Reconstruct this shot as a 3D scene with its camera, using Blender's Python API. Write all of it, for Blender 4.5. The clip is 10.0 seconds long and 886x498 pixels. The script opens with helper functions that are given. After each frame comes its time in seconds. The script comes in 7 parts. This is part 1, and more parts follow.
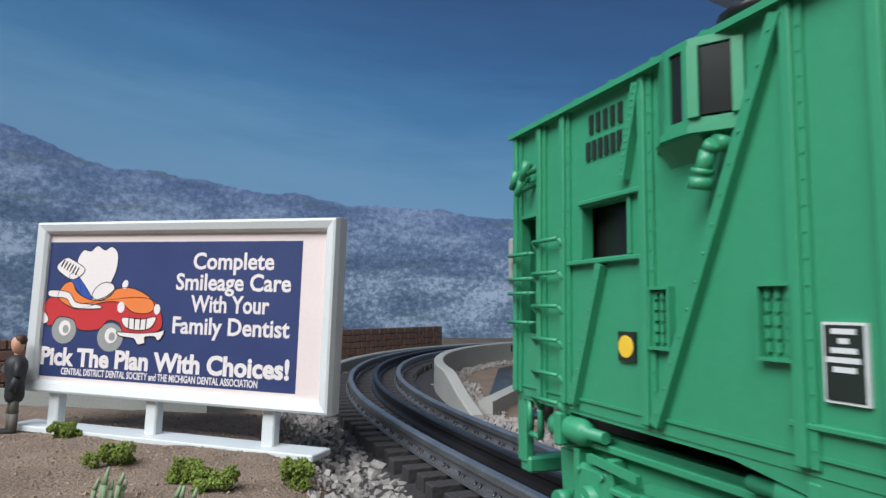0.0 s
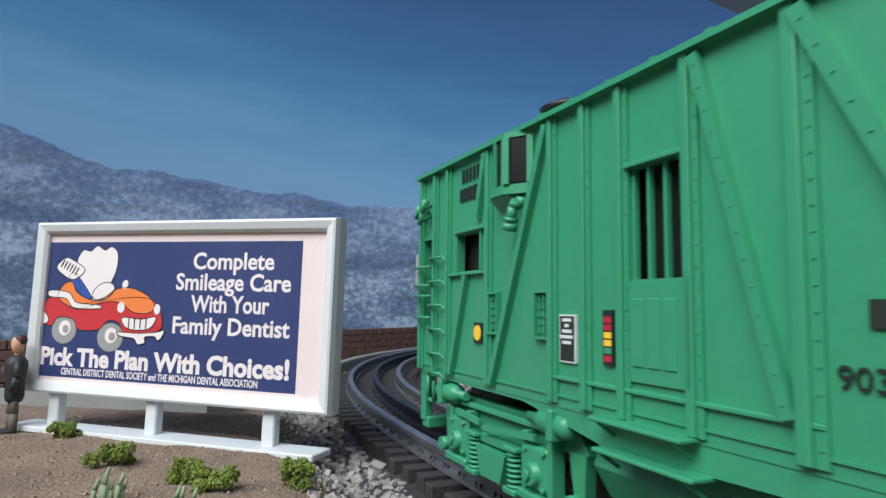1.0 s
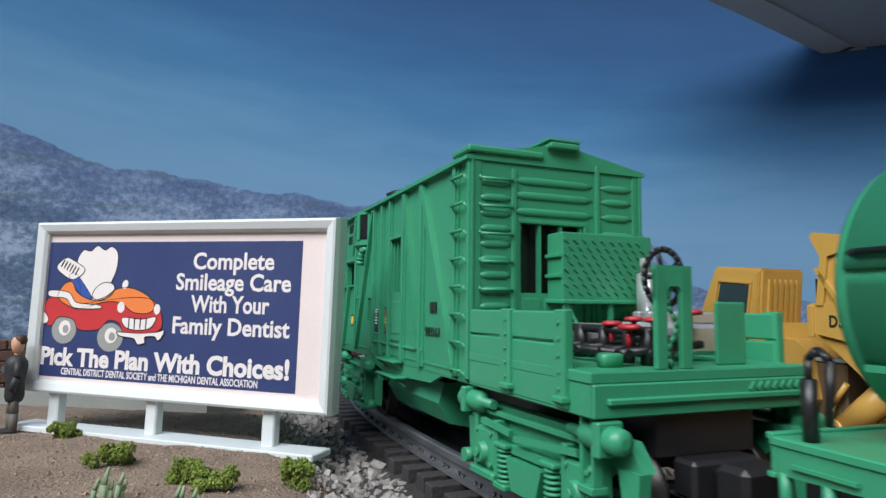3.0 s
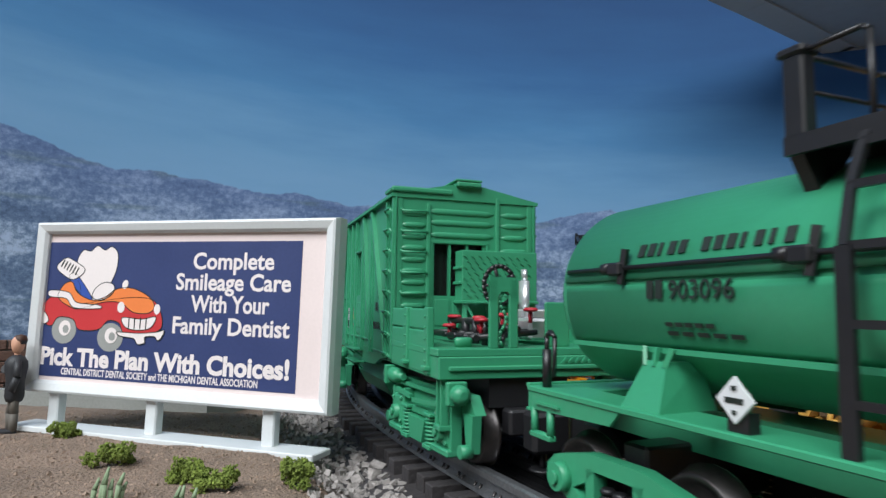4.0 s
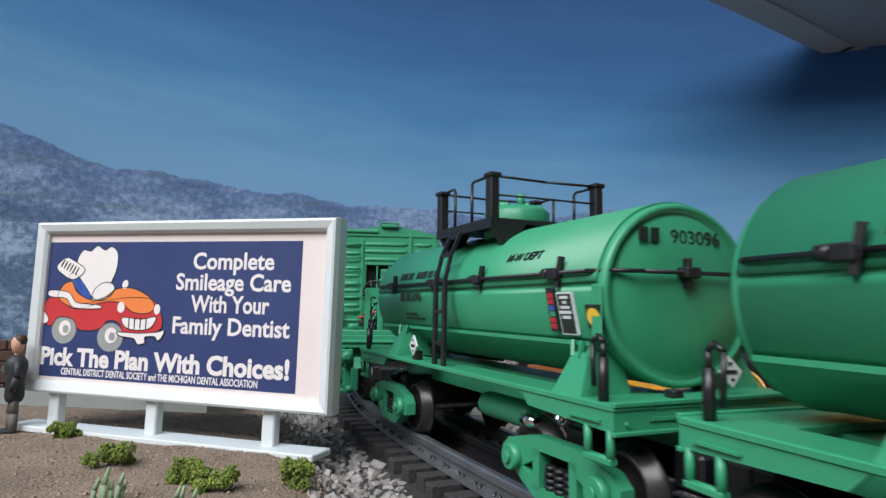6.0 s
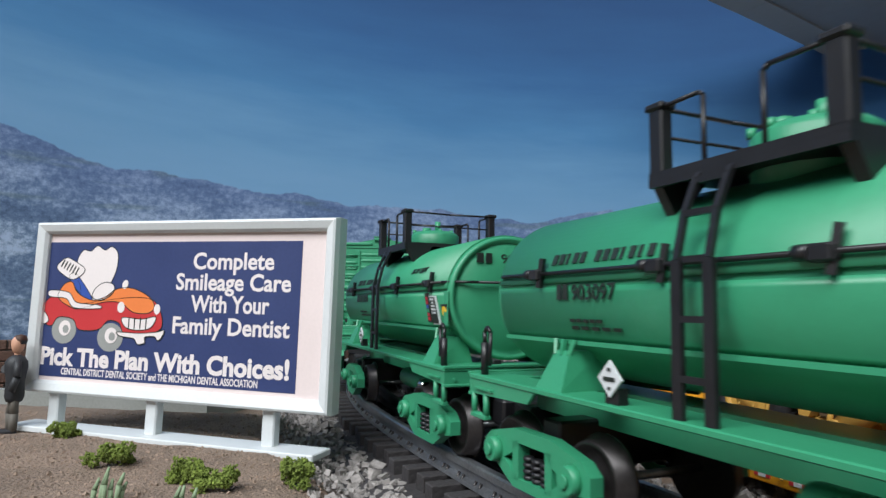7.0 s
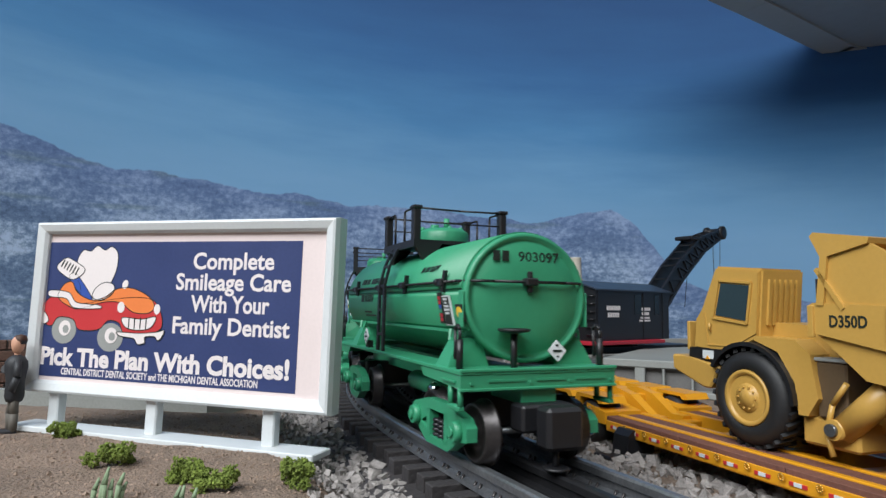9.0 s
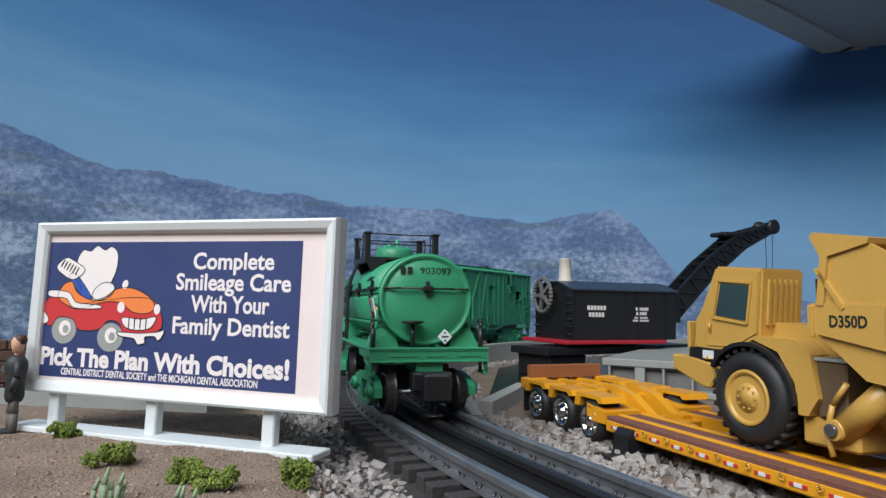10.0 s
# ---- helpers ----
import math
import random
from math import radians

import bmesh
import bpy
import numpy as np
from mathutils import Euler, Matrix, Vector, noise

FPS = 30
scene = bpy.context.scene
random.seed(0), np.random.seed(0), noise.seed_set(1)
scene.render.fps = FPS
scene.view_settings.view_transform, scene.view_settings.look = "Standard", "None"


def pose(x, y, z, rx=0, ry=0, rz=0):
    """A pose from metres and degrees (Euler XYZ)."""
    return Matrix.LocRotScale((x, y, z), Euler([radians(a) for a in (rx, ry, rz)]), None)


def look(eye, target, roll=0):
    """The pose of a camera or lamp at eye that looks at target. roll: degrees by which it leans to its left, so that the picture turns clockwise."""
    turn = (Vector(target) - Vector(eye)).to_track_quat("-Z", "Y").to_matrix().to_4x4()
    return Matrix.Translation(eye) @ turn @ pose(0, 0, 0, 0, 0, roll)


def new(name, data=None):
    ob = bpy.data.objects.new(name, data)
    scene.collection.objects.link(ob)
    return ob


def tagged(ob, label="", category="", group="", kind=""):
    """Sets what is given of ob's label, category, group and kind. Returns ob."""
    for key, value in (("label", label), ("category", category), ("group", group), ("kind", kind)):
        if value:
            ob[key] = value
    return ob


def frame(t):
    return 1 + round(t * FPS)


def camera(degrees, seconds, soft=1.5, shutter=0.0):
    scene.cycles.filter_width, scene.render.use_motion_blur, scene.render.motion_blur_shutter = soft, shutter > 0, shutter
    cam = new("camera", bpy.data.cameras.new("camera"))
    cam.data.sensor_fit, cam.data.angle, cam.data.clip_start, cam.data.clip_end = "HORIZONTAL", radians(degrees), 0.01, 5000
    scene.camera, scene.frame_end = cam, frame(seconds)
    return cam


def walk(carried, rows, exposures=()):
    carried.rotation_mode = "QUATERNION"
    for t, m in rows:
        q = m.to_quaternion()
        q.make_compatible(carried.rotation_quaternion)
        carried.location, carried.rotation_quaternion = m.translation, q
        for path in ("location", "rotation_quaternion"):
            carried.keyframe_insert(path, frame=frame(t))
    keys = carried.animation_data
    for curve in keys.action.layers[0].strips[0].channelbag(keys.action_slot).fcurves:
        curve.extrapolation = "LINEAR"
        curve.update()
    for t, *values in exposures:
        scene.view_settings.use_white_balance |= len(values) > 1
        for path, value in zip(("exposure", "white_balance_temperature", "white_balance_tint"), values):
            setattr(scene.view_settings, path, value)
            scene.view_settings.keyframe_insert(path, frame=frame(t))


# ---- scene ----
# The camera stands still beside the rails; the rail tops lie at z = 0.
cam = camera(70.97, 10.0, soft=1.45, shutter=0.4)
EYE = pose(0, 0, 0.0510, 95.335, 0, 0) @ pose(0, 0, 0, 0, 0, 0.734)
walk(cam, [(0.0, EYE), (10.0, EYE)])

# ---- world and lamps ----
world = bpy.data.worlds.new("room_light")
scene.world = world
world.use_nodes = True
world.node_tree.nodes["Background"].inputs[0].default_value = (0.75, 0.85, 1.0, 1)
world.node_tree.nodes["Background"].inputs[1].default_value = 0.20
scene.view_settings.exposure = 0.0


def area_lamp(name, eye, target, w, h, watts, colour):
    data = bpy.data.lights.new(name, "AREA")
    data.shape, data.size, data.size_y, data.energy, data.color = "RECTANGLE", w, h, watts, colour
    ob = new(name, data)
    ob.matrix_world = look(eye, target)
    return ob


area_lamp("ceiling_lamp_front", (-0.80, -0.70, 1.30), (-0.20, 0.60, 0.12), 2.0, 0.9, 63, (0.93, 0.97, 1.0))
# unseen fill lamp, added to brighten the far part of the layout
area_lamp("ceiling_lamp_back", (0.5, 0.3, 1.5), (0.4, 0.7, 0.0), 1.0, 0.4, 2, (0.93, 0.97, 1.0))

# ---- helpers of this scene ----


def material(name, colour, rough=0.5, metal=0.0, vary=0.12, scale=60.0, fine=900.0, bump=0.0, bump_scale=600.0, spec=0.5):
    m = bpy.data.materials.new(name)
    m.use_nodes = True
    nt = m.node_tree
    b = nt.nodes["Principled BSDF"]
    b.inputs["Roughness"].default_value, b.inputs["Metallic"].default_value = rough, metal
    b.inputs["Specular IOR Level"].default_value = spec
    co = nt.nodes.new("ShaderNodeTexCoord")
    n1, n2 = nt.nodes.new("ShaderNodeTexNoise"), nt.nodes.new("ShaderNodeTexNoise")
    n1.inputs["Scale"].default_value, n2.inputs["Scale"].default_value = scale, fine
    n1.inputs["Detail"].default_value = n2.inputs["Detail"].default_value = 4
    add = nt.nodes.new("ShaderNodeMath")
    add.operation = "ADD"
    ramp = nt.nodes.new("ShaderNodeMapRange")
    ramp.inputs["From Min"].default_value, ramp.inputs["From Max"].default_value = 0.6, 1.4
    ramp.inputs["To Min"].default_value, ramp.inputs["To Max"].default_value = 1 - vary, 1 + vary
    mul = nt.nodes.new("ShaderNodeVectorMath")
    mul.operation = "SCALE"
    mul.inputs[0].default_value = colour
    link = nt.links.new
    link(co.outputs["Object"], n1.inputs["Vector"])
    link(co.outputs["Object"], n2.inputs["Vector"])
    link(n1.outputs["Fac"], add.inputs[0])
    link(n2.outputs["Fac"], add.inputs[1])
    link(add.outputs[0], ramp.inputs["Value"])
    link(ramp.outputs[0], mul.inputs["Scale"])
    link(mul.outputs[0], b.inputs["Base Color"])
    rr = nt.nodes.new("ShaderNodeMapRange")
    rr.inputs["To Min"].default_value, rr.inputs["To Max"].default_value = max(0.03, rough - 0.08), min(1, rough + 0.08)
    link(n1.outputs["Fac"], rr.inputs["Value"])
    link(rr.outputs[0], b.inputs["Roughness"])
    if bump:
        n3 = nt.nodes.new("ShaderNodeTexNoise")
        n3.inputs["Scale"].default_value, n3.inputs["Detail"].default_value = bump_scale, 5
        bp = nt.nodes.new("ShaderNodeBump")
        bp.inputs["Strength"].default_value, bp.inputs["Distance"].default_value = bump, 0.002
        link(co.outputs["Object"], n3.inputs["Vector"])
        link(n3.outputs["Fac"], bp.inputs["Height"])
        link(bp.outputs[0], b.inputs["Normal"])
    return m


def bmnew():
    return bmesh.new()


def box(bm, x0, x1, y0, y1, z0, z1, bevel=0.0):
    vs = [bm.verts.new((x, y, z)) for x in (x0, x1) for y in (y0, y1) for z in (z0, z1)]
    fs = [bm.faces.new([vs[i] for i in q]) for q in ((0, 1, 3, 2), (4, 6, 7, 5), (0, 4, 5, 1), (2, 3, 7, 6), (0, 2, 6, 4), (1, 5, 7, 3))]
    if bevel:
        es = list({e for f in fs for e in f.edges})
        bmesh.ops.bevel(bm, geom=es, offset=bevel, segments=1, affect="EDGES", clamp_overlap=True)
    return bm


def beam(bm, p, q, w, h, up=(0, 0, 1)):
    """A bar from p to q, w wide and h high."""
    p, q = Vector(p), Vector(q)
    d = (q - p).normalized()
    s = d.cross(Vector(up))
    if s.length < 1e-6:
        s = d.cross(Vector((1, 0, 0)))
    s.normalize()
    u = s.cross(d)
    vs = [bm.verts.new(e + s * a * w / 2 + u * b * h / 2) for e in (p, q) for a, b in ((-1, -1), (1, -1), (1, 1), (-1, 1))]
    for f in ((3, 2, 1, 0), (4, 5, 6, 7), (0, 1, 5, 4), (1, 2, 6, 5), (2, 3, 7, 6), (3, 0, 4, 7)):
        bm.faces.new([vs[i] for i in f])
    return bm


def rod(bm, p, q, r, n=8, r2=None, smooth=True):
    """A round bar from p to q, of radius r (r2 at q)."""
    p, q = Vector(p), Vector(q)
    d = (q - p).normalized()
    s = d.cross(Vector((0, 0, 1)))
    if s.length < 1e-4:
        s = Vector((1, 0, 0))
    s.normalize()
    u = s.cross(d)
    r2 = r if r2 is None else r2
    rings = []
    for e, k in ((p, r), (q, r2)):
        rings.append([bm.verts.new(e + (s * math.cos(2 * math.pi * i / n) + u * math.sin(2 * math.pi * i / n)) * k) for i in range(n)])
    for i in range(n):
        f = bm.faces.new((rings[0][i], rings[0][(i + 1) % n], rings[1][(i + 1) % n], rings[1][i]))
        f.smooth = smooth
    bm.faces.new(rings[0][::-1])
    bm.faces.new(rings[1])
    return bm


def pipe(bm, pts, r, n=8):
    for a, b in zip(pts, pts[1:]):
        rod(bm, a, b, r, n)
    return bm


def lathe(bm, prof, axis="z", at=(0, 0, 0), n=24):
    """Turns a profile of (radius, along) about an axis through at."""
    at = Vector(at)
    rings = []
    for r, a in prof:
        ring = []
        for i in range(n):
            c, s = r * math.cos(2 * math.pi * i / n), r * math.sin(2 * math.pi * i / n)
            v = {"z": (c, s, a), "x": (a, c, s), "y": (s, a, c)}[axis]
            ring.append(bm.verts.new(at + Vector(v)))
        rings.append(ring)
    for a, b in zip(rings, rings[1:]):
        for i in range(n):
            f = bm.faces.new((a[i], a[(i + 1) % n], b[(i + 1) % n], b[i]))
            f.smooth = True
    bm.faces.new(rings[0][::-1])
    bm.faces.new(rings[-1])
    return bm


def prism(bm, outline, a0, a1, axis="y"):
    """An outline drawn in two axes and pushed along the third: x: (y, z), y: (x, z), z: (x, y)."""
    def at(p, a):
        return {"x": (a, p[0], p[1]), "y": (p[0], a, p[1]), "z": (p[0], p[1], a)}[axis]
    lo, hi = [bm.verts.new(at(p, a0)) for p in outline], [bm.verts.new(at(p, a1)) for p in outline]
    n = len(outline)
    for i in range(n):
        bm.faces.new((lo[i], lo[(i + 1) % n], hi[(i + 1) % n], hi[i]))
    bm.faces.new(lo[::-1])
    bm.faces.new(hi)
    return bm


def link_mesh(name, bm, mat):
    bmesh.ops.recalc_face_normals(bm, faces=bm.faces)
    me = bpy.data.meshes.new(name)
    bm.to_mesh(me)
    bm.free()
    me.materials.append(mat)
    return me


def part(name, bm, mat, parent, label=""):
    ob = new(name, link_mesh(name, bm, mat))
    ob.parent = parent
    return tagged(ob, label)


def pieces(name, sub, bm, mat, parent, label=""):
    """Links the loose pieces of a bmesh one by one: the first as the part, the rest under it."""
    todo, found = set(bm.faces), []
    for start in list(bm.faces):
        if start not in todo:
            continue
        group, stack = [], [start]
        todo.discard(start)
        while stack:
            f = stack.pop()
            group.append(f)
            for v in f.verts:
                for g in v.link_faces:
                    if g in todo:
                        todo.discard(g)
                        stack.append(g)
        found.append(group)
    main = None
    for group in found:
        out, made = bmesh.new(), {}
        for f in group:
            for v in f.verts:
                if v not in made:
                    made[v] = out.verts.new(v.co)
            out.faces.new([made[v] for v in f.verts]).smooth = f.smooth
        ob = part(sub if main else name, out, mat, main or parent, "" if main else label)
        main = main or ob
    bm.free()
    return main


def solid(name, bm, mat, label, category="", group="", kind=""):
    return tagged(new(name, link_mesh(name, bm, mat)), label, category, group, kind)


def thing(name, m, label, category, group="", kind=""):
    ob = new(name)
    ob.empty_display_size = 0.02
    ob.matrix_world = m
    return tagged(ob, label, category, group, kind)


def lettering(name, words, size, mat, parent, m, stretch=1.0, align="LEFT", depth=0.0001, shear=0.0, bold=0.0):
    cu = bpy.data.curves.new(name, "FONT")
    cu.body, cu.size, cu.extrude, cu.align_x, cu.shear, cu.offset = words, size, depth, align, shear, bold
    cu.resolution_u = 3
    tmp = new(name, cu)
    bpy.context.view_layer.update()
    me = bpy.data.meshes.new_from_object(tmp.evaluated_get(bpy.context.evaluated_depsgraph_get()))
    bpy.data.objects.remove(tmp)
    me.materials.clear()
    me.materials.append(mat)
    me.transform(Matrix.Diagonal((stretch, 1, 1, 1)))
    ob = new(name, me)
    ob.parent = parent
    ob.matrix_local = m
    return ob


# ---- the line of the track: straight, then easing into a right-hand curve ----
KNOT_S = [-0.5, -0.25, -0.05, 0.1, 0.2, 0.3, 0.45, 0.6, 0.8, 1.2]
KNOT_K = [0.070, -1.164, 0.507, 1.563, 1.697, 2.119, 2.213, 2.200, 2.200, 2.200]
GRID = np.linspace(-0.9, 2.3, 1601)
I0 = int(np.argmin(np.abs(GRID)))
bend = np.interp(GRID, KNOT_S, KNOT_K)
STEP = GRID[1] - GRID[0]
TURN = np.concatenate([[0], np.cumsum((bend[1:] + bend[:-1]) / 2 * STEP)])
TURN += -0.3804 - TURN[I0]
LINE_X = np.concatenate([[0], np.cumsum((np.sin(TURN[1:]) + np.sin(TURN[:-1])) / 2 * STEP)])
LINE_Y = np.concatenate([[0], np.cumsum((np.cos(TURN[1:]) + np.cos(TURN[:-1])) / 2 * STEP)])
LINE_X += 0.0029 - LINE_X[I0]
LINE_Y += 0.2540 - LINE_Y[I0]
LIFT = 0.0042  # the rail tops above z = 0


def track_at(s, side=0.0, z=0.0):
    """A point of the track s metres along it, side metres to its left."""
    a = np.interp(s, GRID, TURN)
    return Vector((np.interp(s, GRID, LINE_X) - side * math.cos(a), np.interp(s, GRID, LINE_Y) + side * math.sin(a), z))


def track_pose(s, side=0.0, z=0.0):
    """x along the track, y to its left."""
    p = track_at(s, side, z)
    return pose(p.x, p.y, z, 0, 0, 90 - math.degrees(np.interp(s, GRID, TURN)))


def car_pose(s, half, z=0.0):
    a, b = track_at(s + half), track_at(s - half)
    m, d = (a + b) / 2, a - b
    return pose(m.x, m.y, z, 0, 0, math.degrees(math.atan2(d.y, d.x)))


def sweep(bm, prof, s0, s1, n, taper=None):
    """A profile of (side, z) carried along the track."""
    rows = []
    for i in range(n + 1):
        s = s0 + (s1 - s0) * i / n
        rows.append([bm.verts.new(track_at(s, a, z)) for a, z in prof])
    for a, b in zip(rows, rows[1:]):
        for j in range(len(prof)):
            bm.faces.new((a[j], a[(j + 1) % len(prof)], b[(j + 1) % len(prof)], b[j]))
    bm.faces.new(rows[0][::-1])
    bm.faces.new(rows[-1])
    return bm


# ---- materials ----
GREEN = material("green_plastic", (0.034, 0.265, 0.135), 0.42, vary=0.06, scale=25, fine=500, bump=0.03, bump_scale=900)
BLACK = material("black_plastic", (0.012, 0.012, 0.014), 0.4, vary=0.2)
INK = material("black_ink", (0.012, 0.02, 0.016), 0.5)
# near-black for glazing, the underpass floor and the tool car's shaded interior
DARK = material("near_black_gloss", (0.012, 0.014, 0.013), 0.25)
STEEL = material("dull_steel", (0.23, 0.24, 0.25), 0.38, 0.85, vary=0.25)
CHROME = material("chrome", (0.8, 0.8, 0.8), 0.08, 1.0, vary=0.03)
RAIL = material("weathered_rail", (0.30, 0.31, 0.33), 0.36, 0.8, vary=0.3, scale=90)
RAILBLACK = material("blackened_rail", (0.02, 0.02, 0.022), 0.4, 0.3, vary=0.3)
TIE = material("dark_tie", (0.034, 0.030, 0.031), 0.75, vary=0.35, bump=0.3, bump_scale=700)
STONE = material("grey_ballast", (0.30, 0.275, 0.26), 0.85, vary=0.4, scale=140, bump=0.4, bump_scale=1400)
DIRT = material("brown_dirt", (0.235, 0.172, 0.130), 0.95, vary=0.4, scale=45, fine=1200, bump=1.0, bump_scale=900)
WHITE = material("white_plastic", (0.62, 0.65, 0.66), 0.4, vary=0.05)
PAPER = material("pinkish_paper", (0.73, 0.625, 0.61), 0.6, vary=0.04)
NAVY = material("navy_print", (0.028, 0.045, 0.14), 0.45, vary=0.12)
LETTER = material("white_print", (0.74, 0.68, 0.67), 0.55, vary=0.03)
YELLOW = material("construction_yellow", (0.50, 0.29, 0.065), 0.38, vary=0.05)
ORANGE = material("trailer_yellow", (0.70, 0.31, 0.015), 0.32, vary=0.06)
PLANK = material("red_brown_decking", (0.16, 0.065, 0.045), 0.75, vary=0.3, bump=0.2)
TYRE = material("black_rubber", (0.014, 0.014, 0.015), 0.55, vary=0.2)
RED = material("red_plastic", (0.42, 0.02, 0.035), 0.4)
CREAM = material("cream_plastic", (0.55, 0.50, 0.42), 0.5)
CONCRETE = material("grey_moulded_plastic", (0.26, 0.27, 0.255), 0.6, vary=0.15, scale=30)
BRICK = material("brown_block", (0.15, 0.085, 0.065), 0.85, vary=0.35, scale=50, bump=0.4)
BUSH = material("green_foam", (0.150, 0.200, 0.036), 0.95, vary=0.55, scale=420)
CEILING = material("grey_ceiling_tile", (0.33, 0.35, 0.36), 0.9, vary=0.06)
STRIP = material("soffit_strip", (0.42, 0.42, 0.40), 0.8, vary=0.05)
PALE = material("pale_moulded_plastic", (0.36, 0.355, 0.33), 0.6, vary=0.1, scale=30)
DARKGREY = material("dark_grey_moulding", (0.13, 0.125, 0.12), 0.8, vary=0.2)
GRAIN = material("brown_grit", (0.285, 0.208, 0.158), 0.95, vary=0.4)
WHEEL = material("dark_wheel_steel", (0.05, 0.045, 0.045), 0.35, 0.6, vary=0.3)
SILVER = material("silver_plastic", (0.62, 0.64, 0.66), 0.28, 0.7, vary=0.06)
DOT = material("yellow_print", (0.80, 0.52, 0.04), 0.5, vary=0.03)
BLUE = material("blue_print", (0.03, 0.08, 0.35), 0.5, vary=0.05)
GREYBOX = material("grey_panel", (0.28, 0.29, 0.28), 0.5, vary=0.06)
PRINTRED = material("printed_red", (0.50, 0.03, 0.035), 0.5, vary=0.05)
PRINTORANGE = material("printed_orange", (0.75, 0.20, 0.05), 0.5, vary=0.05)
STALK = material("pale_green_stalk", (0.22, 0.30, 0.18), 0.8, vary=0.2)
SKIN = material("painted_skin", (0.55, 0.30, 0.20), 0.6)
SUIT = material("painted_dark_suit", (0.02, 0.022, 0.026), 0.6)
TROUSER = material("painted_grey_trousers", (0.11, 0.10, 0.085), 0.7)
HAIR = material("painted_brown_hair", (0.05, 0.02, 0.01), 0.6)
BRASS = material("brassy_ring", (0.75, 0.42, 0.08), 0.25, 0.6, vary=0.1)
RUST = material("rust_brown_board", (0.28, 0.10, 0.035), 0.7, vary=0.15)
BROWNBOX = material("shaded_brown_box", (0.10, 0.065, 0.035), 0.5, vary=0.1)
ROOFBLUE = material("blue_black_roof", (0.035, 0.045, 0.065), 0.35, vary=0.15)
GLASSDARK = material("tinted_window", (0.03, 0.05, 0.06), 0.08, vary=0.05)
PLASTER = material("room_paint", (0.5, 0.5, 0.48), 0.9, vary=0.06)


def backdrop_material():
    """A printed mural: sky over hazy hills; u runs along the wall, v is the height in metres."""
    m = bpy.data.materials.new("printed_sky_and_hills")
    m.use_nodes = True
    nt = m.node_tree
    link = nt.links.new
    b = nt.nodes["Principled BSDF"]
    b.inputs["Roughness"].default_value = 0.75
    uv = nt.nodes.new("ShaderNodeUVMap")
    uv.uv_map = "wall"
    sep = nt.nodes.new("ShaderNodeSeparateXYZ")
    link(uv.outputs[0], sep.inputs[0])

    def noise(scale, detail, stretch, rough=0.55):
        mp = nt.nodes.new("ShaderNodeMapping")
        mp.inputs["Scale"].default_value = (stretch[0], stretch[1], 1)
        n = nt.nodes.new("ShaderNodeTexNoise")
        n.inputs["Scale"].default_value, n.inputs["Detail"].default_value = scale, detail
        n.inputs["Roughness"].default_value = rough
        link(uv.outputs[0], mp.inputs[0])
        link(mp.outputs[0], n.inputs["Vector"])
        return n.outputs["Fac"]

    def math_node(op, a, c):
        n = nt.nodes.new("ShaderNodeMath")
        n.operation = op
        for i, v in enumerate((a, c)):
            if isinstance(v, (int, float)):
                n.inputs[i].default_value = v
            else:
                link(v, n.inputs[i])
        return n.outputs[0]

    def ramp(fac, stops):
        n = nt.nodes.new("ShaderNodeValToRGB")
        els = n.color_ramp.elements
        while len(els) < len(stops):
            els.new(0.5)
        for e, (pos, col) in zip(els, stops):
            e.position, e.color = pos, (*col, 1)
        link(fac, n.inputs[0])
        return n.outputs[0]

    def mix(fac, a, c):
        n = nt.nodes.new("ShaderNodeMix")
        n.data_type = "RGBA"
        link(fac, n.inputs[0])
        link(a, n.inputs[6])
        link(c, n.inputs[7])
        return n.outputs[2]

    u, v = sep.outputs[0], sep.outputs[1]
    ridge = nt.nodes.new("ShaderNodeFloatCurve")
    cv = ridge.mapping.curves[0]
    pts = RIDGE
    while len(cv.points) < len(pts):
        cv.points.new(0.5, 0.5)
    for q, (x, y) in zip(cv.points, pts):
        q.location = (x, y)
    ridge.mapping.update()
    link(u, ridge.inputs["Value"])
    bumps = math_node("MULTIPLY", math_node("SUBTRACT", noise(9, 5, (7, 0.2)), 0.5), 0.035)
    top = math_node("ADD", ridge.outputs[0], bumps)
    under = math_node("SUBTRACT", top, v)
    hill = math_node("MULTIPLY", under, 400.0)
    hill_n = nt.nodes.new("ShaderNodeClamp")
    link(hill, hill_n.inputs[0])
    # sky: darker above, hazier below, with faint streaks of cloud
    streak = noise(2.2, 4, (6, 7))
    vv = math_node("ADD", v, math_node("MULTIPLY", math_node("SUBTRACT", streak, 0.5), 0.16))
    # darker towards the right: the room light's fall-off, painted into the sky
    vv = math_node("ADD", vv, math_node("MULTIPLY", math_node("SUBTRACT", u, 0.43), 0.36))
    sky = ramp(vv, SKY)
    # hills: blue haze above, pale scrub below
    scrub = noise(60, 6, (6, 1.6), 0.75)
    broad = noise(7, 3, (4, 2.5))
    blot = math_node("ADD", math_node("MULTIPLY", scrub, 0.60), math_node("MULTIPLY", broad, 0.48))
    far = ramp(blot, [(0.38, (0.075, 0.131, 0.276)), (0.52, (0.138, 0.221, 0.414)), (0.68, (0.304, 0.414, 0.635))])
    near = ramp(blot, [(0.40, (0.064, 0.112, 0.205)), (0.53, (0.166, 0.255, 0.402)), (0.64, (0.472, 0.600, 0.779))])
    depth = math_node("MULTIPLY", under, 6.5)
    dc = nt.nodes.new("ShaderNodeClamp")
    link(depth, dc.inputs[0])
    hills = mix(dc.outputs[0], far, near)
    patch = noise(5, 2, (5, 9))
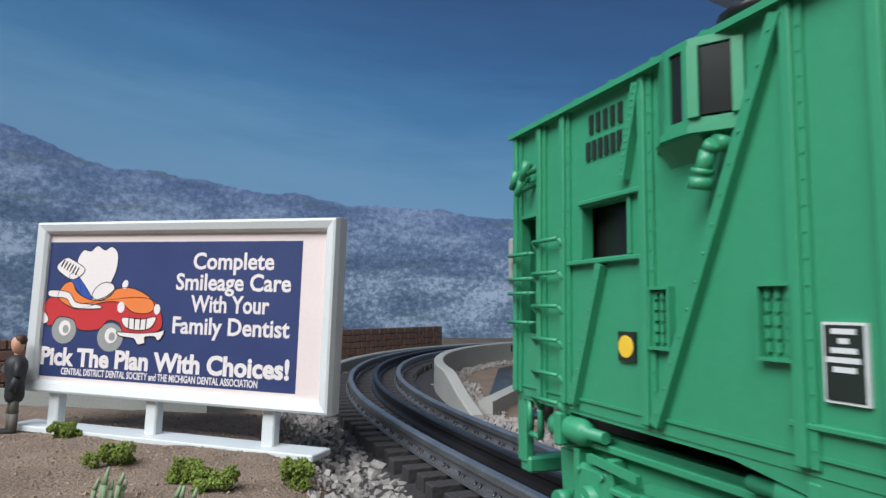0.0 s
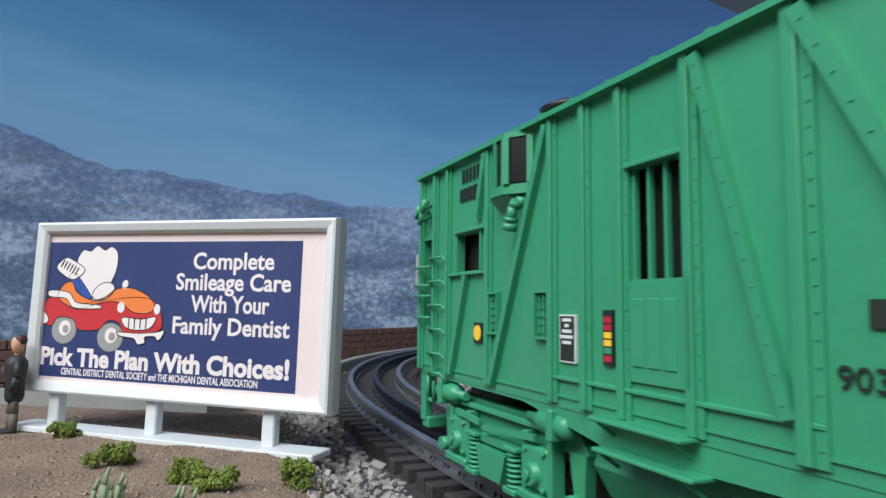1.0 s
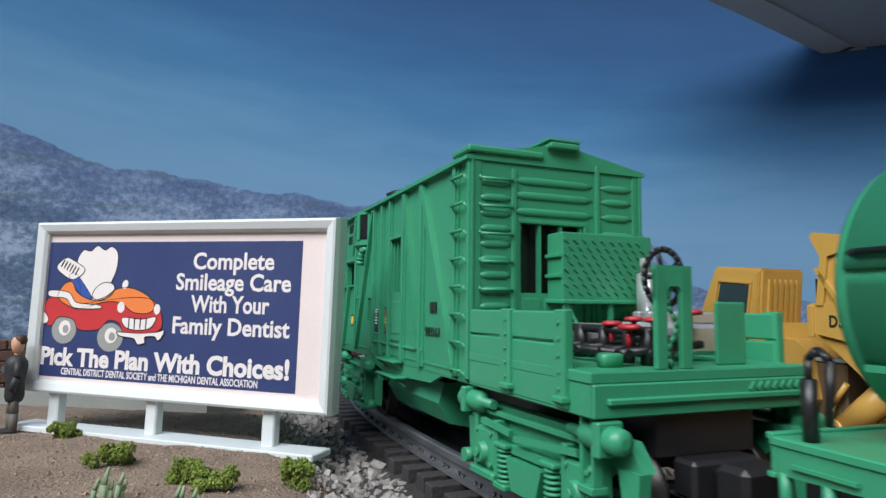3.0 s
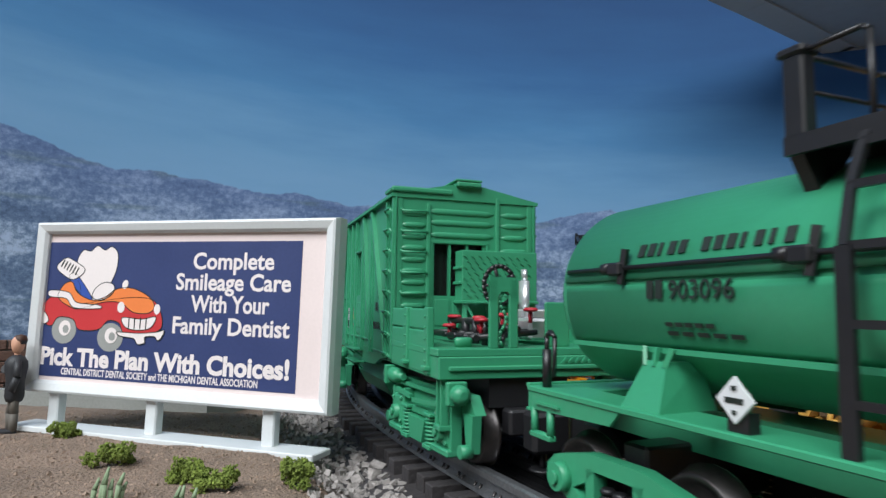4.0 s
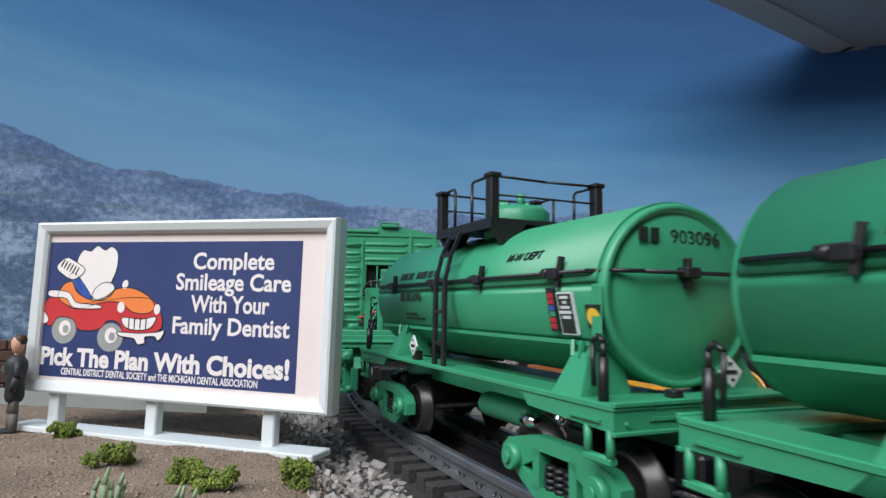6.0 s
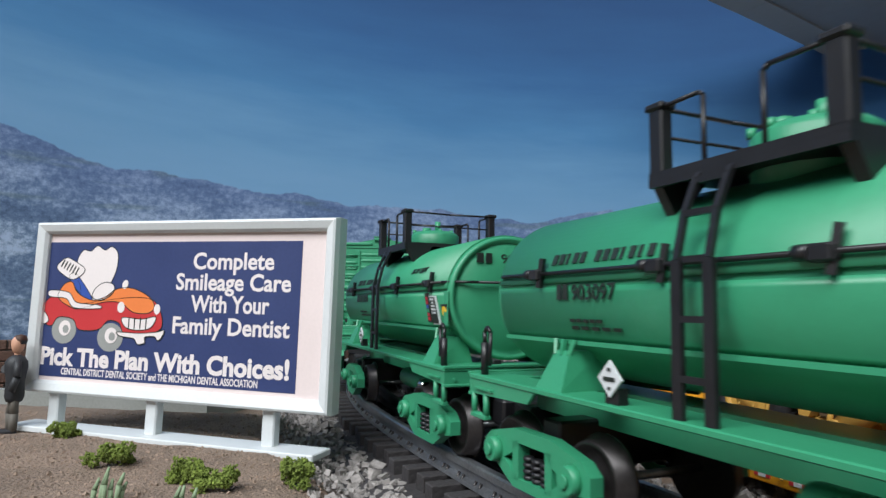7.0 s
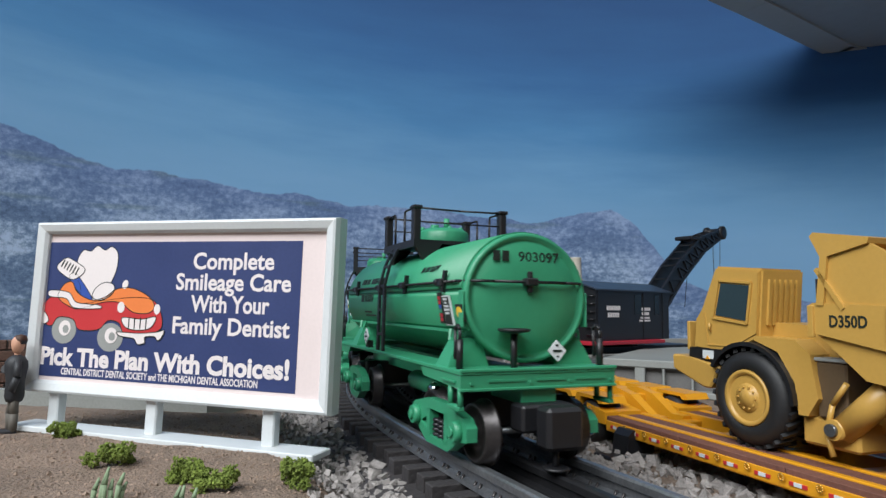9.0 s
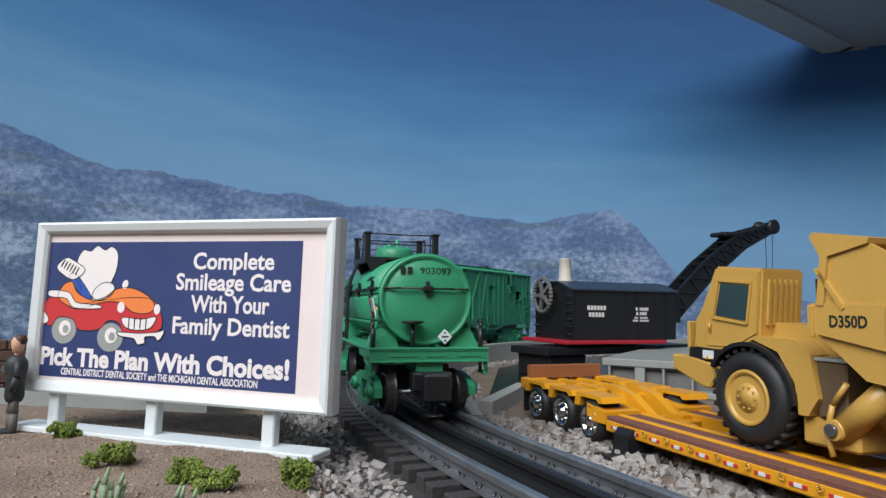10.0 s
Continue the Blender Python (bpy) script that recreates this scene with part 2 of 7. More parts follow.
    pm = nt.nodes.new("ShaderNodeMapRange")
    pm.inputs[1].default_value, pm.inputs[2].default_value = 0.60, 0.70
    pm.inputs[4].default_value = 0.35
    link(patch, pm.inputs[0])
    rgb = nt.nodes.new("ShaderNodeRGB")
    rgb.outputs[0].default_value = (0.13, 0.20, 0.16, 1)
    hills = mix(pm.outputs[0], hills, rgb.outputs[0])
    link(mix(hill_n.outputs[0], sky, hills), b.inputs["Base Color"])
    return m


# ridge line along the wall, and the sky's colours by height
RIDGE = [(0.0, 0.30), (0.20, 0.35), (0.2496, 0.323), (0.2604, 0.311), (0.2737, 0.290), (0.2916, 0.278), (0.3082, 0.285), (0.3352, 0.272),
         (0.3637, 0.268), (0.3787, 0.258), (0.4118, 0.257), (0.4484, 0.245), (0.4668, 0.240), (0.4826, 0.252), (0.4956, 0.266),
         (0.5059, 0.259), (0.521, 0.196), (0.5308, 0.143), (0.5404, 0.105), (0.5572, 0.085), (0.6165, 0.067), (1.0, 0.06)]
SKY = [(0.22, (0.216, 0.426, 0.665)), (0.33, (0.163, 0.368, 0.606)), (0.45, (0.078, 0.251, 0.490)), (0.58, (0.038, 0.149, 0.356)), (0.75, (0.023, 0.093, 0.251))]
MURAL = backdrop_material()

# ---- the large structure ----


def ground_height(x, y):
    """The dirt lies level with the rail tops beside the sign and falls to the track bed."""
    k = np.clip((GRID_NEAR[:, 0] - x) ** 2 + (GRID_NEAR[:, 1] - y) ** 2, 0, 9)
    i = int(np.argmin(k))
    d = math.sqrt(k[i])
    side = (x - LINE_X[::8][i]) * -math.cos(TURN[::8][i]) + (y - LINE_Y[::8][i]) * math.sin(TURN[::8][i])
    lift = noise.fractal(Vector((x * 40, y * 40, 0)), 1.0, 2.0, 4) * 0.0012
    if side > 0 and y < 0.50:
        f = min(1.0, max(0.0, (d - 0.042) / 0.03))
        g = min(1.0, max(0.0, (0.36 - y - 0.15 * min(0, x + 0.1)) / 0.06))
        return -0.013 + 0.0125 * (f * f * (3 - 2 * f)) * g + lift * f
    return -0.013 + lift * min(1.0, max(0.0, (d - 0.03) / 0.03)) * 0.5


GRID_NEAR = np.stack([LINE_X[::8], LINE_Y[::8]], 1)


def ground_sheet():
    bm = bmnew()
    xs = [-2.2, -1.2, -0.7] + [-0.45 + 0.006 * i for i in range(80)] + [0.03 + 0.03 * i for i in range(20)] + [0.8, 1.2, 2.2]
    ys = [-1.4, -0.7, -0.3] + [-0.05 + 0.006 * i for i in range(92)] + [0.51 + 0.03 * i for i in range(18)] + [1.2, 1.6]
    vs = [[bm.verts.new((x, y, ground_height(x, y))) for y in ys] for x in xs]
    for i in range(len(xs) - 1):
        for j in range(len(ys) - 1):
            bm.faces.new((vs[i][j], vs[i + 1][j], vs[i + 1][j + 1], vs[i][j + 1])).smooth = True
    solid("ground", bm, DIRT, "brown sandy scenery ground of the layout", kind="structure")


ground_sheet()


def backdrop_wall():
    bm = bmnew()
    layer = bm.loops.layers.uv.new("wall")
    n = 72
    pts = []
    for i in range(n + 1):
        a = math.radians(200 - 220 * i / n)
        pts.append((0.35 + 1.25 * math.cos(a), 0.35 + 1.0 * math.sin(a), i / n))
    rows = [[(bm.verts.new((x, y, z)), u, z) for z in (-0.03, 0.3, 0.8, 1.5)] for x, y, u in pts]
    for a, b in zip(rows, rows[1:]):
        for j in range(3):
            quad = (a[j], b[j], b[j + 1], a[j + 1])
            f = bm.faces.new([q[0] for q in quad])
            f.smooth = True
            for lp, q in zip(f.loops, quad):
                lp[layer].uv = (q[1], q[2])
    solid("backdrop", bm, MURAL, "curved backdrop wall printed with blue sky and hazy hills", kind="structure")


backdrop_wall()


def room():
    """Plain walls, floor and ceiling that close the place behind the camera."""
    bm = bmnew()
    for x0, x1, y0, y1, z0, z1 in ((-2.6, -2.5, -2.6, 2.1, -1.0, 1.7), (2.5, 2.6, -2.6, 2.1, -1.0, 1.7), (-2.5, 2.5, -2.6, -2.5, -1.0, 1.7), (-2.5, 2.5, 2.0, 2.1, -1.0, 1.7)):
        box(bm, x0, x1, y0, y1, z0, z1)
    solid("wall_room", bm, PLASTER, "plain painted walls of the layout room", kind="structure")
    solid("floor", box(bmnew(), -2.5, 2.5, -2.5, 2.0, -1.0, -0.95), PLASTER, "plain floor of the layout room", kind="structure")
    solid("ceiling", box(bmnew(), -2.6, 2.6, -2.6, 2.1, 1.7, 1.75), CEILING, "grey tiled ceiling of the layout room", kind="structure")


room()


def soffit():
    """A lowered strip of ceiling with a tile joint and a plain edge strip."""
    edge = [(0.30, 0.93), (0.4618, 1.0568), (0.545, 1.109), (0.6284, 1.1643), (0.73, 1.232), (0.8247, 1.295), (0.90, 1.318), (0.9757, 1.3307), (1.5, 1.42)]
    bm = bmnew()
    prism(bm, edge + [(1.9, 1.0), (1.9, 0.55), (0.75, 0.55)], 0.604, 0.64, "z")
    ob = solid("ceiling_soffit", bm, CEILING, "lowered grey ceiling of flat tiles above the backdrop", kind="structure")
    bm = bmnew()
    for (x0, y0), (x1, y1) in zip(edge, edge[1:]):
        d = Vector((x1 - x0, y1 - y0, 0)).normalized()
        nrm = Vector((d.y, -d.x, 0)) * 0.055
        prism(bm, [(x0, y0), (x1, y1), (x1 + nrm.x, y1 + nrm.y), (x0 + nrm.x, y0 + nrm.y)], 0.600, 0.6035, "z")
    part("edge_strip", bm, STRIP, ob)
    bm = bmnew()
    beam(bm, (0.83, 1.285, 0.601), (1.35, 1.15, 0.601), 0.009, 0.004)
    part("tile_joint", bm, WHITE, ob)


soffit()

# ---- the railway track ----


def railway_track():
    tr = thing("railway_track", pose(0, 0, LIFT), "three-rail model railway track curving away on dark wooden ties", "track", kind="structure")
    s0, s1 = -0.42, 1.9
    for side, mat, lab in ((0.0165, RAIL, "weathered grey steel running rail"), (-0.0165, RAIL, "weathered grey steel running rail"), (0.0, RAILBLACK, "blackened centre rail")):
        bm = bmnew()
        hw = 0.0016
        sweep(bm, [(side - 0.0030, -0.0068), (side + 0.0030, -0.0068), (side + 0.0028, -0.0058), (side + 0.0007, -0.0052), (side + 0.0007, -0.0030),
                   (side + hw, -0.0024), (side + hw, -0.0006), (side + 0.001, 0.0), (side - 0.001, 0.0), (side - hw, -0.0006), (side - hw, -0.0024),
                   (side - 0.0007, -0.0030), (side - 0.0007, -0.0052), (side - 0.0028, -0.0058)], s0, s1, 230)
        part("rail", bm, mat, tr, lab)
    bm = bmnew()
    i = 0
    s = s0
    rnd = random.Random(5)
    while s < s1:
        for side in (0.0165, -0.0165):
            for k in (0.0026, -0.0026):
                p = track_pose(s, side + k, 0)
                for dx in (-0.0016, 0.0016):
                    a = p @ Vector((dx, 0, -0.0068))
                    c = p @ Vector((dx, -k * 0.45, -0.0044))
                    rod(bm, a, c, 0.0005, 5)
        s += 0.0115
    tagged(part("rail_clips", bm, WHEEL, tr, "small dull rail clips"), kind="stuff")
    bm = bmnew()
    sweep(bm, [(0.047, -0.0150), (0.034, -0.0120), (-0.034, -0.0120), (-0.047, -0.0150)], s0, s1, 160)
    part("track_bed", bm, TIE, tr, "dark bed between the ties")
    me = link_mesh("tie", box(bmnew(), -0.0029, 0.0029, -0.0285, 0.0285, -0.0125, -0.0069, 0.0003), TIE)
    s = s0
    while s < s1:
        ob = new("tie", me)
        ob.parent = tr
        ob.matrix_local = track_pose(s, rnd.uniform(-0.0012, 0.0012), rnd.uniform(-0.0003, 0.0)) @ pose(0, 0, 0, 0, 0, rnd.uniform(-2, 2))
        s += 0.0115


railway_track()


def rock(bm, p, r, rnd):
    vs = []
    q = Euler((rnd.uniform(0, 6), rnd.uniform(0, 6), rnd.uniform(0, 6))).to_matrix()
    sx, sy, sz = rnd.uniform(0.7, 1.3), rnd.uniform(0.6, 1.1), rnd.uniform(0.45, 0.9)
    for v in ((-1, -1, -1), (1, -1, -1), (1, 1, -1), (-1, 1, -1), (-1, -1, 1), (1, -1, 1), (1, 1, 1), (-1, 1, 1)):
        w = Vector([c * rnd.uniform(0.35, 0.8) for c in v])
        w = Vector((w.x * sx, w.y * sy, w.z * sz)) * r
        vs.append(bm.verts.new(p + q @ w))
    for f in ((0, 3, 2, 1), (4, 5, 6, 7), (0, 1, 5, 4), (1, 2, 6, 5), (2, 3, 7, 6), (3, 0, 4, 7)):
        a = [vs[i] for i in f]
        if rnd.random() < 0.5:
            bm.faces.new((a[0], a[1], a[2])), bm.faces.new((a[0], a[2], a[3]))
        else:
            bm.faces.new((a[1], a[2], a[3])), bm.faces.new((a[1], a[3], a[0]))


def ballast(name, count, s_range, side_range, size, seed, label, sparse=None):
    rnd = random.Random(seed)
    bm = bmnew()
    for i in range(count):
        s, side = rnd.uniform(*s_range), rnd.uniform(*side_range)
        r = rnd.uniform(*size) * (0.75 if rnd.random() < 0.6 else 1.15)
        p = track_at(s, side - 0.003)
        if p.y > 0.36 and p.x > 0.03 and side < -0.07:
            continue
        hump = 0.0
        if side > 0:
            k = (side - side_range[0]) / (side_range[1] - side_range[0])
            hump = 0.005 * max(0, 1 - abs(k - 0.35) * 1.8)
        z = ground_height(p.x, p.y) if side > 0 else -0.0135
        p.z = max(z, -0.0125) + hump * rnd.uniform(0.3, 1.0) + r * 0.25
        rock(bm, p, r, rnd)
    tagged(solid(name, bm, STONE, label, "gravel"), kind="stuff")


ballast("ballast_outer", 3600, (-0.2, 0.42), (0.0305, 0.056), (0.0012, 0.0031), 11, "loose pale grey ballast stones beside the ties")
ballast("ballast_shoulder", 900, (-0.2, 0.25), (0.050, 0.068), (0.0008, 0.0019), 12, "fine grey gravel spilling from the track onto dirt")
ballast("ballast_inner", 3200, (-0.2, 0.75), (-0.062, -0.0305), (0.0012, 0.0030), 13, "loose pale grey ballast stones inside the curve")
ballast("ballast_yard", 1500, (-0.25, 0.28), (-0.10, -0.055), (0.0013, 0.0034), 14, "pale crushed stones beside the parked trailer")


def dirt_grains():
    rnd = random.Random(3)
    bm = bmnew()
    for i in range(9000):
        x, y = rnd.uniform(-0.25, 0.0), rnd.uniform(0.13, 0.30)
        p = Vector((x, y, ground_height(x, y)))
        near = min((p.xy - Vector((LINE_X[j], LINE_Y[j]))).length for j in range(380, 620, 12))
        if near < 0.045:
            continue
        rock(bm, p, rnd.choice((0.0003, 0.0003, 0.0004, 0.0005, 0.0008)) * rnd.uniform(0.7, 1.2), rnd)
    tagged(solid("dirt_grains", bm, GRAIN, "coarse brown grit lying on the dirt", "grit"), kind="stuff")


dirt_grains()


def curb(name, side0, side1, s0, s1, z1, label, mat=None, ramp=0.0):
    bm = bmnew()
    n = 90
    rows = []
    for i in range(n + 1):
        s = s0 + (s1 - s0) * i / n
        k = min(1.0, (s - s0) / ramp) if ramp else 1.0
        top = -0.010 + (z1 + 0.010) * (0.12 + 0.88 * k)
        lo, hi = min(side0, side1), max(side0, side1)
        rows.append([bm.verts.new(track_at(s, a - 0.004, z)) for a, z in ((lo, -0.016), (hi, -0.016), (hi, top - 0.0008), (hi - 0.0008, top), (lo + 0.0008, top), (lo, top - 0.0008))])
    for a, c in zip(rows, rows[1:]):
        for j in range(6):
            bm.faces.new((a[j], a[(j + 1) % 6], c[(j + 1) % 6], c[j]))
    bm.faces.new(rows[0][::-1])
    bm.faces.new(rows[-1])
    solid(name, bm, mat or CONCRETE, label, "low wall")


curb("retaining_curb", 0.040, 0.047, 0.12, 1.5, 0.003, "low grey moulded curb round the outside of the curve")
curb("inner_wall", -0.047, -0.0395, 0.085, 1.5, 0.010, "pale grey moulded wall round the inside of the curve", PALE, 0.07)


def low_walls():
    bm = bmnew()
    prism(bm, [(-0.42, 0.335), (-0.13, 0.352), (-0.105, 0.44), (-0.112, 0.445), (-0.137, 0.359), (-0.42, 0.342)], -0.016, 0.003, "z")
    solid("roadside_slab", bm, CONCRETE, "low grey slab behind the sign", "low wall")
    bm = bmnew()
    prism(bm, [(0.022, 0.372), (0.055, 0.462), (0.066, 0.466), (0.030, 0.368)], -0.016, -0.0035, "z")
    solid("ramp_wall", bm, PALE, "pale grey low wall beside the underpass", "low wall")
    bm = bmnew()
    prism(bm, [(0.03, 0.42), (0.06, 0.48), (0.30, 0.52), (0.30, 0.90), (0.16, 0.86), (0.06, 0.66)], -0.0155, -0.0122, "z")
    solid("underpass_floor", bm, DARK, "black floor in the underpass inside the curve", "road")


low_walls()


def loading_platform():
    """The grey ribbed platform on which the crane stands."""
    pl = thing("loading_platform", pose(0.132, 0.500, -0.013, 0, 0, -30), "grey ribbed plastic platform beside the crane", "platform")
    part("slab", box(bmnew(), -0.004, 0.34, -0.003, 0.22, 0.0195, 0.0255, 0.0008), CONCRETE, pl)
    part("core", box(bmnew(), 0.0, 0.335, 0.003, 0.215, 0.0, 0.0196), DARKGREY, pl)
    part("base_band", box(bmnew(), -0.003, 0.338, -0.010, 0.003, 0.0, 0.0045, 0.0006), CONCRETE, pl)
    for i in range(17):
        x = 0.001 + 0.0205 * i
        w = 0.0075 if i % 4 == 1 else 0.0016
        part("rib", box(bmnew(), x, x + w, -0.0022, 0.003, 0.0045, 0.0196, 0.0003), CONCRETE, pl)


loading_platform()


def brick_wall():
    wl = thing("brick_wall", pose(0, 0, 0), "brown block retaining wall at the foot of the backdrop", "wall", kind="structure")
    a, b, c = Vector((-0.42, 0.30)), Vector((-0.21, 0.55)), Vector((0.0, 0.885))

    def at(t):
        p = a * (1 - t) ** 2 + b * 2 * t * (1 - t) + c * t * t
        d = (b - a) * (1 - t) + (c - b) * t
        return p, math.degrees(math.atan2(d.y, d.x))
    n = 46
    rows, hh = 5, 0.0076
    bm = bmnew()
    for i in range(n):
        (p, g), (q, _) = at(i / n), at((i + 1) / n)
        d = (q - p).normalized()
        nr = Vector((-d.y, d.x)) * 0.005
        prism(bm, [p, q, q + nr, p + nr], -0.016, -0.013 + rows * hh - 0.001, "z")
    part("core", bm, DARKGREY, wl, "dark mortar core")
    me = link_mesh("brick", box(bmnew(), -0.0068, 0.0068, -0.0016, 0.004, 0.0004, hh - 0.0004, 0.0005), BRICK)
    rnd = random.Random(8)
    for r in range(rows):
        for i in range(n):
            t = (i + 0.5 * (r % 2)) / n
            p, g = at(t)
            ob = new("brick", me)
            ob.parent = wl
            ob.matrix_local = pose(p.x, p.y, -0.0135 + r * hh, rnd.uniform(-1.5, 1.5), 0, g + rnd.uniform(-1, 1)) @ Matrix.Diagonal((rnd.uniform(0.96, 1.05), 1, 1, 1))


brick_wall()

# ---- the train ----
SIDE_TEXT = Matrix(((-1, 0, 0, 0), (0, 0, 1, 0), (0, 1, 0, 0), (0, 0, 0, 1)))
END_TEXT = Matrix(((0, 0, -1, 0), (-1, 0, 0, 0), (0, 1, 0, 0), (0, 0, 0, 1)))


def on_side(u, w, z, lean=0.0):
    """The pose of a print on a car's left side, read from the left; lean: degrees from upright, for a rounded side."""
    return Matrix.Translation((u, w, z)) @ pose(0, 0, 0, lean, 0, 0) @ SIDE_TEXT


def plate(bm, m, w, h, t=0.0003, x=0.0, y=0.0):
    """A thin plate in a print's plane, its lower left corner at x, y."""
    vs = [bm.verts.new(m @ Vector((x + a * w, y + b * h, c * t))) for a in (0, 1) for b in (0, 1) for c in (-1, 1)]
    for f in ((0, 1, 3, 2), (4, 6, 7, 5), (0, 4, 5, 1), (2, 3, 7, 6), (0, 2, 6, 4), (1, 5, 7, 3)):
        bm.faces.new([vs[i] for i in f])
    return bm


def bogie(parent, u, six=False):
    """A truck under a car; it turns on its pivot. Its space: x along, y to the left, z from the rail top."""
    bol = part("truck", box(bmnew(), -0.0035, 0.0035, -0.0175, 0.0175, 0.0075, 0.0195, 0.0006), BLACK, parent, "black truck bolster")
    bol.location.x = u
    axles = (-0.0195, 0.0195) if six else (-0.0165, 0.0165)
    for a in axles:
        bm = bmnew()
        rod(bm, (a, -0.0185, 0.0090), (a, 0.0185, 0.0090), 0.0011, 8)
        part("axle", bm, STEEL, bol)
        for sd in (-1, 1):
            bm = bmnew()
            y0 = 0.0136 * sd
            lathe(bm, [(0.0100, y0), (0.0102, y0 + 0.0009 * sd), (0.0092, y0 + 0.0014 * sd), (0.0088, y0 + 0.0046 * sd), (0.0078, y0 + 0.0047 * sd), (0.0070, y0 + 0.0036 * sd), (0.003, y0 + 0.0034 * sd), (0.0025, y0 + 0.0048 * sd)], "y", (a, 0, 0.0090), 24)
            part("wheel", bm, WHEEL, bol, "dark steel flanged wheel")
    for sd in (-1, 1):
        bm = bmnew()
        y0, y1 = sorted((0.0198 * sd, 0.0232 * sd))
        if six:
            # heavy cast frame with pedestals, springs, brake cylinders and journal boxes
            prism(bm, [(-0.034, 0.0165), (-0.030, 0.0215), (0.030, 0.0215), (0.034, 0.0165), (0.026, 0.0160), (0.015, 0.0080), (-0.015, 0.0080), (-0.026, 0.0160)], y0, y1)
            yo = 0.0232 * sd
            span = lambda p, q: sorted((yo + p * sd, yo + q * sd))
            box(bm, -0.0300, 0.0300, *span(0, 0.0022), 0.0190, 0.0205, 0.0003)
            box(bm, -0.0140, 0.0140, *span(0, 0.0030), 0.0115, 0.0140, 0.0004)
            prism(bm, [(-0.005, 0.0040), (0.005, 0.0040), (0.0075, 0.0110), (-0.0075, 0.0110)], *span(0, 0.0046))
            for a in axles:
                box(bm, a - 0.0046, a + 0.0046, *span(0, 0.0040), 0.0060, 0.0160, 0.0008)
                rod(bm, (a, yo, 0.0100), (a, yo + 0.0058 * sd, 0.0100), 0.0028, 12, 0.0024)
                rod(bm, (a, yo + 0.0058 * sd, 0.0100), (a, yo + 0.0066 * sd, 0.0100), 0.0012, 8)
                box(bm, a - 0.0062, a + 0.0062, *span(0, 0.0050), 0.0036, 0.0058, 0.0005)
                for k in (-0.0052, 0.0052):
                    box(bm, a + k - 0.0009, a + k + 0.0009, *span(0, 0.0036), 0.0040, 0.0185, 0.0002)
                for k in (-0.0036, 0.0036):
                    for z in (0.0072, 0.0148):
                        rod(bm, (a + k, yo + 0.0038 * sd, z), (a + k, yo + 0.0046 * sd, z), 0.0006, 6)
            for a in (-0.0100, 0.0100):
                for k in range(7):
                    lathe(bm, [(0.0018, 0), (0.0023, 0.0004), (0.0018, 0.0008)], "z", (a, yo + 0.0030 * sd, 0.0045 + 0.0012 * k), 10)
                box(bm, a - 0.0028, a + 0.0028, *span(0.0004, 0.0052), 0.0030, 0.0045, 0.0003)
                box(bm, a - 0.0028, a + 0.0028, *span(0.0004, 0.0052), 0.0128, 0.0140, 0.0003)
            for a, d in ((-0.033, 1), (0.033, -1)):
                lathe(bm, [(0.0010, 0.0), (0.0025, 0.0008 * d), (0.0027, 0.0024 * d), (0.0027, 0.0110 * d), (0.0020, 0.0120 * d), (0.0013, 0.0125 * d), (0.0012, 0.0170 * d)], "x", (a, yo + 0.0030 * sd, 0.0220), 14)
                box(bm, *sorted((a + 0.004 * d, a + 0.0062 * d)), *span(0, 0.0062), 0.0186, 0.0254, 0.0004)
                prism(bm, [(a, 0.0060), (a - 0.001 * d, 0.0165), (a + 0.005 * d, 0.0165), (a + 0.003 * d, 0.0060)], *span(-0.002, 0.0008))
                rod(bm, (a + 0.0015 * d, yo, 0.0065), (a + 0.0015 * d, yo + 0.0036 * sd, 0.0065), 0.0019, 10)
            beam(bm, (-0.020, yo + 0.004 * sd, 0.0178), (0.004, yo + 0.004 * sd, 0.0160), 0.0012, 0.0014)
            beam(bm, (0.020, yo + 0.004 * sd, 0.0178), (0.006, yo + 0.004 * sd, 0.0168), 0.0012, 0.0014)
            for v in bm.verts:
                v.co.y += 0.0012 * sd
        else:
            # arch of a cast frame with two openings and a spring nest
            prism(bm, [(-0.0225, 0.0075), (-0.0225, 0.0115), (-0.0195, 0.0140), (-0.008, 0.0165), (0.008, 0.0165), (0.0195, 0.0140), (0.0225, 0.0115), (0.0225, 0.0075), (0.0170, 0.0065), (0.0085, 0.0105), (0.0055, 0.0132), (-0.0055, 0.0132), (-0.0085, 0.0105), (-0.0170, 0.0065)], y0, y1)
            prism(bm, [(-0.0170, 0.0066), (-0.0085, 0.0022), (0.0085, 0.0022), (0.0170, 0.0066), (0.0135, 0.0088), (0.0068, 0.0046), (-0.0068, 0.0046), (-0.0135, 0.0088)], y0, y1)
            box(bm, -0.0085, -0.0058, y0, y1, 0.004, 0.0135)
            box(bm, 0.0058, 0.0085, y0, y1, 0.004, 0.0135)
            yo = 0.0232 * sd
            for a in axles:
                rod(bm, (a, yo - 0.0005 * sd, 0.0098), (a, yo + 0.0022 * sd, 0.0098), 0.0034, 12, 0.0030)
                rod(bm, (a, yo + 0.0022 * sd, 0.0098), (a, yo + 0.0030 * sd, 0.0098), 0.0015, 8)
        sf = part("side_frame", bm, GREEN, bol)
        bm = bmnew()
        for a in (-0.0038, 0.0, 0.0038):
            for k in range(4):
                lathe(bm, [(0.0013, 0), (0.0017, 0.0006), (0.0013, 0.0012)], "z", (a, 0.0212 * sd, 0.0046 + 0.0015 * k), 8)
        part("springs", bm, BLACK, bol)
    return bol


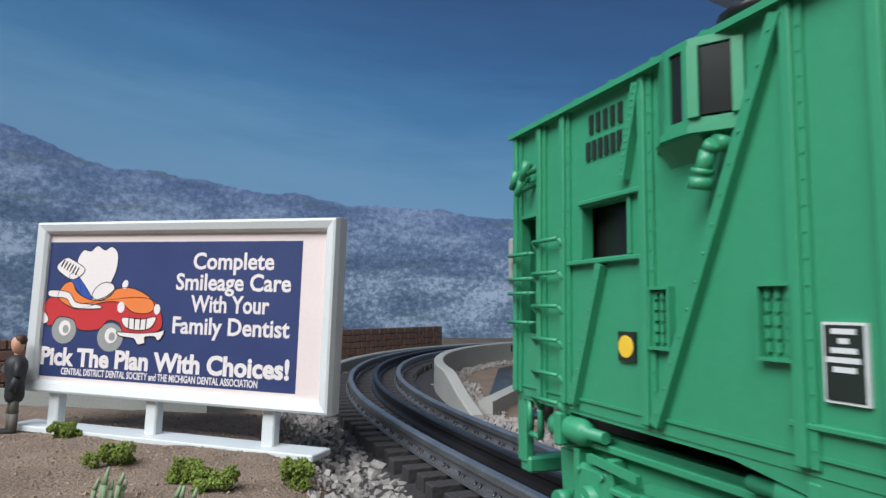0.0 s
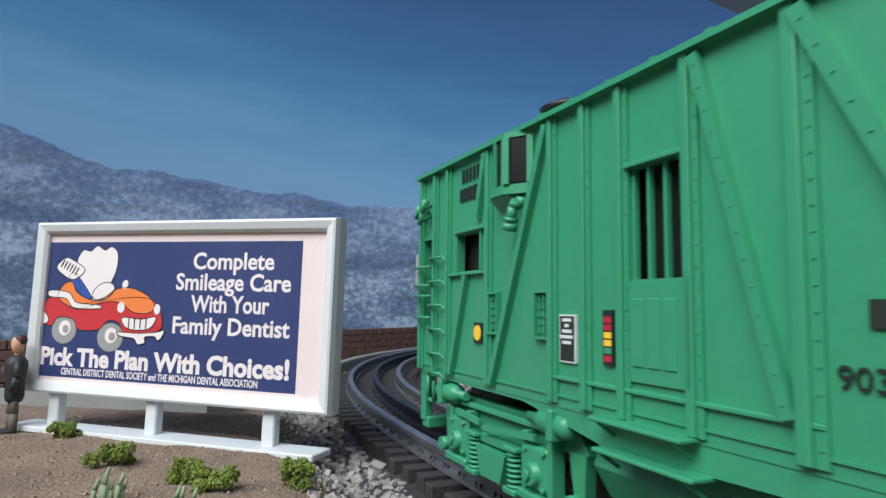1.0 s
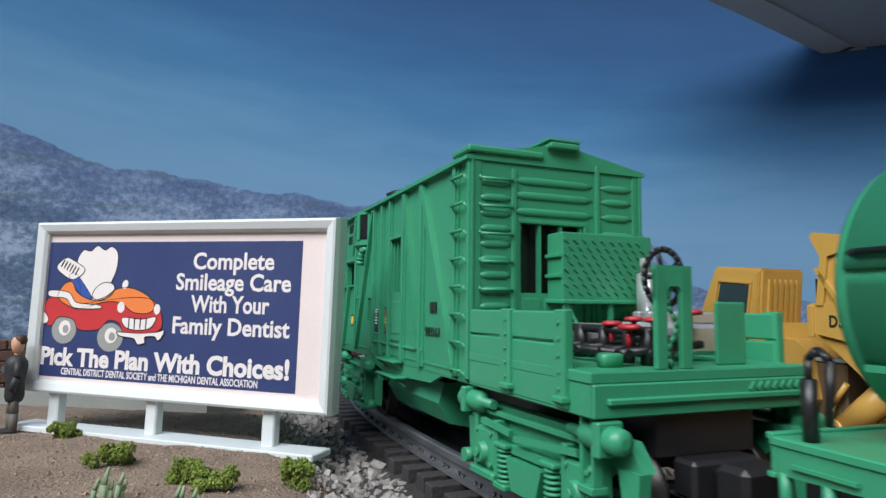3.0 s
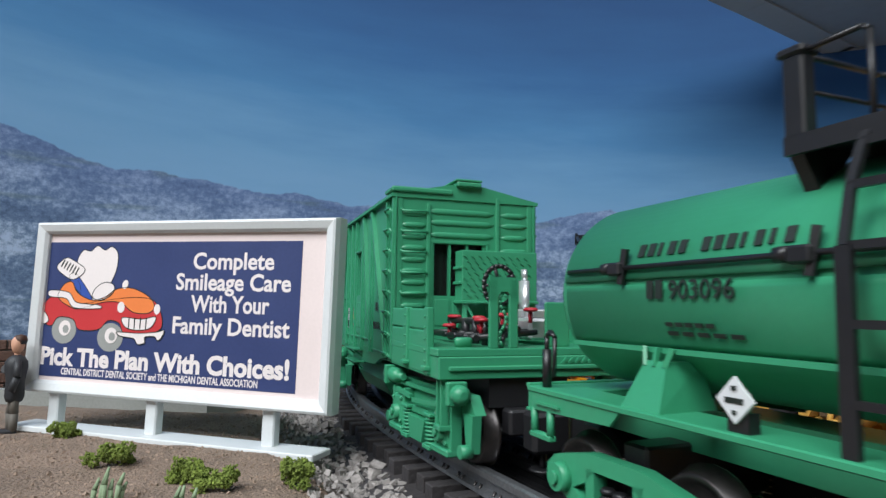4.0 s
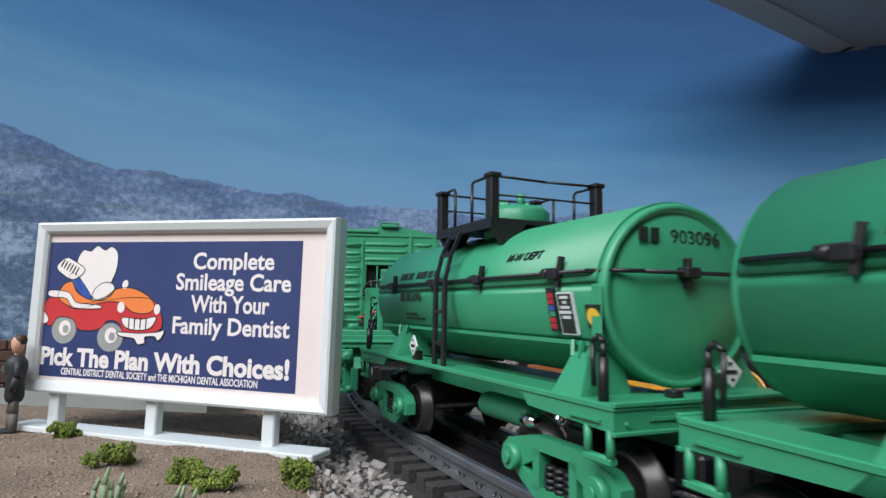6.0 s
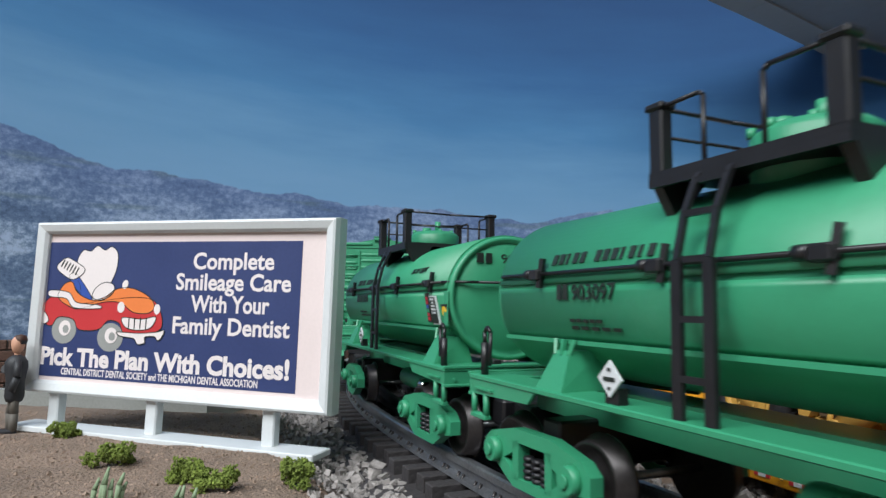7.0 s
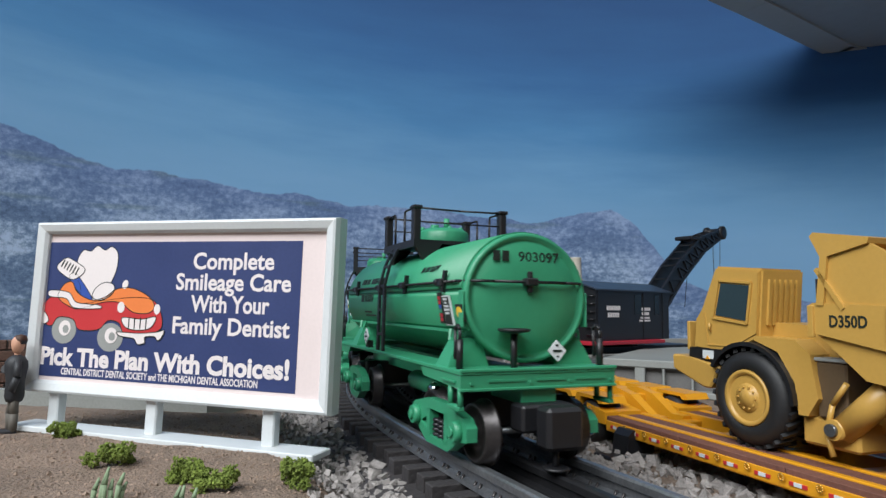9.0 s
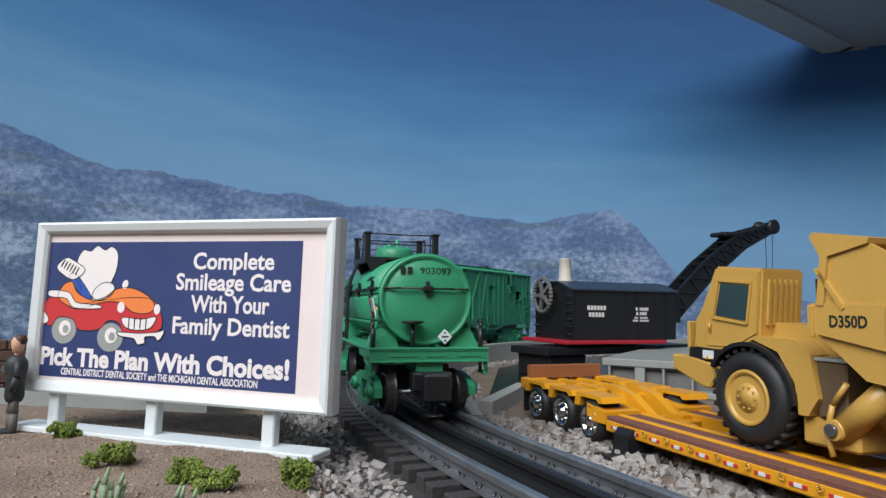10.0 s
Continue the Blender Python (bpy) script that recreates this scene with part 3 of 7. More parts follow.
def coupler(parent, u, d):
    bm = bmnew()
    x = sorted((u, u + 0.010 * d))
    box(bm, x[0], x[1], -0.0035, 0.0035, 0.0105, 0.0185, 0.0006)
    x = sorted((u + 0.006 * d, u + 0.0135 * d))
    box(bm, x[0], x[1], -0.0058, 0.0062, 0.0085, 0.0205, 0.0012)
    box(bm, u - 0.004, u + 0.004, -0.009, 0.009, 0.012, 0.020, 0.0008)
    rod(bm, (u + 0.009 * d, 0.001, 0.0085), (u + 0.009 * d, 0.001, 0.0035), 0.0009, 6)
    lathe(bm, [(0.0035, 0.0), (0.0042, 0.0004), (0.0035, 0.0009)], "z", (u + 0.009 * d, 0.001, 0.0028), 12)
    part("coupler", bm, BLACK, parent, "black knuckle coupler")


def diamond(parent, m, r, name="placard"):
    bm = bmnew()
    c = [bm.verts.new(m @ Vector(v)) for v in ((0, r, 0.0002), (-r * 0.92, 0, 0.0002), (0, -r, 0.0002), (r * 0.92, 0, 0.0002), (0, r, -0.0003), (-r * 0.92, 0, -0.0003), (0, -r, -0.0003), (r * 0.92, 0, -0.0003))]
    bm.faces.new(c[:4]), bm.faces.new(c[7:3:-1])
    for i in range(4):
        bm.faces.new((c[i], c[(i + 1) % 4], c[4 + (i + 1) % 4], c[4 + i]))
    pl = part(name, bm, WHITE, parent, "white diamond placard")
    bm = bmnew()
    plate(bm, m, r * 0.9, r * 0.22, 0.0004, -r * 0.45, -r * 0.12)
    plate(bm, m, r * 0.25, r * 0.2, 0.0004, -r * 0.12, r * 0.4)
    plate(bm, m, r * 0.2, r * 0.18, 0.0004, -r * 0.1, -r * 0.6)
    part("print", bm, INK, pl)


TANK_R, TANK_Z = 0.0220, 0.0541


def shell(bm, r, a0, a1, u0, u1, n=20, t=0.0006):
    """A curved band of the tank from angle a0 to a1 (degrees above the left side), t thick."""
    rows = []
    for i in range(n + 1):
        a = math.radians(a0 + (a1 - a0) * i / n)
        rows.append([bm.verts.new((u, k * math.cos(a), TANK_Z + k * math.sin(a))) for u, k in ((u0, r - t), (u0, r), (u1, r), (u1, r - t))])
    for a, b in zip(rows, rows[1:]):
        for j in range(4):
            bm.faces.new((a[j], a[(j + 1) % 4], b[(j + 1) % 4], b[j])).smooth = j == 1
    bm.faces.new(rows[0][::-1]), bm.faces.new(rows[-1])
    return bm


def refit(car, zs, us=((-1, -1), (1, 1))):
    """Brings a car's parts to its true lengths and heights: pairs of old and new places along x and z."""
    for ob in car.children_recursive:
        if ob.type != "MESH":
            continue
        m = ob.matrix_basis.copy() if ob.parent == car else ob.parent.matrix_basis @ ob.matrix_basis
        inv = m.inverted()
        for v in ob.data.vertices:
            p = m @ v.co
            p.x, p.z = np.interp(p.x, *zip(*us)), np.interp(p.z, *zip(*zs))
            v.co = inv @ p


def tank_car(number, brake=True):
    car = thing("tank_car", pose(0, 0, 0), "green model tank car with black dome platform rolling on track", "tank car", "train cars")
    e0, e1 = -0.0736, 0.0762
    bm = bmnew()
    R = TANK_R
    lathe(bm, [(0.0005, e0 - 0.0012), (0.010, e0 - 0.0010), (0.0185, e0 - 0.0002), (R - 0.0022, e0 + 0.0008), (R - 0.0016, e0 - 0.0006), (R - 0.0004, e0 - 0.0004), (R, e0 + 0.0006), (R - 0.0003, e0 + 0.0035),
               (R - 0.0003, e1 - 0.0035), (R, e1 - 0.0006), (R - 0.0004, e1 + 0.0004), (R - 0.0016, e1 + 0.0006), (R - 0.0022, e1 - 0.0008), (0.0185, e1 + 0.0002), (0.010, e1 + 0.0010), (0.0005, e1 + 0.0012)], "x", (0, 0, TANK_Z), 56)
    tank = part("tank", bm, GREEN, car)
    bm = bmnew()
    shell(bm, R + 0.0005, 7, 173, e0 + 0.0015, e1 - 0.0015, 40)
    part("upper_shell", bm, GREEN, car)
    for a0, a1 in ((-30, 4), (176, 210)):
        part("side_shell", shell(bmnew(), R + 0.0003, a0, a1, e0 + 0.002, e1 - 0.002, 10), GREEN, car)
    for sd in (1, -1):
        w, z = 0.0205 * sd, TANK_Z - 0.0115
        part("belt_seam", beam(bmnew(), (e0 + 0.003, w, z), (e1 - 0.003, w, z), 0.0010, 0.0010), GREEN, car)
    # end plates' flange below the seam
    for sd in (1, -1):
        part("end_flange", box(bmnew(), e0 - 0.0004, e0 + 0.0030, *sorted((R * sd, (R + 0.0006) * sd)), TANK_Z - 0.010, TANK_Z + 0.002, 0.0003), GREEN, car)
    # the black band rod that runs round the tank, with its clamps
    zr, wr = 0.0592, R + 0.0008
    loop = [(e1 - 0.004, wr), (e0 + 0.004, wr), (e0 - 0.0005, wr - 0.003), (e0 - 0.0026, wr - 0.010), (e0 - 0.0026, -wr + 0.010), (e0 - 0.0005, -wr + 0.003), (e0 + 0.004, -wr), (e1 - 0.004, -wr), (e1 + 0.0005, -wr + 0.003), (e1 + 0.0026, -wr + 0.010), (e1 + 0.0026, wr - 0.010), (e1 + 0.0005, wr - 0.003), (e1 - 0.004, wr)]
    part("band_rod", pipe(bmnew(), [(a, b, zr) for a, b in loop], 0.00055, 6), BLACK, car, "thin black band rod")
    for u in (0.0553, 0.0141, -0.0181, -0.0572):
        for sd in (1, -1):
            bm = bmnew()
            box(bm, u - 0.0026, u + 0.0012, *sorted(((wr - 0.0012) * sd, (wr + 0.0016) * sd)), zr - 0.0016, zr + 0.0012, 0.0004)
            beam(bm, (u - 0.0016, (wr + 0.0002) * sd, zr - 0.0034), (u - 0.0028, (wr - 0.0002) * sd, zr + 0.0040), 0.0012, 0.0012)
            rod(bm, (u + 0.001, (wr + 0.0005) * sd, zr), (u + 0.0034, (wr + 0.0005) * sd, zr), 0.0013, 8)
            part("clamp", bm, BLACK, car)
    for e, d in ((e0, -1), (e1, 1)):
        bm = bmnew()
        box(bm, *sorted((e + 0.0006 * d, e + 0.0042 * d)), -0.0022, 0.0022, zr - 0.0013, zr + 0.0013, 0.0004)
        box(bm, *sorted((e + 0.0012 * d, e + 0.0030 * d)), -0.0007, 0.0007, zr - 0.0036, zr + 0.0036, 0.0003)
        part("clamp", bm, BLACK, car)
    # the dome with its bolted lid and vent pipe
    bm = bmnew()
    lathe(bm, [(0.0108, 0.072), (0.0108, 0.0845), (0.0102, 0.0853), (0.0085, 0.0868), (0.0002, 0.0872)], "z", (-0.002, 0, 0), 32)
    dome = part("dome", bm, GREEN, car)
    bm = bmnew()
    for i in range(8):
        a = 2 * math.pi * i / 8
        rod(bm, (0.0088 * math.cos(a), 0.0088 * math.sin(a), 0.0855), (0.0088 * math.cos(a), 0.0088 * math.sin(a), 0.0878), 0.0009, 8)
    rod(bm, (-0.003, -0.001, 0.087), (-0.003, -0.001, 0.0925), 0.0013, 8)
    rod(bm, (0.003, 0.002, 0.087), (0.003, 0.002, 0.0898), 0.0020, 8)
    part("vent", bm, GREEN, dome)
    # the platform round the dome
    u0, u1, wp, zp = -0.0215, 0.0180, 0.0203, 0.0778
    bm = bmnew()
    hole = [(-0.002 + 0.0112 * math.cos(math.pi * i / 8), 0.0112 * math.sin(math.pi * i / 8)) for i in range(9)]
    for sd in (1, -1):
        prism(bm, [(u1, 0), (u1, wp * sd), (u0, wp * sd), (u0, 0)] + [(a, b * sd) for a, b in hole[::-1]], zp - 0.0010, zp + 0.0007, "z")
        prism(bm, [(u0, (wp - 0.001) * sd), (u1, (wp - 0.001) * sd), (u1, wp * sd), (u0, wp * sd)], zp - 0.0026, zp - 0.0009, "z")
    bmesh.ops.remove_doubles(bm, verts=bm.verts, dist=0.00002)
    plat = part("platform", bm, BLACK, car, "black platform round the dome")
    for u in (u0, u1):
        d = 1 if u < 0 else -1
        for sd in (1, -1):
            bm = bmnew()
            prism(bm, [((wp - 0.0003) * sd, zp - 0.001), ((wp - 0.0048) * sd, zp - 0.0090), ((wp - 0.0062) * sd, zp - 0.0090), ((wp - 0.0120) * sd, zp - 0.001)], *sorted((u, u + 0.0024 * d)), "x")
            part("gusset", bm, BLACK, plat)
            bm = bmnew()
            box(bm, *sorted((u, u + 0.0036 * d)), *sorted((wp * sd, (wp - 0.0030) * sd)), zp, 0.0935, 0.0004)
            box(bm, *sorted((u - 0.0006 * d, u + 0.0042 * d)), *sorted(((wp + 0.0006) * sd, (wp - 0.0036) * sd)), 0.0932, 0.0950, 0.0005)
            part("post", bm, BLACK, plat)
            h = 0.0050 if u > 0 else -0.0073
            bm = bmnew()
            pipe(bm, [(u, (wp - 0.001) * sd, 0.0938), (h - 0.001 * d, (wp - 0.001) * sd, 0.0940), (h, (wp - 0.001) * sd, 0.0930), (h, (wp - 0.001) * sd, zp)], 0.0005, 6)
            part("handrail", bm, BLACK, plat)
        bm = bmnew()
        pipe(bm, [(u + 0.0018 * d, wp - 0.002, 0.0940), (u + 0.0018 * d, 0.0, 0.0936), (u + 0.0018 * d, -wp + 0.002, 0.0940)], 0.0005, 6)
        part("handrail", bm, BLACK, plat)
        part("handrail", pipe(bmnew(), [(u + 0.0018 * d, wp - 0.002, 0.0872), (u + 0.0018 * d, -wp + 0.002, 0.0872)], 0.0004, 6), BLACK, plat)
    # ladders over the tank, both sides
    for sd in (1, -1):
        lad = None
        way = [(0.0258, 0.0312), (0.0256, 0.0595), (0.0236, 0.0680), (0.0208, 0.0745), (0.0190, 0.0775)]
        for u in (0.0056, -0.0014):
            bm = bmnew()
            for i, ((a, b), (c, d2)) in enumerate(zip(way, way[1:])):
                beam(bm, (u, a * sd, b), (u, c * sd, d2), 0.0022 if i == 0 else 0.0013, 0.0010, (0, 1, 0))
            lad = part("ladder_stile", bm, BLACK, car, "black ladder")
        for y, z in ((0.0258, 0.0385), (0.0257, 0.0490), (0.0252, 0.0595), (0.0236, 0.0680), (0.0208, 0.0745)):
            part("rung", beam(bmnew(), (0.0056, y * sd, z), (-0.0014, y * sd, z), 0.0009, 0.0012), BLACK, lad)
    # frame
    f0, f1, wf = -0.0830, 0.0840, 0.0271
    bm = bmnew()
    for sd in (1, -1):
        box(bm, f0, f1, *sorted((0.0165 * sd, wf * sd)), 0.0296, 0.0312, 0.0003)
        for e, d in ((f0, 1), (f1, -1)):
            prism(bm, [(e + 0.0004 * d, 0.0250), (e + 0.0004 * d, 0.0296), (e + 0.034 * d, 0.0296), (e + 0.031 * d, 0.0262)], *sorted(((wf - 0.0012) * sd, (wf - 0.0004) * sd)))
            box(bm, *sorted((e + 0.004 * d, e + 0.014 * d)), *sorted(((wf - 0.0005) * sd, (wf + 0.0003) * sd)), 0.0268, 0.0274)
    frame_part = part("frame", bm, GREEN, car)
    for e, d in ((f0, 1), (f1, -1)):
        bm = bmnew()
        box(bm, *sorted((e, e + 0.0145 * d)), -0.0165, 0.0165, 0.0296, 0.0312, 0.0002)
        box(bm, *sorted((e + 0.0003 * d, e + 0.0013 * d)), -wf + 0.0003, wf - 0.0003, 0.0247, 0.0296)
        box(bm, *sorted((e - 0.0004 * d, e + 0.001 * d)), -wf, wf, 0.0306, 0.0317, 0.0002)
        box(bm, *sorted((e - 0.0004 * d, e + 0.001 * d)), -wf, wf, 0.0243, 0.0253, 0.0002)
        for w0, w1 in ((-0.023, -0.012), (0.006, 0.018), (-0.008, 0.002)):
            box(bm, *sorted((e - 0.0001 * d, e + 0.0008 * d)), w0, w1, 0.0272, 0.0280)
        for w0 in (-0.025, -0.010, 0.004, 0.0235):
            rod(bm, (e - 0.0002 * d, w0, 0.0268), (e + 0.001 * d, w0, 0.0268), 0.0006, 6)
        part("end_sill", bm, GREEN, car)
        for sd in (1, -1):
            bm = bmnew()
            pipe(bm, [(e + 0.002 * d, (wf - 0.001) * sd, 0.0255), (e + 0.002 * d, (wf - 0.001) * sd, 0.0192), (e + 0.009 * d, (wf - 0.001) * sd, 0.0192), (e + 0.009 * d, (wf - 0.001) * sd, 0.0255)], 0.0009, 6)
            box(bm, *sorted((e + 0.0012 * d, e + 0.0098 * d)), *sorted(((wf - 0.002) * sd, wf * sd)), 0.0184, 0.0197, 0.0002)
            part("stirrup", bm, GREEN, car)
            bm = bmnew()
            rod(bm, (e + 0.0055 * d, (wf - 0.0022) * sd, 0.031), (e + 0.0055 * d, (wf - 0.0022) * sd, 0.0405), 0.0011, 8)
            pipe(bm, [(e + 0.0085 * d, (wf - 0.0022) * sd, 0.0340), (e + 0.0090 * d, (wf - 0.0022) * sd, 0.0435), (e + 0.0070 * d, (wf - 0.0022) * sd, 0.0450), (e + 0.0055 * d, (wf - 0.0022) * sd, 0.0435), (e + 0.0055 * d, (wf - 0.0022) * sd, 0.0400)], 0.0006, 6)
            part("grab_iron", bm, BLACK, car)
        coupler(car, e, -d)
    part("centre_sill", box(bmnew(), f0 + 0.002, f1 - 0.002, -0.006, 0.006, 0.0195, 0.0296), GREEN, car)
    for u in (0.0448, -0.0665):
        for sd in (1, -1):
            bm = bmnew()
            lo, hi = [], []
            for a, b in ((-0.0052, 0), (0.0052, 0)):
                lo.append((u + a, 0.0262 * sd)), lo.append((u + a * 0.8, 0.012 * sd))
                hi.append((u + a * 0.55, 0.0222 * sd)), hi.append((u + a * 0.55, 0.014 * sd))
            v = [bm.verts.new((*q, 0.0312)) for q in lo] + [bm.verts.new((*q, 0.0405)) for q in hi]
            for f in ((0, 2, 6, 4), (1, 5, 7, 3), (0, 4, 5, 1), (2, 3, 7, 6), (4, 6, 7, 5), (0, 1, 3, 2)):
                bm.faces.new([v[i] for i in f])
            for a in (-0.0026, 0.0, 0.0026):
                beam(bm, (u + a, 0.0225 * sd, 0.0395), (u + a * 1.4, 0.0216 * sd, 0.0432), 0.0007, 0.0010)
            pieces("saddle", "finger", bm, GREEN, car)
    bm = bmnew()
    lathe(bm, [(0.0015, -0.016), (0.0034, -0.0148), (0.0038, -0.0135), (0.0038, 0.010), (0.0034, 0.0112), (0.0015, 0.0125)], "x", (-0.020, 0.014, 0.0195), 16)
    part("air_reservoir", bm, GREEN, car)
    part("valve", lathe(bmnew(), [(0.0015, -0.003), (0.0022, 0.0), (0.0015, 0.004)], "x", (-0.040, 0.018, 0.0195), 10), CHROME, car, "bright metal valve")
    # brake stand on the rear end, placards and prints
    bm = bmnew()
    if brake:
        rod(bm, (f0 + 0.004, 0.0075, 0.031), (f0 + 0.004, 0.0075, 0.0425), 0.0011, 8)
        lathe(bm, [(0.001, 0.0422), (0.0048, 0.0430), (0.0052, 0.0436), (0.0047, 0.0440), (0.001, 0.0434)], "z", (f0 + 0.004, 0.0075, 0), 20)
    else:
        box(bm, f0 + 0.003, f0 + 0.006, 0.006, 0.009, 0.0312, 0.0330, 0.0003)
    part("brake_stand" if brake else "brake_bracket", bm, BLACK, car, "black brake wheel on its stand" if brake else "")
    diamond(car, Matrix.Translation((f0 + 0.0028, -0.0070, 0.0366)) @ pose(0, 0, 0, 0, 8, 0) @ END_TEXT, 0.0036)
    diamond(car, on_side(0.0230, 0.0262, 0.0364), 0.0038)
    part("placard_stand", box(bmnew(), 0.0210, 0.0250, 0.0235, 0.0258, 0.0312, 0.0345), BLACK, car)
    w1 = R + 0.0010

    def skin(u, deg, lift=0.0):
        a = math.radians(deg)
        r = R + 0.0007 + lift
        return on_side(u, r * math.cos(a), TANK_Z + r * math.sin(a), deg)
    bm = bmnew()
    for i, w in enumerate((0.0026, 0.0026, 0.0014, 0.0026, 0.0026, 0, 0.0026, 0.0026, 0.0026, 0.0014, 0.0024, 0.0014, 0.0026)):
        if w:
            plate(bm, skin(0.0502 - 0.00272 * i, 22.0), w * 0.68, 0.0028, 0.00012, 0, -0.0014)
    tagged(part("road_name", bm, INK, car, "black bars for the road name"), kind="stuff")
    bm = bmnew()
    plate(bm, skin(0.0464, 1), 0.0018, 0.0036, 0.00012, 0, -0.0018)
    plate(bm, skin(0.0440, 1), 0.0018, 0.0036, 0.00012, 0, -0.0018)
    for k, (u, ww) in enumerate(((0.0424, 0.012), (0.0424, 0.018))):
        for j in range(5):
            plate(bm, skin(u - j * ww / 5, -17 - 4.5 * k), ww / 5 * 0.72, 0.0008, 0.00012)
    tagged(part("small_print", bm, INK, car, "rows of small illegible print"), kind="stuff")
    lettering("car_number", number, 0.0052, INK, car, skin(0.0408, 2.6) @ Matrix.Translation((0, -0.0025, 0)), 0.97, bold=0.00003)
    lettering("department", "M-W DEPT", 0.0036, INK, car, skin(-0.0312, 29.5) @ Matrix.Translation((0, -0.0018, 0)), 0.98, shear=0.1, bold=0.00001)
    m = Matrix.Translation((e0 - 0.0007, 0.0035, 0.0662)) @ pose(0, 0, 0, 0, 3, 0) @ END_TEXT
    lettering("end_number", number, 0.0048, INK, car, m, 1.05, bold=0.00004)
    bm = bmnew()
    plate(bm, Matrix.Translation((e0 - 0.0009, 0.0125, 0.0662)) @ END_TEXT, 0.0024, 0.0034, 0.0002)
    plate(bm, Matrix.Translation((e0 - 0.0009, 0.0092, 0.0662)) @ END_TEXT, 0.0022, 0.0034, 0.0002)
    part("end_mark", bm, INK, car)
    prints(car, lambda u, z: skin(u, math.degrees(math.asin((z - TANK_Z) / R))), -0.0548, -0.0590, -0.0690, 0.0450, False)
    refit(car, TANK_HEIGHTS)
    return car, [bogie(car, 0.0570), bogie(car, -0.0575)]


TANK_HEIGHTS = ((-0.1, -0.1), (0.0, 0.0025), (0.0184, 0.0212), (0.0243, 0.0268), (0.0312, 0.0328), (0.0450, 0.0457), (0.0592, 0.0592), (0.0768, 0.0758), (0.0950, 0.0908), (0.2, 0.196))


def prints(car, at, u_strip, u_plate, u_dot, z, warm):
    """The coloured strip, the black-and-white plate and the yellow dot on a car's side."""
    m = at(u_strip, z + 0.0054)
    part("strip_panel", plate(bmnew(), m, 0.0030, 0.0108, 0.00035, 0, -0.0054), INK, car, "black strip with coloured bars")
    cols = (RED, RED, DOT, DOT, GREEN, RED) if warm else (RED, RED, BLUE, GREEN, RED, RED)
    for i, col in enumerate(cols):
        part("colour_bar", plate(bmnew(), m, 0.0022, 0.0012, 0.00045, 0.0004, -0.0046 + 0.0015 * (5 - i)), col, car)
    m = at(u_plate, z + 0.0046)
    part("data_plate", plate(bmnew(), m, 0.0058, 0.0102, 0.00035, 0, -0.0051), WHITE, car, "black plate with a white edge")
    part("data_field", plate(bmnew(), m, 0.0051, 0.0095, 0.00045, 0.00035, -0.00475), INK, car)
    bm = bmnew()
    for k, (x, w) in enumerate(((0.0014, 0.003), (0.0006, 0.0044), (0.0012, 0.0034), (0.0022, 0.0014), (0.0013, 0.0032))):
        plate(bm, m, w, 0.0007, 0.00055, x, -0.0012 + 0.0012 * k)
    tagged(part("data_print", bm, WHITE, car), kind="stuff")
    m = at(u_dot, z + 0.0040)
    part("dot_field", plate(bmnew(), m, 0.0048, 0.0056, 0.00035, 0, -0.0028), INK, car)
    bm = bmnew()
    rod(bm, m @ Vector((0.0024, 0, 0)), m @ Vector((0.0024, 0, 0.00048)), 0.0021, 20)
    part("dot", bm, DOT, car, "yellow dot")


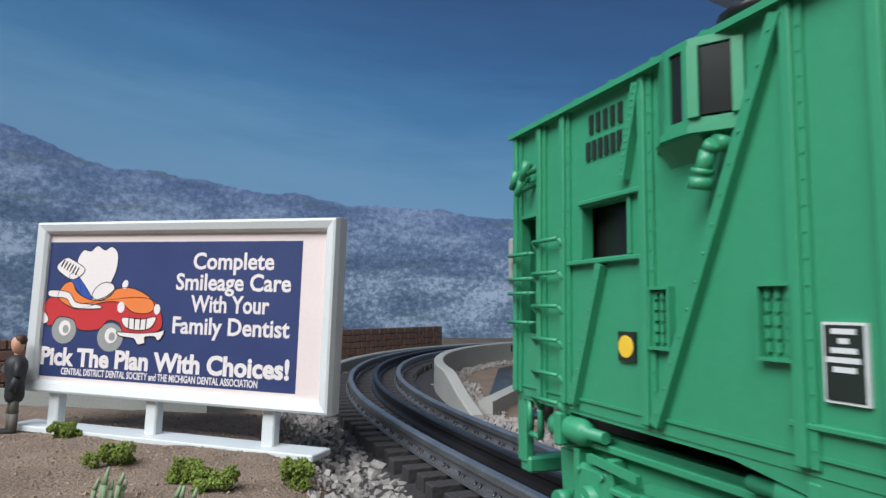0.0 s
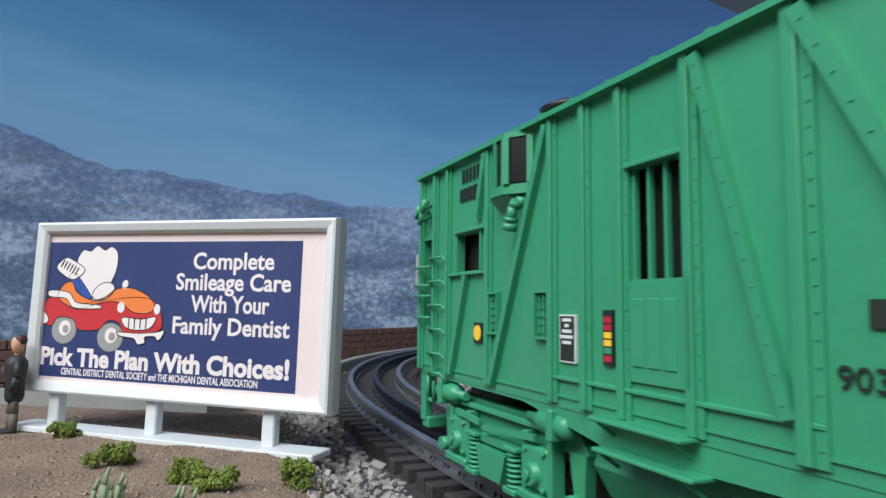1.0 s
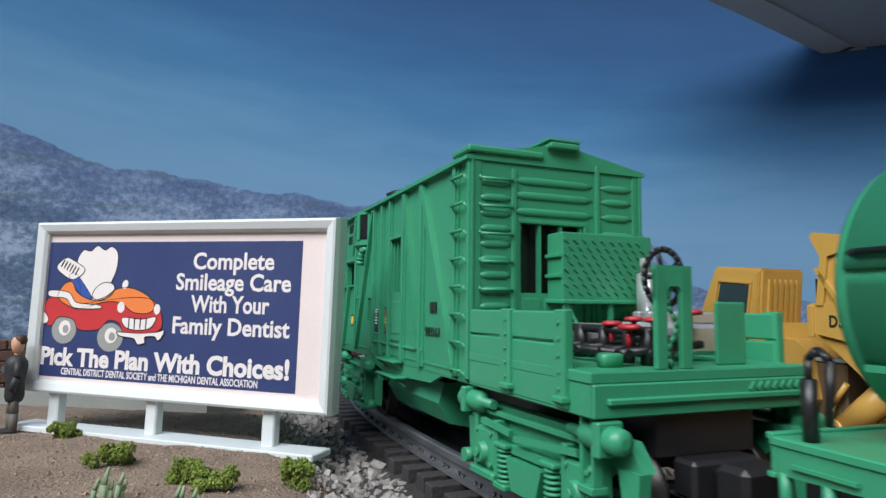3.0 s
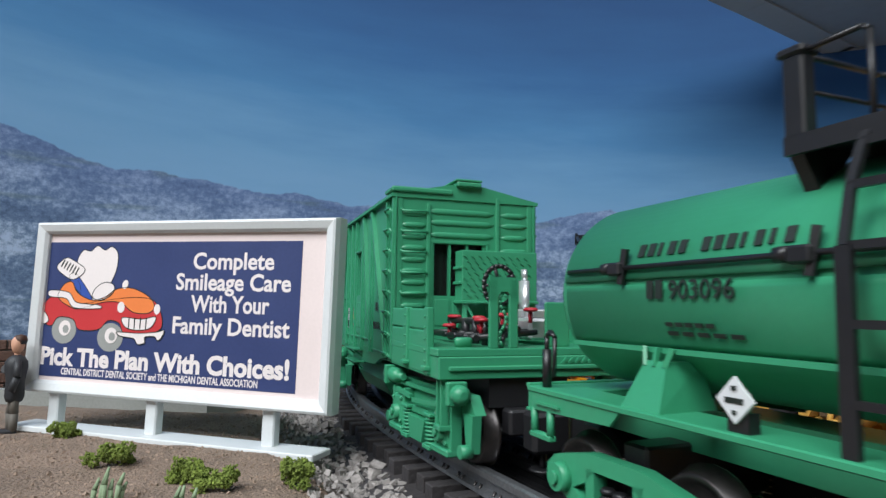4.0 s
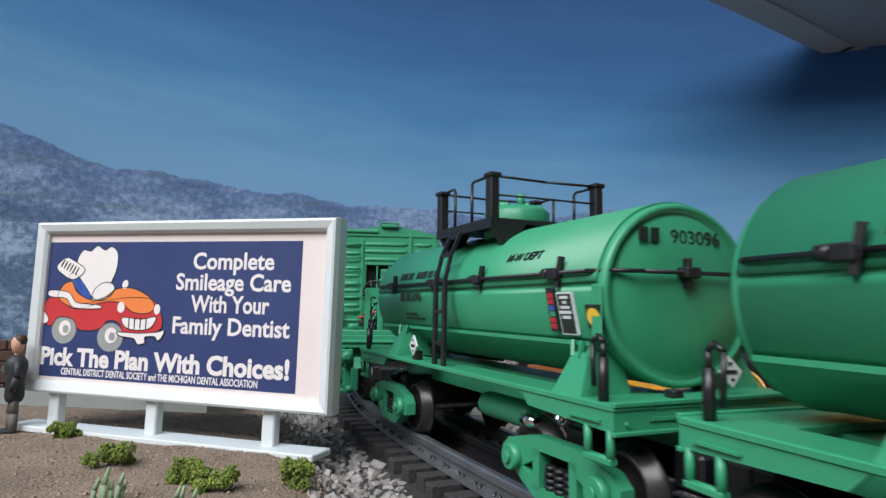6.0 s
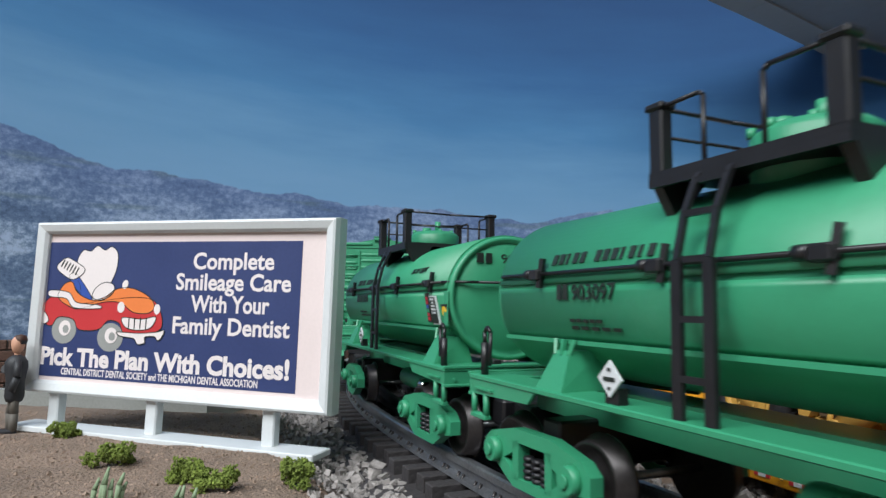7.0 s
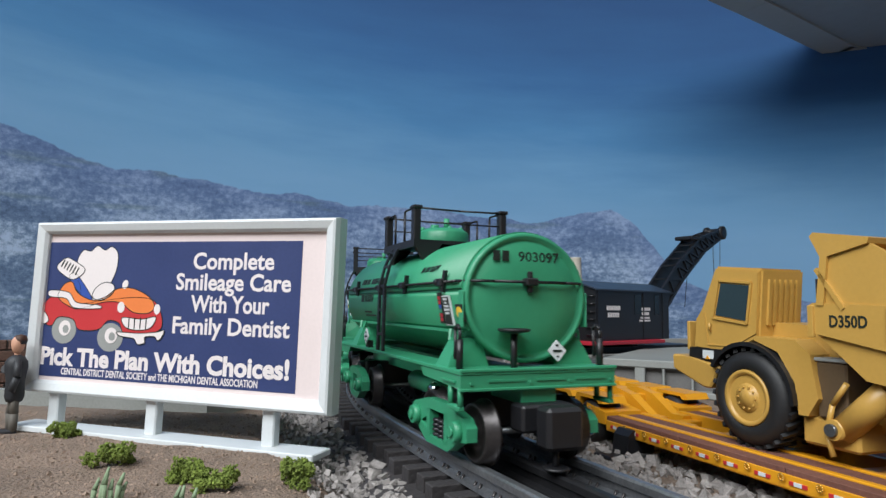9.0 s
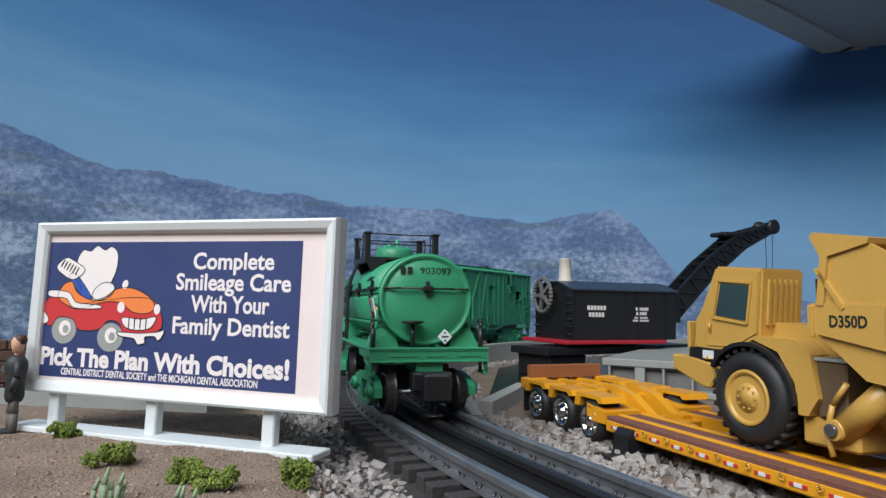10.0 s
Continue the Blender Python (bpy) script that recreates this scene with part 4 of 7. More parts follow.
def box_car():
    car = thing("tool_car", pose(0, 0, 0), "green ribbed model workshop car with open pump deck on track", "railway car", "train cars")
    W = 0.0285
    f, r = 0.1180, -0.0512
    zt, zb = 0.0945, 0.0295
    # side walls with real openings
    for sd in (1, -1):
        bm = bmnew()
        y = sorted((W * sd, (W - 0.0020) * sd))
        holes = [(0.1066, 0.1152, 0.0447, 0.0732), (0.0737, 0.0885, 0.0615, 0.0724), (-0.0005, 0.0120, 0.0565, 0.0775)]
        us = sorted({f, r, *[h[0] for h in holes], *[h[1] for h in holes]})
        for a, b in zip(us, us[1:]):
            h = next((h for h in holes if h[0] <= a and b <= h[1]), None)
            if h:
                box(bm, a, b, *y, zb, h[2])
                box(bm, a, b, *y, h[3], zt)
            else:
                box(bm, a, b, *y, zb, zt)
        bmesh.ops.remove_doubles(bm, verts=bm.verts, dist=0.00001)
        part("side_wall", bm, GREEN, car)
        out = sorted((W * sd, (W + 0.0014) * sd))
        thin = sorted((W * sd, (W + 0.0006) * sd))
        for u in (0.1172, 0.1056, 0.0954, 0.0686, 0.0380, 0.0258, 0.0142, -0.0022, -0.0205, -0.0407, -0.0505):
            bm = bmnew()
            box(bm, u - 0.0009, u + 0.0009, *out, zb + 0.001, zt, 0.0002)
            box(bm, u - 0.0022, u - 0.0009, *thin, zb + 0.001, zt)
            k = 0.033
            while k < zt - 0.002:
                rod(bm, (u - 0.0016, (W + 0.0005) * sd, k), (u - 0.0016, (W + 0.0008) * sd, k), 0.00022, 5)
                k += 0.0036
            part("rib", bm, GREEN, car)
        for (ua, za), (ub, z2) in (((0.0695, 0.0935), (0.0742, 0.0760)), ((0.0815, 0.0600), (0.0916, 0.0312)), ((0.0392, 0.0935), (0.0660, 0.0310)), ((-0.0044, 0.0935), (-0.0188, 0.0362)), ((-0.0215, 0.0935), (-0.0415, 0.0302))):
            bm = bmnew()
            p, q = Vector((ua, (W + 0.0006) * sd, za)), Vector((ub, (W + 0.0006) * sd, z2))
            beam(bm, p, q, 0.0020, 0.0022, (0, 1, 0))
            for i in range(14):
                c = p.lerp(q, (i + 0.5) / 14)
                rod(bm, c, c + Vector((0, 0.0013 * sd, 0)), 0.00024, 5)
            part("brace", bm, GREEN, car)
        bm = bmnew()
        prism(bm, [(f, zb + 0.001), (f, 0.0287), (0.0515, 0.0286), (0.020, 0.0238), (-0.026, 0.0256), (-0.033, 0.0290), (r, 0.0290), (r, zb + 0.001)], *sorted(((W - 0.0015) * sd, (W - 0.0002) * sd)))
        part("sill", bm, GREEN, car)
        bm = bmnew()
        box(bm, -0.0225, 0.0400, *sorted(((W - 0.0005) * sd, (W + 0.0009) * sd)), 0.0355, 0.0364, 0.0002)
        box(bm, r, f, *sorted(((W - 0.0005) * sd, (W + 0.0004) * sd)), 0.0318, 0.0323)
        part("belt_ledge", bm, GREEN, car)
        bm = bmnew()
        for u0, u1, z in ((0.020, -0.003, 0.0305), (0.019, -0.005, 0.0248)):
            box(bm, u1, u0, *sorted(((W - 0.001) * sd, (W + 0.0042) * sd)), z - 0.0008, z, 0.0002)
            for u in (u0 - 0.002, u1 + 0.002):
                beam(bm, (u, (W + 0.0035) * sd, z - 0.0008), (u, (W - 0.0005) * sd, z - 0.0038), 0.0008, 0.0006)
        pieces("step", "bracket", bm, GREEN, car)
        # framed openings
        bm = bmnew()
        for u0, u1, z0, z1 in holes[:2]:
            box(bm, u0 - 0.001, u0, *thin, z0, z1), box(bm, u1, u1 + 0.001, *thin, z0, z1)
            box(bm, u0 - 0.001, u1 + 0.001, *thin, z1, z1 + 0.001)
        box(bm, 0.0692, 0.0936, *out, 0.0602, 0.0612, 0.0002)
        box(bm, 0.0690, 0.0892, *out, 0.0727, 0.0737, 0.0002)
        part("window_frame", bm, GREEN, car)
        bm = bmnew()
        yb = sorted(((W - 0.0014) * sd, (W - 0.0004) * sd))
        for u in (0.0034, 0.0074, -0.0009, 0.0112):
            part("window_bar", box(bmnew(), u, u + 0.0008, *yb, 0.0565, 0.0775), GREEN, car)
        box(bm, -0.0012, 0.0126, *out, 0.0775, 0.0785, 0.0002)
        part("lintel", bm, GREEN, car)
        bm = bmnew()
        box(bm, -0.0010, 0.0125, *thin, 0.0378, 0.0562)
        for u in (0.0008, 0.0046, 0.0084):
            box(bm, u, u + 0.0030, *sorted((W * sd, (W + 0.0009) * sd)), 0.0405, 0.0530, 0.0002)
        box(bm, -0.0030, -0.0016, *out, 0.0380, 0.0570, 0.0002)
        part("door_panel", bm, GREEN, car)
        for u0, u1 in ((0.0624, 0.0668), (0.0388, 0.0438)):
            bm = bmnew()
            box(bm, u0 - 0.0005, u0, *out, 0.0445, 0.0545), box(bm, u1, u1 + 0.0005, *out, 0.0445, 0.0545)
            box(bm, u0 - 0.0005, u1 + 0.0005, *out, 0.0545, 0.0550), box(bm, u0 - 0.0005, u1 + 0.0005, *out, 0.0440, 0.0445)
            for i in range(5):
                for j in range(3):
                    a, b = u0 + (u1 - u0) * (j + 0.5) / 3, 0.0450 + 0.0019 * (i + 0.5)
                    box(bm, a - 0.0004, a + 0.0004, *thin, b - 0.0007, b + 0.0006)
            part("vent", bm, GREEN, car)
        # ladders
        for u0, u1, hs in ((0.0952, 0.1064, (0.0665, 0.0590, 0.0515, 0.0440, 0.0365, 0.0305)), (-0.0497, -0.0415, (0.0900, 0.0818, 0.0736, 0.0654, 0.0572, 0.0490, 0.0408, 0.0326))):
            for z in hs:
                bm = bmnew()
                pipe(bm, [(u0, W * sd, z - 0.0030), (u0, (W + 0.0023) * sd, z), (u1, (W + 0.0023) * sd, z), (u1, W * sd, z - 0.0030)], 0.0005, 6)
                part("rung", bm, GREEN, car)
        for z in (0.0580, 0.0545, 0.0475, 0.0640):
            part("grab_iron", pipe(bmnew(), [(0.1075, W * sd, z), (0.1078, (W + 0.0026) * sd, z), (0.1178, (W + 0.0026) * sd, z), (0.1180, W * sd, z)], 0.0005, 6), GREEN, car)
        # bay window
        bm = bmnew()
        o = W + 0.0043
        plan = [(0.0652, W * sd), (0.0587, o * sd), (0.0530, o * sd), (0.0460, W * sd)]
        prism(bm, plan, 0.0800, 0.0814, "z"), prism(bm, plan, 0.0932, 0.0946, "z")
        prism(bm, [(0.0657, W * sd), (0.0590, (o + 0.0006) * sd), (0.0528, (o + 0.0006) * sd), (0.0454, W * sd)], 0.0789, 0.0800, "z")
        for u in (0.0580, 0.0537):
            box(bm, u - 0.0007, u + 0.0007, *sorted(((o - 0.0012) * sd, o * sd)), 0.0814, 0.0932)
        p, q = Vector((0.0460, W * sd, 0)), Vector((0.0530, o * sd, 0))
        for k in (0.10, 0.90):
            c = p.lerp(q, k)
            beam(bm, (c.x, c.y, 0.0814), (c.x, c.y, 0.0932), 0.0017, 0.0013, (q - p).cross(Vector((0, 0, 1))))
        prism(bm, [(0.0652, W * sd), (0.0587, o * sd), (0.0580, o * sd), (0.0644, W * sd)], 0.0814, 0.0932, "z")
        prism(bm, [(W * sd, 0.0755), (W * sd, 0.0790), ((o - 0.0010) * sd, 0.0790)], 0.0522, 0.0622, "x")
        bay = pieces("bay_window", "bay_bar", bm, GREEN, car)
        part("pane", box(bmnew(), 0.0543, 0.0575, *sorted(((o - 0.0009) * sd, (o - 0.0005) * sd)), 0.0814, 0.0932), DARK, bay, "dark glazing")
        bm = bmnew()
        beam(bm, (0.0472, (W + 0.0004) * sd, 0.0873), (0.0525, (o - 0.0006) * sd, 0.0873), 0.0004, 0.0110)
        part("pane", bm, DARK, bay, "dark glazing")
        # exhaust elbow
        bm = bmnew()
        y = (W + 0.0030) * sd
        pipe(bm, [(0.0490, W * sd, 0.0768), (0.0493, y, 0.0768), (0.0505, y, 0.0758), (0.0520, y, 0.0722)], 0.0013, 10)
        rod(bm, (0.0517, y, 0.0732), (0.0520, y, 0.0723), 0.0017, 10)
        rod(bm, (0.0521, y, 0.0718), (0.0526, y, 0.0700), 0.0018, 10)
        part("exhaust_elbow", bm, GREEN, car)
    # solid near-black block: the interior's shade, given as colour behind the openings
    part("window_backing", box(bmnew(), r + 0.004, f - 0.006, -W + 0.0036, W - 0.0036, 0.031, 0.093), DARK, car, "near-black filler block for the shaded interior")
    # end walls
    for u, d in ((f, 1), (r, -1)):
        bm = bmnew()
        x = sorted((u, u - 0.002 * d))
        box(bm, *x, -W + 0.002, W - 0.002, zb, 0.0425), box(bm, *x, -W + 0.002, -0.0080, 0.0425, zt), box(bm, *x, 0.0140, W - 0.002, 0.0425, zt), box(bm, *x, -0.0080, 0.0140, 0.0765, zt)
        box(bm, *x, -0.0080, 0.0140, 0.0425, 0.0555)
        prism(bm, [(-W - 0.0008, zt), (W + 0.0008, zt), (W + 0.0008, 0.0952), (0.003, 0.1002), (-0.003, 0.1002), (-W - 0.0008, 0.0952)], *x, "x")
        bmesh.ops.remove_doubles(bm, verts=bm.verts, dist=0.00001)
        part("end_wall", bm, GREEN, car)
        for w in (-0.0078, -0.0008, 0.0064, 0.0132):
            part("window_bar", box(bmnew(), *sorted((u - 0.0016 * d, u - 0.0002 * d)), w, w + 0.0010, 0.0555, 0.0765), GREEN, car)
        bm = bmnew()
        for w in (-0.0074, -0.0002, 0.0070):
            box(bm, *sorted((u, u + 0.0006 * d)), w, w + 0.0058, 0.0435, 0.0540, 0.0002)
        box(bm, *sorted((u, u + 0.0009 * d)), -0.0092, 0.0152, 0.0765, 0.0777, 0.0002)
        box(bm, *sorted((u, u + 0.0009 * d)), 0.0140, 0.0152, 0.0425, 0.0777, 0.0002), box(bm, *sorted((u, u + 0.0009 * d)), -0.0092, -0.0080, 0.0425, 0.0777, 0.0002)
        part("door_panel", bm, GREEN, car)
        for z in (0.0800, 0.0850, 0.0895):
            for w0, w1 in ((0.0160, -0.0115), (-0.0140, -0.0262)):
                part("corrugation", lathe(bmnew(), [(0.0002, w1), (0.0012, w1 + 0.003), (0.0012, w0 - 0.003), (0.0002, w0)], "y", (u + 0.0001 * d, 0, z), 10), GREEN, car)
        for i in range(12):
            z = 0.0375 + 0.0046 * i
            part("corrugation", lathe(bmnew(), [(0.0002, 0.0162), (0.0012, 0.0185), (0.0012, 0.0245), (0.0002, 0.0268)], "y", (u + 0.0001 * d, 0, z), 8), GREEN, car)
            if i < 9:
                part("corrugation", lathe(bmnew(), [(0.0002, -0.0268), (0.0012, -0.0245), (0.0012, -0.0160), (0.0002, -0.0135)], "y", (u + 0.0001 * d, 0, z), 8), GREEN, car)
        bm = bmnew()
        for w in (0.0158, -0.0128):
            box(bm, *sorted((u, u + 0.0018 * d)), w - 0.0008, w + 0.0008, zb, 0.0925 if w > 0 else 0.0965, 0.0003)
        for w in (W - 0.0005, -W + 0.0005):
            box(bm, *sorted((u - 0.0005 * d, u + 0.0006 * d)), *sorted((w, w * 0.93)), zb, zt, 0.0002)
            for i in range(22):
                rod(bm, (u, w * 0.965, 0.032 + 0.0028 * i), (u + 0.0008 * d, w * 0.965, 0.032 + 0.0028 * i), 0.00025, 5)
        part("end_post", bm, GREEN, car)
        for z in (0.0890, 0.0808, 0.0726, 0.0644, 0.0562, 0.0480):
            part("rung", pipe(bmnew(), [(u, 0.0265, z + 0.001), (u + 0.0026 * d, 0.0265, z), (u + 0.0026 * d, 0.0165, z), (u, 0.0165, z)], 0.0005, 6), GREEN, car)
    # roof with its running board
    bm = bmnew()
    prism(bm, [(-W - 0.0022, 0.0945), (W + 0.0022, 0.0945), (W + 0.0022, 0.0957), (0.004, 0.1012), (-0.004, 0.1012), (-W - 0.0022, 0.0957)], r - 0.0012, f + 0.0012, "x")
    roof = part("roof", bm, GREEN, car)
    bm = bmnew()
    for i in range(14):
        u = r + 0.006 + i * 0.0121
        prism(bm, [(W + 0.0020, 0.0957), (W + 0.0020, 0.0962), (0.004, 0.1017), (-0.004, 0.1017), (-W - 0.002, 0.0962), (-W - 0.002, 0.0957), (0, 0.1010)], u, u + 0.0012, "x")
    part("roof_seams", bm, GREEN, roof)
    bm = bmnew()
    box(bm, r - 0.0050, f + 0.003, -0.0055, 0.0055, 0.1022, 0.1030, 0.0002)
    for u in (r - 0.003, r + 0.02, r + 0.06, r + 0.1, f):
        box(bm, u, u + 0.0016, -0.0045, 0.0045, 0.1008, 0.1023)
    box(bm, r - 0.0055, r + 0.002, -0.0050, 0.0050, 0.1000, 0.1018, 0.0004)
    box(bm, r - 0.0030, r + 0.010, 0.0065, W + 0.0022, 0.0965, 0.0985, 0.0005)
    part("running_board", bm, GREEN, roof)
    bm = bmnew()
    lathe(bm, [(0.002, 0.0985), (0.0035, 0.1030), (0.0075, 0.1040), (0.0085, 0.1052), (0.0060, 0.1066), (0.001, 0.1072)], "z", (0.058, 0.010, 0), 16)
    box(bm, 0.046, 0.060, 0.008, 0.013, 0.1020, 0.1045, 0.0008)
    part("roof_vent", bm, BLACK, car, "black roof ventilator")
    bm = bmnew()
    for du, dz in ((0, 0), (0.0030, 0.0022), (-0.0022, 0.0036)):
        rod(bm, (0.1092 + du, W, 0.0815 + dz), (0.1104 + du, W + 0.0032, 0.0802 + dz), 0.0008, 8, 0.0012)
        rod(bm, (0.1112 + du, W + 0.0038, 0.0782 + dz), (0.1092 + du, W + 0.0032, 0.0825 + dz), 0.0007, 8, 0.0012)
    pieces("horn", "trumpet", bm, GREEN, car)
    bm = bmnew()
    box(bm, f + 0.0010, f + 0.0026, W - 0.0075, W + 0.0015, 0.0570, 0.0690, 0.0006)
    part("mirror", bm, GREYBOX, car, "grey panel at the front end")
    bm = bmnew()
    for sd in (1, -1):
        box(bm, f - 0.0030, f + 0.0010, *sorted(((W - 0.003) * sd, (W - 0.0005) * sd)), 0.0130, 0.0295, 0.0004)
        pipe(bm, [(f - 0.0095, (W - 0.001) * sd, 0.029), (f - 0.0095, (W - 0.001) * sd, 0.0205), (f - 0.0045, (W - 0.001) * sd, 0.0205), (f - 0.0045, (W - 0.001) * sd, 0.029)], 0.0008, 6)
    box(bm, f - 0.0040, f + 0.0005, -W + 0.001, W - 0.001, 0.0105, 0.0145, 0.0006)
    part("front_step", bm, GREEN, car)
    # fuel tank
    bm = bmnew()
    prism(bm, [(-0.022, 0.0250), (-0.024, 0.0180), (-0.020, 0.0110), (-0.010, 0.0085), (0.010, 0.0085), (0.020, 0.0110), (0.024, 0.0180), (0.022, 0.0250)], -0.024, 0.030, "x")
    part("fuel_tank", bm, GREEN, car)
    part("underframe", box(bmnew(), -0.113, 0.112, -0.013, 0.013, 0.0200, 0.0292), BLACK, car, "black underframe")
    # rear deck with boards
    q = -0.1170
    bm = bmnew()
    box(bm, q, r - 0.0021, -W - 0.0013, W + 0.0013, 0.0360, 0.0384, 0.0003)
    deck = part("deck", bm, GREEN, car)
    bm = bmnew()
    for sd in (1, -1):
        box(bm, q, r - 0.0021, *sorted(((W - 0.001) * sd, (W + 0.0010) * sd)), 0.0292, 0.0360, 0.0003)
    box(bm, q - 0.0004, q + 0.0012, -W - 0.0010, W + 0.0010, 0.0292, 0.0360, 0.0003)
    box(bm, q - 0.0014, q, -W + 0.002, W - 0.002, 0.0318, 0.0332, 0.0003)
    for i in range(7):
        beam(bm, (q - 0.0006, -0.010 - 0.0022 * i, 0.0335), (q - 0.0006, -0.0115 - 0.0022 * i, 0.0352), 0.0006, 0.0009)
    part("deck_sill", bm, GREEN, car)
    for sd in (1, -1):
        y = sorted(((W - 0.0004) * sd, (W + 0.0012) * sd))
        for i in range(3):
            part("plank", box(bmnew(), -0.0995, r - 0.0025, *y, 0.0298 + 0.0070 * i, 0.0364 + 0.0070 * i, 0.0004), GREEN, car)
        for u in (-0.0985, -0.0755):
            bm = bmnew()
            box(bm, u - 0.0018, u + 0.0018, *sorted((W * sd, (W + 0.0021) * sd)), 0.0300, 0.0508, 0.0003)
            box(bm, u - 0.0028, u + 0.0010, *sorted(((W + 0.001) * sd, (W + 0.0032) * sd)), 0.0312, 0.0326, 0.0003)
            for z in (0.0340, 0.0375, 0.041, 0.0445, 0.048):
                rod(bm, (u, (W + 0.002) * sd, z), (u, (W + 0.0025) * sd, z), 0.0004, 5)
            part("stake", bm, GREEN, car)
        bm = bmnew()
        for a in (-0.1125, -0.1045):
            box(bm, a, a + 0.0018, *sorted(((W - 0.003) * sd, (W - 0.0005) * sd)), 0.0150, 0.0295, 0.0003)
        box(bm, -0.1130, -0.1022, *sorted(((W - 0.004) * sd, W * sd)), 0.0135, 0.0152, 0.0003)
        part("steps", bm, GREEN, car)
    # tool cabinet on legs
    bm = bmnew()
    box(bm, -0.0668, -0.0522, -0.0262, 0.0048, 0.0535, 0.0735, 0.0003)
    for i in range(9):
        for j in range(8):
            c = (-0.0668, 0.0022 - 0.0031 * i + 0.0015 * (j % 2), 0.0556 + 0.0022 * j)
            beam(bm, (c[0] - 0.0001, c[1] - 0.0007, c[2] - 0.0005), (c[0] - 0.0001, c[1] + 0.0007, c[2] + 0.0005), 0.0004, 0.0004)
    for z in (0.0600, 0.0660):
        box(bm, -0.0665, -0.0525, 0.0040, 0.0058, z, z + 0.0012, 0.0002)
    cab = part("tool_cabinet", bm, GREEN, car, "green cabinet of raised tread plate")
    bm = bmnew()
    for u in (-0.0660, -0.0515):
        for w in (0.0036, -0.0115, -0.0248):
            box(bm, u - 0.0008, u + 0.0008, w - 0.0008, w + 0.0008, 0.0384, 0.0536)
        beam(bm, (u, 0.0036, 0.0530), (u, -0.0040, 0.0400), 0.0010, 0.0010)
        beam(bm, (u, -0.0248, 0.0545), (u, -0.0190, 0.0400), 0.0010, 0.0010)
    box(bm, -0.0675, -0.0520, -0.0266, 0.0054, 0.0524, 0.0537, 0.0003)
    pieces("cabinet_stand", "strut", bm, GREEN, car)
    # pump set: engine, exhaust stack, pipes, valves
    bm = bmnew()
    box(bm, -0.0950, -0.0720, -0.0180, -0.0060, 0.0400, 0.0475, 0.0010)
    for i in range(5):
        box(bm, -0.0940 + 0.0042 * i, -0.0915 + 0.0042 * i, -0.0165, -0.0075, 0.0475, 0.0505, 0.0005)
    box(bm, -0.0750, -0.0660, -0.0020, 0.0060, 0.0410, 0.0470, 0.0006)
    pieces("engine", "cylinder", bm, SILVER, car, "silver toy engine block")
    bm = bmnew()
    rod(bm, (-0.0715, -0.0168, 0.0460), (-0.0715, -0.0168, 0.0615), 0.0017, 12)
    rod(bm, (-0.0715, -0.0168, 0.0615), (-0.0715, -0.0168, 0.0660), 0.0010, 10)
    part("exhaust_stack", bm, SILVER, car, "bright silver exhaust stack")
    bm = bmnew()
    for w, z in ((0.0150, 0.0412), (0.0085, 0.0412), (0.0085, 0.0460), (0.0010, 0.0440)):
        part("pump_pipe", rod(bmnew(), (-0.0610, w, z), (-0.1010, w, z), 0.0011, 8), BLACK, car, "black manifold pipe")
    for u in (-0.066, -0.075, -0.084, -0.093, -0.099):
        part("pump_pipe", rod(bmnew(), (u, 0.0165, 0.0412), (u, -0.006, 0.0430), 0.0010, 8), BLACK, car)
        part("pump_riser", rod(bmnew(), (u, 0.0085, 0.0384), (u, 0.0085, 0.0470), 0.0014, 8), BLACK, car)
    for u, w, z in ((-0.0820, -0.002, 0.0480), (-0.0915, 0.0000, 0.0480), (-0.0975, -0.0050, 0.0500), (-0.0870, 0.0085, 0.0470), (-0.0680, 0.0085, 0.0470), (-0.0975, 0.0120, 0.0465), (-0.0760, 0.0150, 0.0440)):
        bm = bmnew()
        rod(bm, (u, w, z - 0.004), (u, w, z), 0.0007, 6)
        lathe(bm, [(0.0008, z - 0.0003), (0.0022, z), (0.0024, z + 0.0006), (0.0018, z + 0.0011), (0.0006, z + 0.0012)], "z", (u, w, 0), 12)
        part("valve", bm, RED, car, "red valve handwheel")
    # hose frame and its wheel at the rear
    bm = bmnew()
    a = -0.1150
    for w in (0.0122, 0.0058):
        box(bm, a - 0.0014, a + 0.0014, w - 0.0014, w + 0.0014, 0.0384, 0.0600, 0.0003)
    prism(bm, [(0.0136, 0.0530), (0.0136, 0.0605), (0.0044, 0.0605), (0.0044, 0.0530), (0.0066, 0.0530), (0.0068, 0.0545), (0.0078, 0.0560), (0.0102, 0.0560), (0.0112, 0.0545), (0.0114, 0.0530)], a - 0.0014, a + 0.0014, "x")
    part("hose_frame", bm, GREEN, car)
    part("control_panel", box(bmnew(), -0.1050, -0.1030, -0.0160, -0.0075, 0.0384, 0.0530, 0.0004), GREEN, car)
    bm = bmnew()
    n = 20
    ring = [(a + 0.004, 0.0095 + 0.0050 * math.cos(2 * math.pi * i / n), 0.0580 + 0.0062 * math.sin(2 * math.pi * i / n)) for i in range(n + 1)]
    pipe(bm, ring, 0.0008, 6)
    for i in range(5):
        k = ring[i * 4]
        rod(bm, (a + 0.004, 0.0095, 0.0580), k, 0.0006, 6)
    pipe(bm, [(a + 0.004, 0.0095, 0.0518), (a + 0.004, 0.0110, 0.0470), (a + 0.003, 0.0080, 0.0430), (a + 0.003, 0.0090, 0.0384)], 0.0008, 6)
    part("hose_wheel", bm, BLACK, car, "black spoked hose wheel")
    bm = bmnew()
